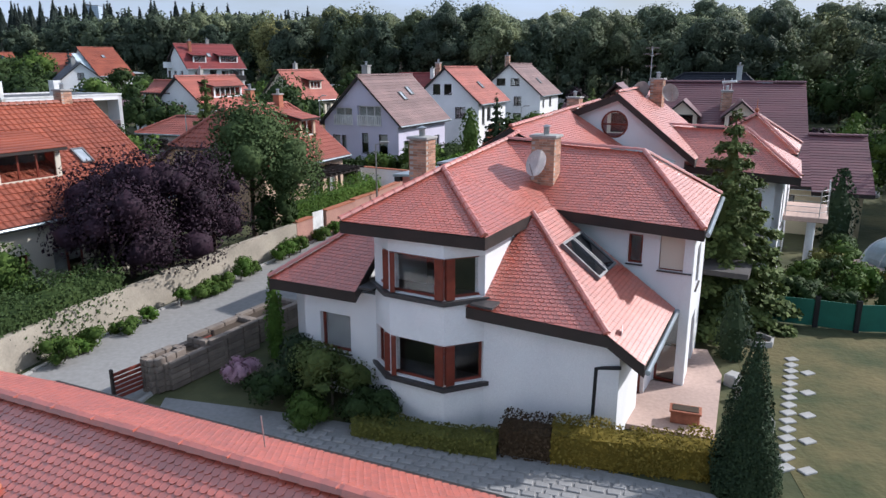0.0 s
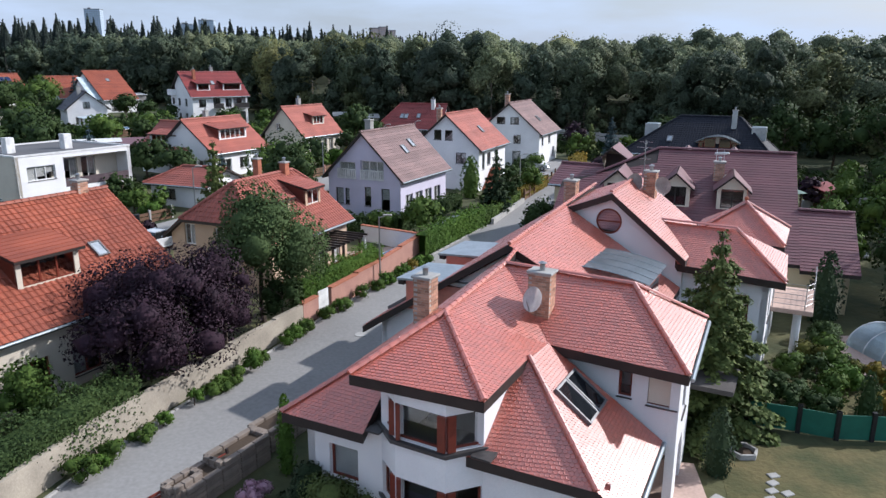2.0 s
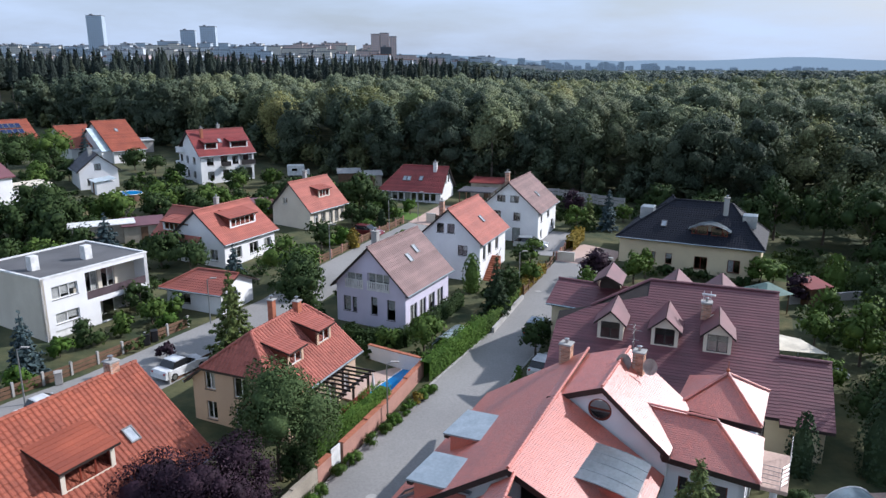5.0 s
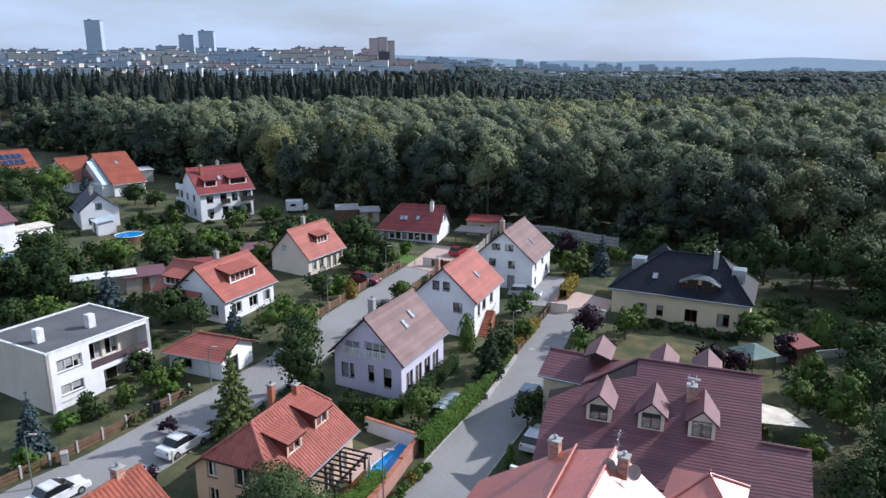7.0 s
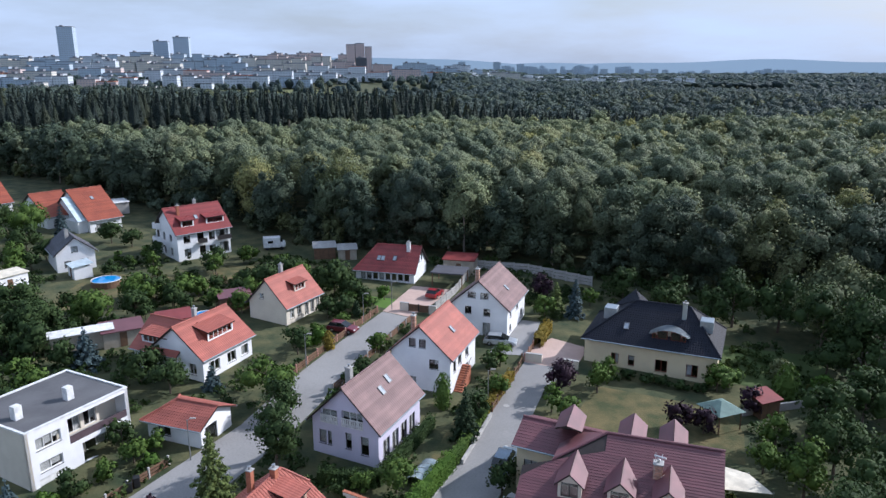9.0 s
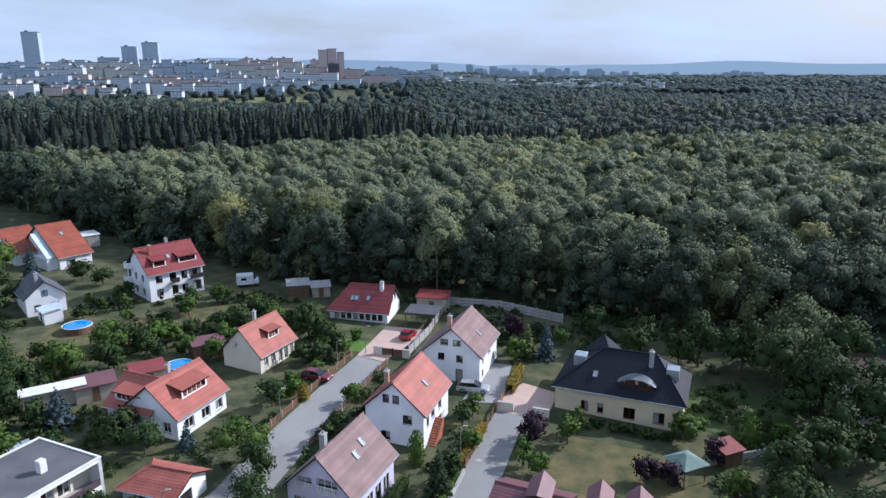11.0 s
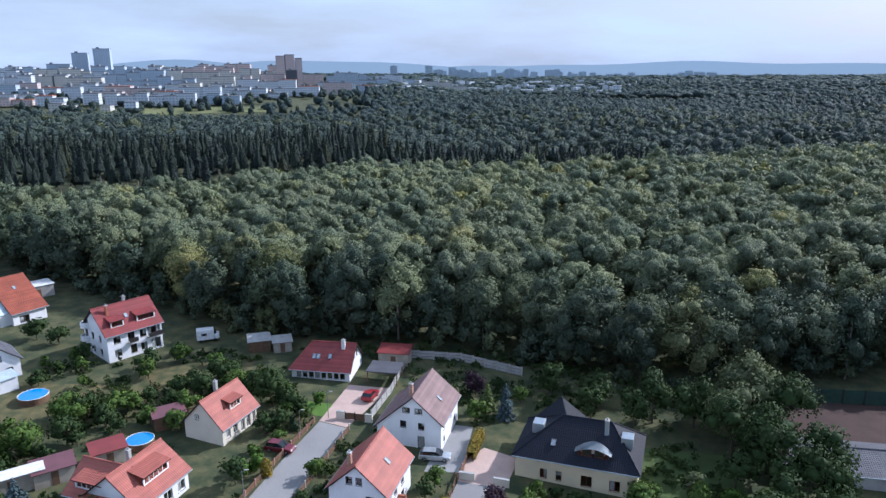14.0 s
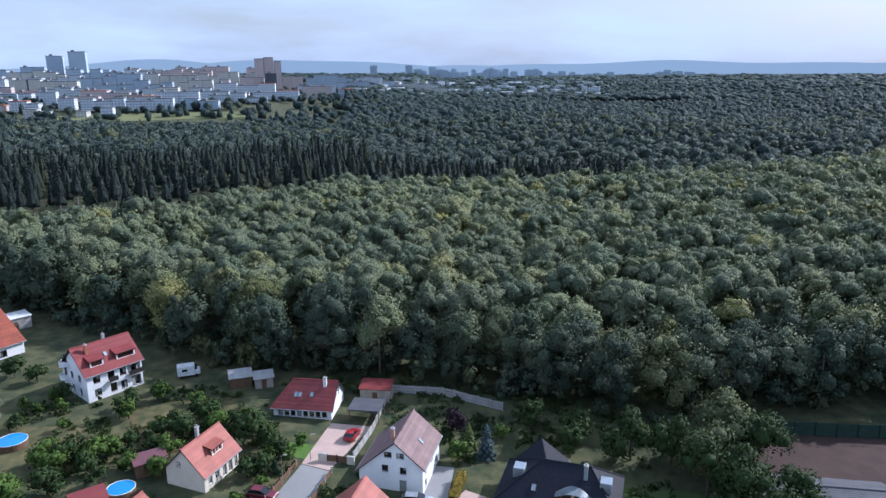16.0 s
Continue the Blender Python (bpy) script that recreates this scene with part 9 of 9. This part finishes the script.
GREEN += [
    (28.6, 68.8, 3.6, 1.7, "leafy", L_PURP), (31.0, 68.0, 3.4, 1.6, "leafy", L_PURP), (38.0, 72.0, 3.4, 1.6, "leafy", L_PURP), (36.4, 77.6, 3.6, 2.2, "leafy", L_GREEN),
    (38.5, 79.0, 2.6, 1.6, "leafy", L_GREEN), (43.8, 75.6, 4.6, 1.7, "column", L_GREEN), (48.2, 75.2, 3.4, 1.7, "leafy", L_HEDGE), (24.0, 101.8, 6.4, 1.8, "conifer", L_BLUE),
    (21.6, 104.5, 5.0, 1.6, "conifer", L_SPRUCE), (19.2, 101.0, 4.0, 1.9, "leafy", L_GREEN), (20.5, 110.0, 4.4, 2.0, "leafy", L_PURP), (27.5, 106.5, 3.0, 1.4, "leafy", L_GREEN),
    (7.8, 57.2, 3.6, 1.5, "leafy", L_DARKG), (9.6, 59.4, 2.8, 1.2, "leafy", L_DARKG), (5.6, 50.6, 2.2, 0.5, "column", L_HEDGE), (27.5, 39.5, 6.2, 1.4, "column", L_CONIF),
    (29.6, 42.6, 7.4, 2.4, "leafy", L_DARKG), (33.0, 45.5, 8.6, 3.2, "leafy", L_DARKG), (30.5, 36.8, 7.6, 2.6, "leafy", L_DARKG), (34.5, 40.0, 8.6, 3.2, "leafy", L_DARKG),
]
GREEN += [
    (37.5, 50.0, 8.6, 3.4, "leafy", L_DARKG), (36.0, 56.5, 6.0, 2.4, "leafy", L_GREEN), (40.5, 59.5, 7.6, 3.0, "leafy", L_DARKG), (34.0, 60.5, 3.4, 1.7, "leafy", L_GREEN),
    (37.2, 64.6, 4.4, 1.8, "leafy", L_GREEN), (43.0, 66.0, 7.6, 3.0, "leafy", L_DARKG), (48.5, 68.0, 8.0, 3.2, "leafy", L_DARKG), (31.0, 52.0, 2.8, 1.5, "leafy", L_GREEN),
    (43.0, 53.0, 9.5, 3.6, "leafy", L_DARKG), (-69.0, 128.0, 4.4, 2.4, "leafy", L_DARKG), (-70.5, 121.0, 4.6, 2.2, "leafy", L_GREEN), (-72.0, 141.0, 8.0, 2.0, "conifer", L_BLUE),
    (-80.0, 143.5, 7.0, 4.2, "leafy", L_GREEN), (-88.0, 146.5, 6.4, 3.8, "leafy", L_DARKG), (-95.0, 153.0, 6.0, 3.4, "leafy", L_DARKG), (-75.0, 133.0, 5.6, 3.4, "leafy", L_DARKG),
    (-62.0, 140.0, 4.4, 2.6, "leafy", L_DARKG), (-57.0, 137.5, 3.8, 2.2, "leafy", L_DARKG), (-84.0, 134.0, 6.4, 4.2, "leafy", L_DARKG), (-88.0, 122.0, 6.4, 4.2, "leafy", L_DARKG),
]
GREEN += [
    (-33.0, 130.5, 2.6, 1.6, "leafy", L_DARKG), (-25.0, 125.0, 2.6, 1.6, "leafy", L_GREEN), (-21.5, 120.0, 3.4, 2.0, "leafy", L_DARKG), (-30.0, 116.0, 2.4, 1.4, "leafy", L_GREEN),
    (-22.0, 114.0, 3.0, 1.6, "leafy", L_DARKG), (-29.6, 59.8, 2.4, 1.3, "bush", L_GREEN), (-28.0, 62.6, 2.8, 1.5, "leafy", L_GREEN), (-31.5, 57.4, 2.6, 1.6, "bush", L_DARKG),
    (-26.2, 61.6, 2.0, 1.1, "bush", L_HEDGE), (-26.6, 64.6, 2.4, 1.2, "bush", L_GREEN), (-32.8, 55.0, 1.8, 1.2, "bush", L_HEDGE), (-33.0, 49.4, 1.8, 1.3, "bush", L_HEDGE),
    (-29.9, 64.8, 3.4, 1.6, "leafy", L_DARKG), (-23.8, 55.0, 1.6, 0.9, "bush", L_PURP), (-22.6, 47.0, 2.0, 1.2, "bush", L_PURP), (-13.6, 91.8, 2.2, 1.6, "bush", L_HEDGE),
    (-16.0, 90.4, 2.2, 1.7, "bush", L_HEDGE), (-12.2, 89.6, 2.6, 0.9, "column", L_YELL), (-14.5, 95.2, 1.6, 1.1, "bush", L_GREEN), (-11.2, 98.2, 1.8, 1.2, "bush", L_GREEN),
]
GREEN += [
    (-9.4, 101.2, 2.6, 0.6, "column", L_CONIF), (-5.4, 88.4, 2.8, 1.5, "leafy", L_GREEN), (-7.0, 82.2, 2.2, 1.4, "leafy", L_DARKG), (-8.2, 79.0, 2.6, 1.4, "leafy", L_DARKG),
    (17.5, 29.6, 1.6, 1.0, "bush", L_GREEN), (18.8, 30.4, 1.5, 0.9, "bush", L_HEDGE), (19.4, 28.2, 1.2, 0.8, "bush", L_YELL), (20.8, 29.4, 1.6, 0.9, "bush", L_GREEN),
    (16.6, 27.9, 1.3, 0.9, "bush", L_DARKG), (22.0, 28.0, 1.4, 0.9, "bush", L_HEDGE), (18.0, 27.2, 2.6, 0.5, "column", L_DARKG), (15.4, 28.9, 1.2, 0.9, "bush", L_DARKG),
    (21.2, 31.6, 1.2, 0.8, "bush", L_YELL), (19.6, 33.0, 1.8, 1.1, "bush", L_GREEN), (23.6, 30.4, 1.2, 0.8, "bush", L_GREEN), (26.4, 81.0, 1.3, 1.0, "bush", L_DARKG),
    (28.4, 79.9, 1.3, 1.1, "bush", L_DARKG), (30.3, 79.0, 1.3, 1.1, "bush", L_DARKG), (32.4, 78.0, 1.4, 1.1, "bush", L_DARKG), (34.3, 77.4, 1.4, 1.0, "bush", L_DARKG),
]
GREEN += [
    (56.0, 78.0, 11.5, 4.8, "leafy", L_DARKG), (61.0, 95.5, 11.8, 5.6, "leafy", L_OLIVE), (54.0, 86.5, 11.0, 4.4, "leafy", L_DARKG), (63.0, 79.0, 10.0, 4.2, "leafy", L_DARKG),
    (51.0, 79.5, 7.0, 3.0, "leafy", L_DARKG), (52.5, 71.0, 8.0, 3.4, "leafy", L_DARKG), (47.0, 98.0, 9.0, 3.6, "leafy", L_DARKG), (53.0, 96.0, 10.0, 4.0, "leafy", L_DARKG),
    (40.0, 104.0, 7.0, 3.0, "leafy", L_DARKG), (33.5, 109.0, 6.0, 2.6, "leafy", L_DARKG), (63.5, 100.0, 11.0, 4.4, "leafy", L_OLIVE), (57.5, 82.5, 11.0, 4.4, "leafy", L_DARKG), (57.0, 90.5, 9.5, 4.4, "leafy", L_OLIVE), (60.0, 74.0, 9.0, 3.8, "leafy", L_DARKG), (65.5, 92.0, 11.5, 4.6, "leafy", L_DARKG),
    (57.0, 68.0, 8.0, 3.4, "leafy", L_DARKG), (43.5, 97.0, 7.0, 2.8, "leafy", L_DARKG), (37.5, 100.0, 6.0, 2.6, "leafy", L_DARKG),
]
LABS = {"leafy": OAK_LAB, "conifer": "garden conifer with layered branches", "column": "slim upright garden tree", "bush": "rounded garden shrub"}
COLS = {L_DARKG.name: "dark green", L_GREEN.name: "fresh green", L_PURP.name: "purple-leaved", L_BLUE.name: "blue-grey", L_HEDGE.name: "bright green", L_YELL.name: "golden yellow", L_CONIF.name: "dark", L_SPRUCE.name: "yellowish green", L_OLIVE.name: "olive green"}
for x, y, h, r, k, lf in GREEN:
    plant(k, x, y, h, r, lf, COLS[lf.name] + " " + LABS[k].replace("leafy green ", "leafy "), "shrub" if k == "bush" else "tree")
# undergrowth between the plots, too dense to count
random.seed(9)
V = []


def near_strip(line, x, y, pad):
    for (a, b, c, d), (e, f, g, h) in zip(line, line[1:]):
        if min(b, d) - pad <= y <= max(f, h) + pad:
            t = (y - (b + d) / 2) / ((f + h - b - d) / 2)
            xl, xr = a + (e - a) * t, c + (g - c) * t
            if xl - pad < x < xr + pad:
                return True
    return False


INV = [o.matrix_basis.inverted() for o in scene.objects if o.type == "EMPTY" and o.get("category") == "house"]
LOOSE = [o.matrix_basis.translation for o in scene.objects if o.parent is None and o.get("category") in ("car", "shed", "pool", "swimming pool", "camper", "carport", "camper van", "caravan", "greenhouse", "pergola", "parasol")]


def free(x, y, pad):
    """Garden ground: off the streets, the houses and the woods."""
    if y > np.interp(x, EDGE_X, EDGE_Y) + 4 or (x < -28 and y < 72) or near_strip(STREET1, x, y, pad) or near_strip(STREET2, x, y, pad):
        return False
    for m in INV:
        q = m @ Vector((x, y, 0))
        if -1.5 < q.x < 13.5 and -6 < q.y < 6:
            return False
    if any((p.x - x) ** 2 + (p.y - y) ** 2 < 16 for p in LOOSE):
        return False
    return not ((14 < x < 36 and 62 < y < 80) or (-8 < x < 7 and 104 < y < 118) or (8 < x < 24 and 80 < y < 100))


for k in range(260):
    x, y = random.uniform(-78, 14), random.uniform(60, 130)
    if not free(x, y, 2.0) or noise.noise(Vector((x * 0.07, y * 0.07, 1.3))) < -0.2:
        continue
    lf = random.choice((L_DARKG, L_DARKG, L_GREEN))
    h = random.uniform(1.8, 4.6)
    plant("leafy" if h > 2.4 else "bush", x, y, h, h * random.uniform(0.42, 0.6), lf, COLS[lf.name] + (" fruit tree in the gardens" if h > 2.4 else " rounded bush in the gardens"), "tree" if h > 2.4 else "shrub")
for k in range(4200):
    x, y = random.uniform(-75, 50), random.uniform(55, 132)
    if noise.noise(Vector((x * 0.11, y * 0.11, 3.7))) < -0.08 or not free(x, y, 1.2):
        continue
    hh, rr = random.uniform(0.3, 1.5), random.uniform(0.35, 1.1)
    V.append(crown_quads((x, y, ground_z(x, y)), hh, rr, int(46 * rr), 0.42, lobes=6, lift=-0.2))
tagged(part("undergrowth", quads_mesh("undergrowth", np.concatenate(V), L_DARKG), L_DARKG), "low garden plants and undergrowth between the plots", "plants", kind="stuff")
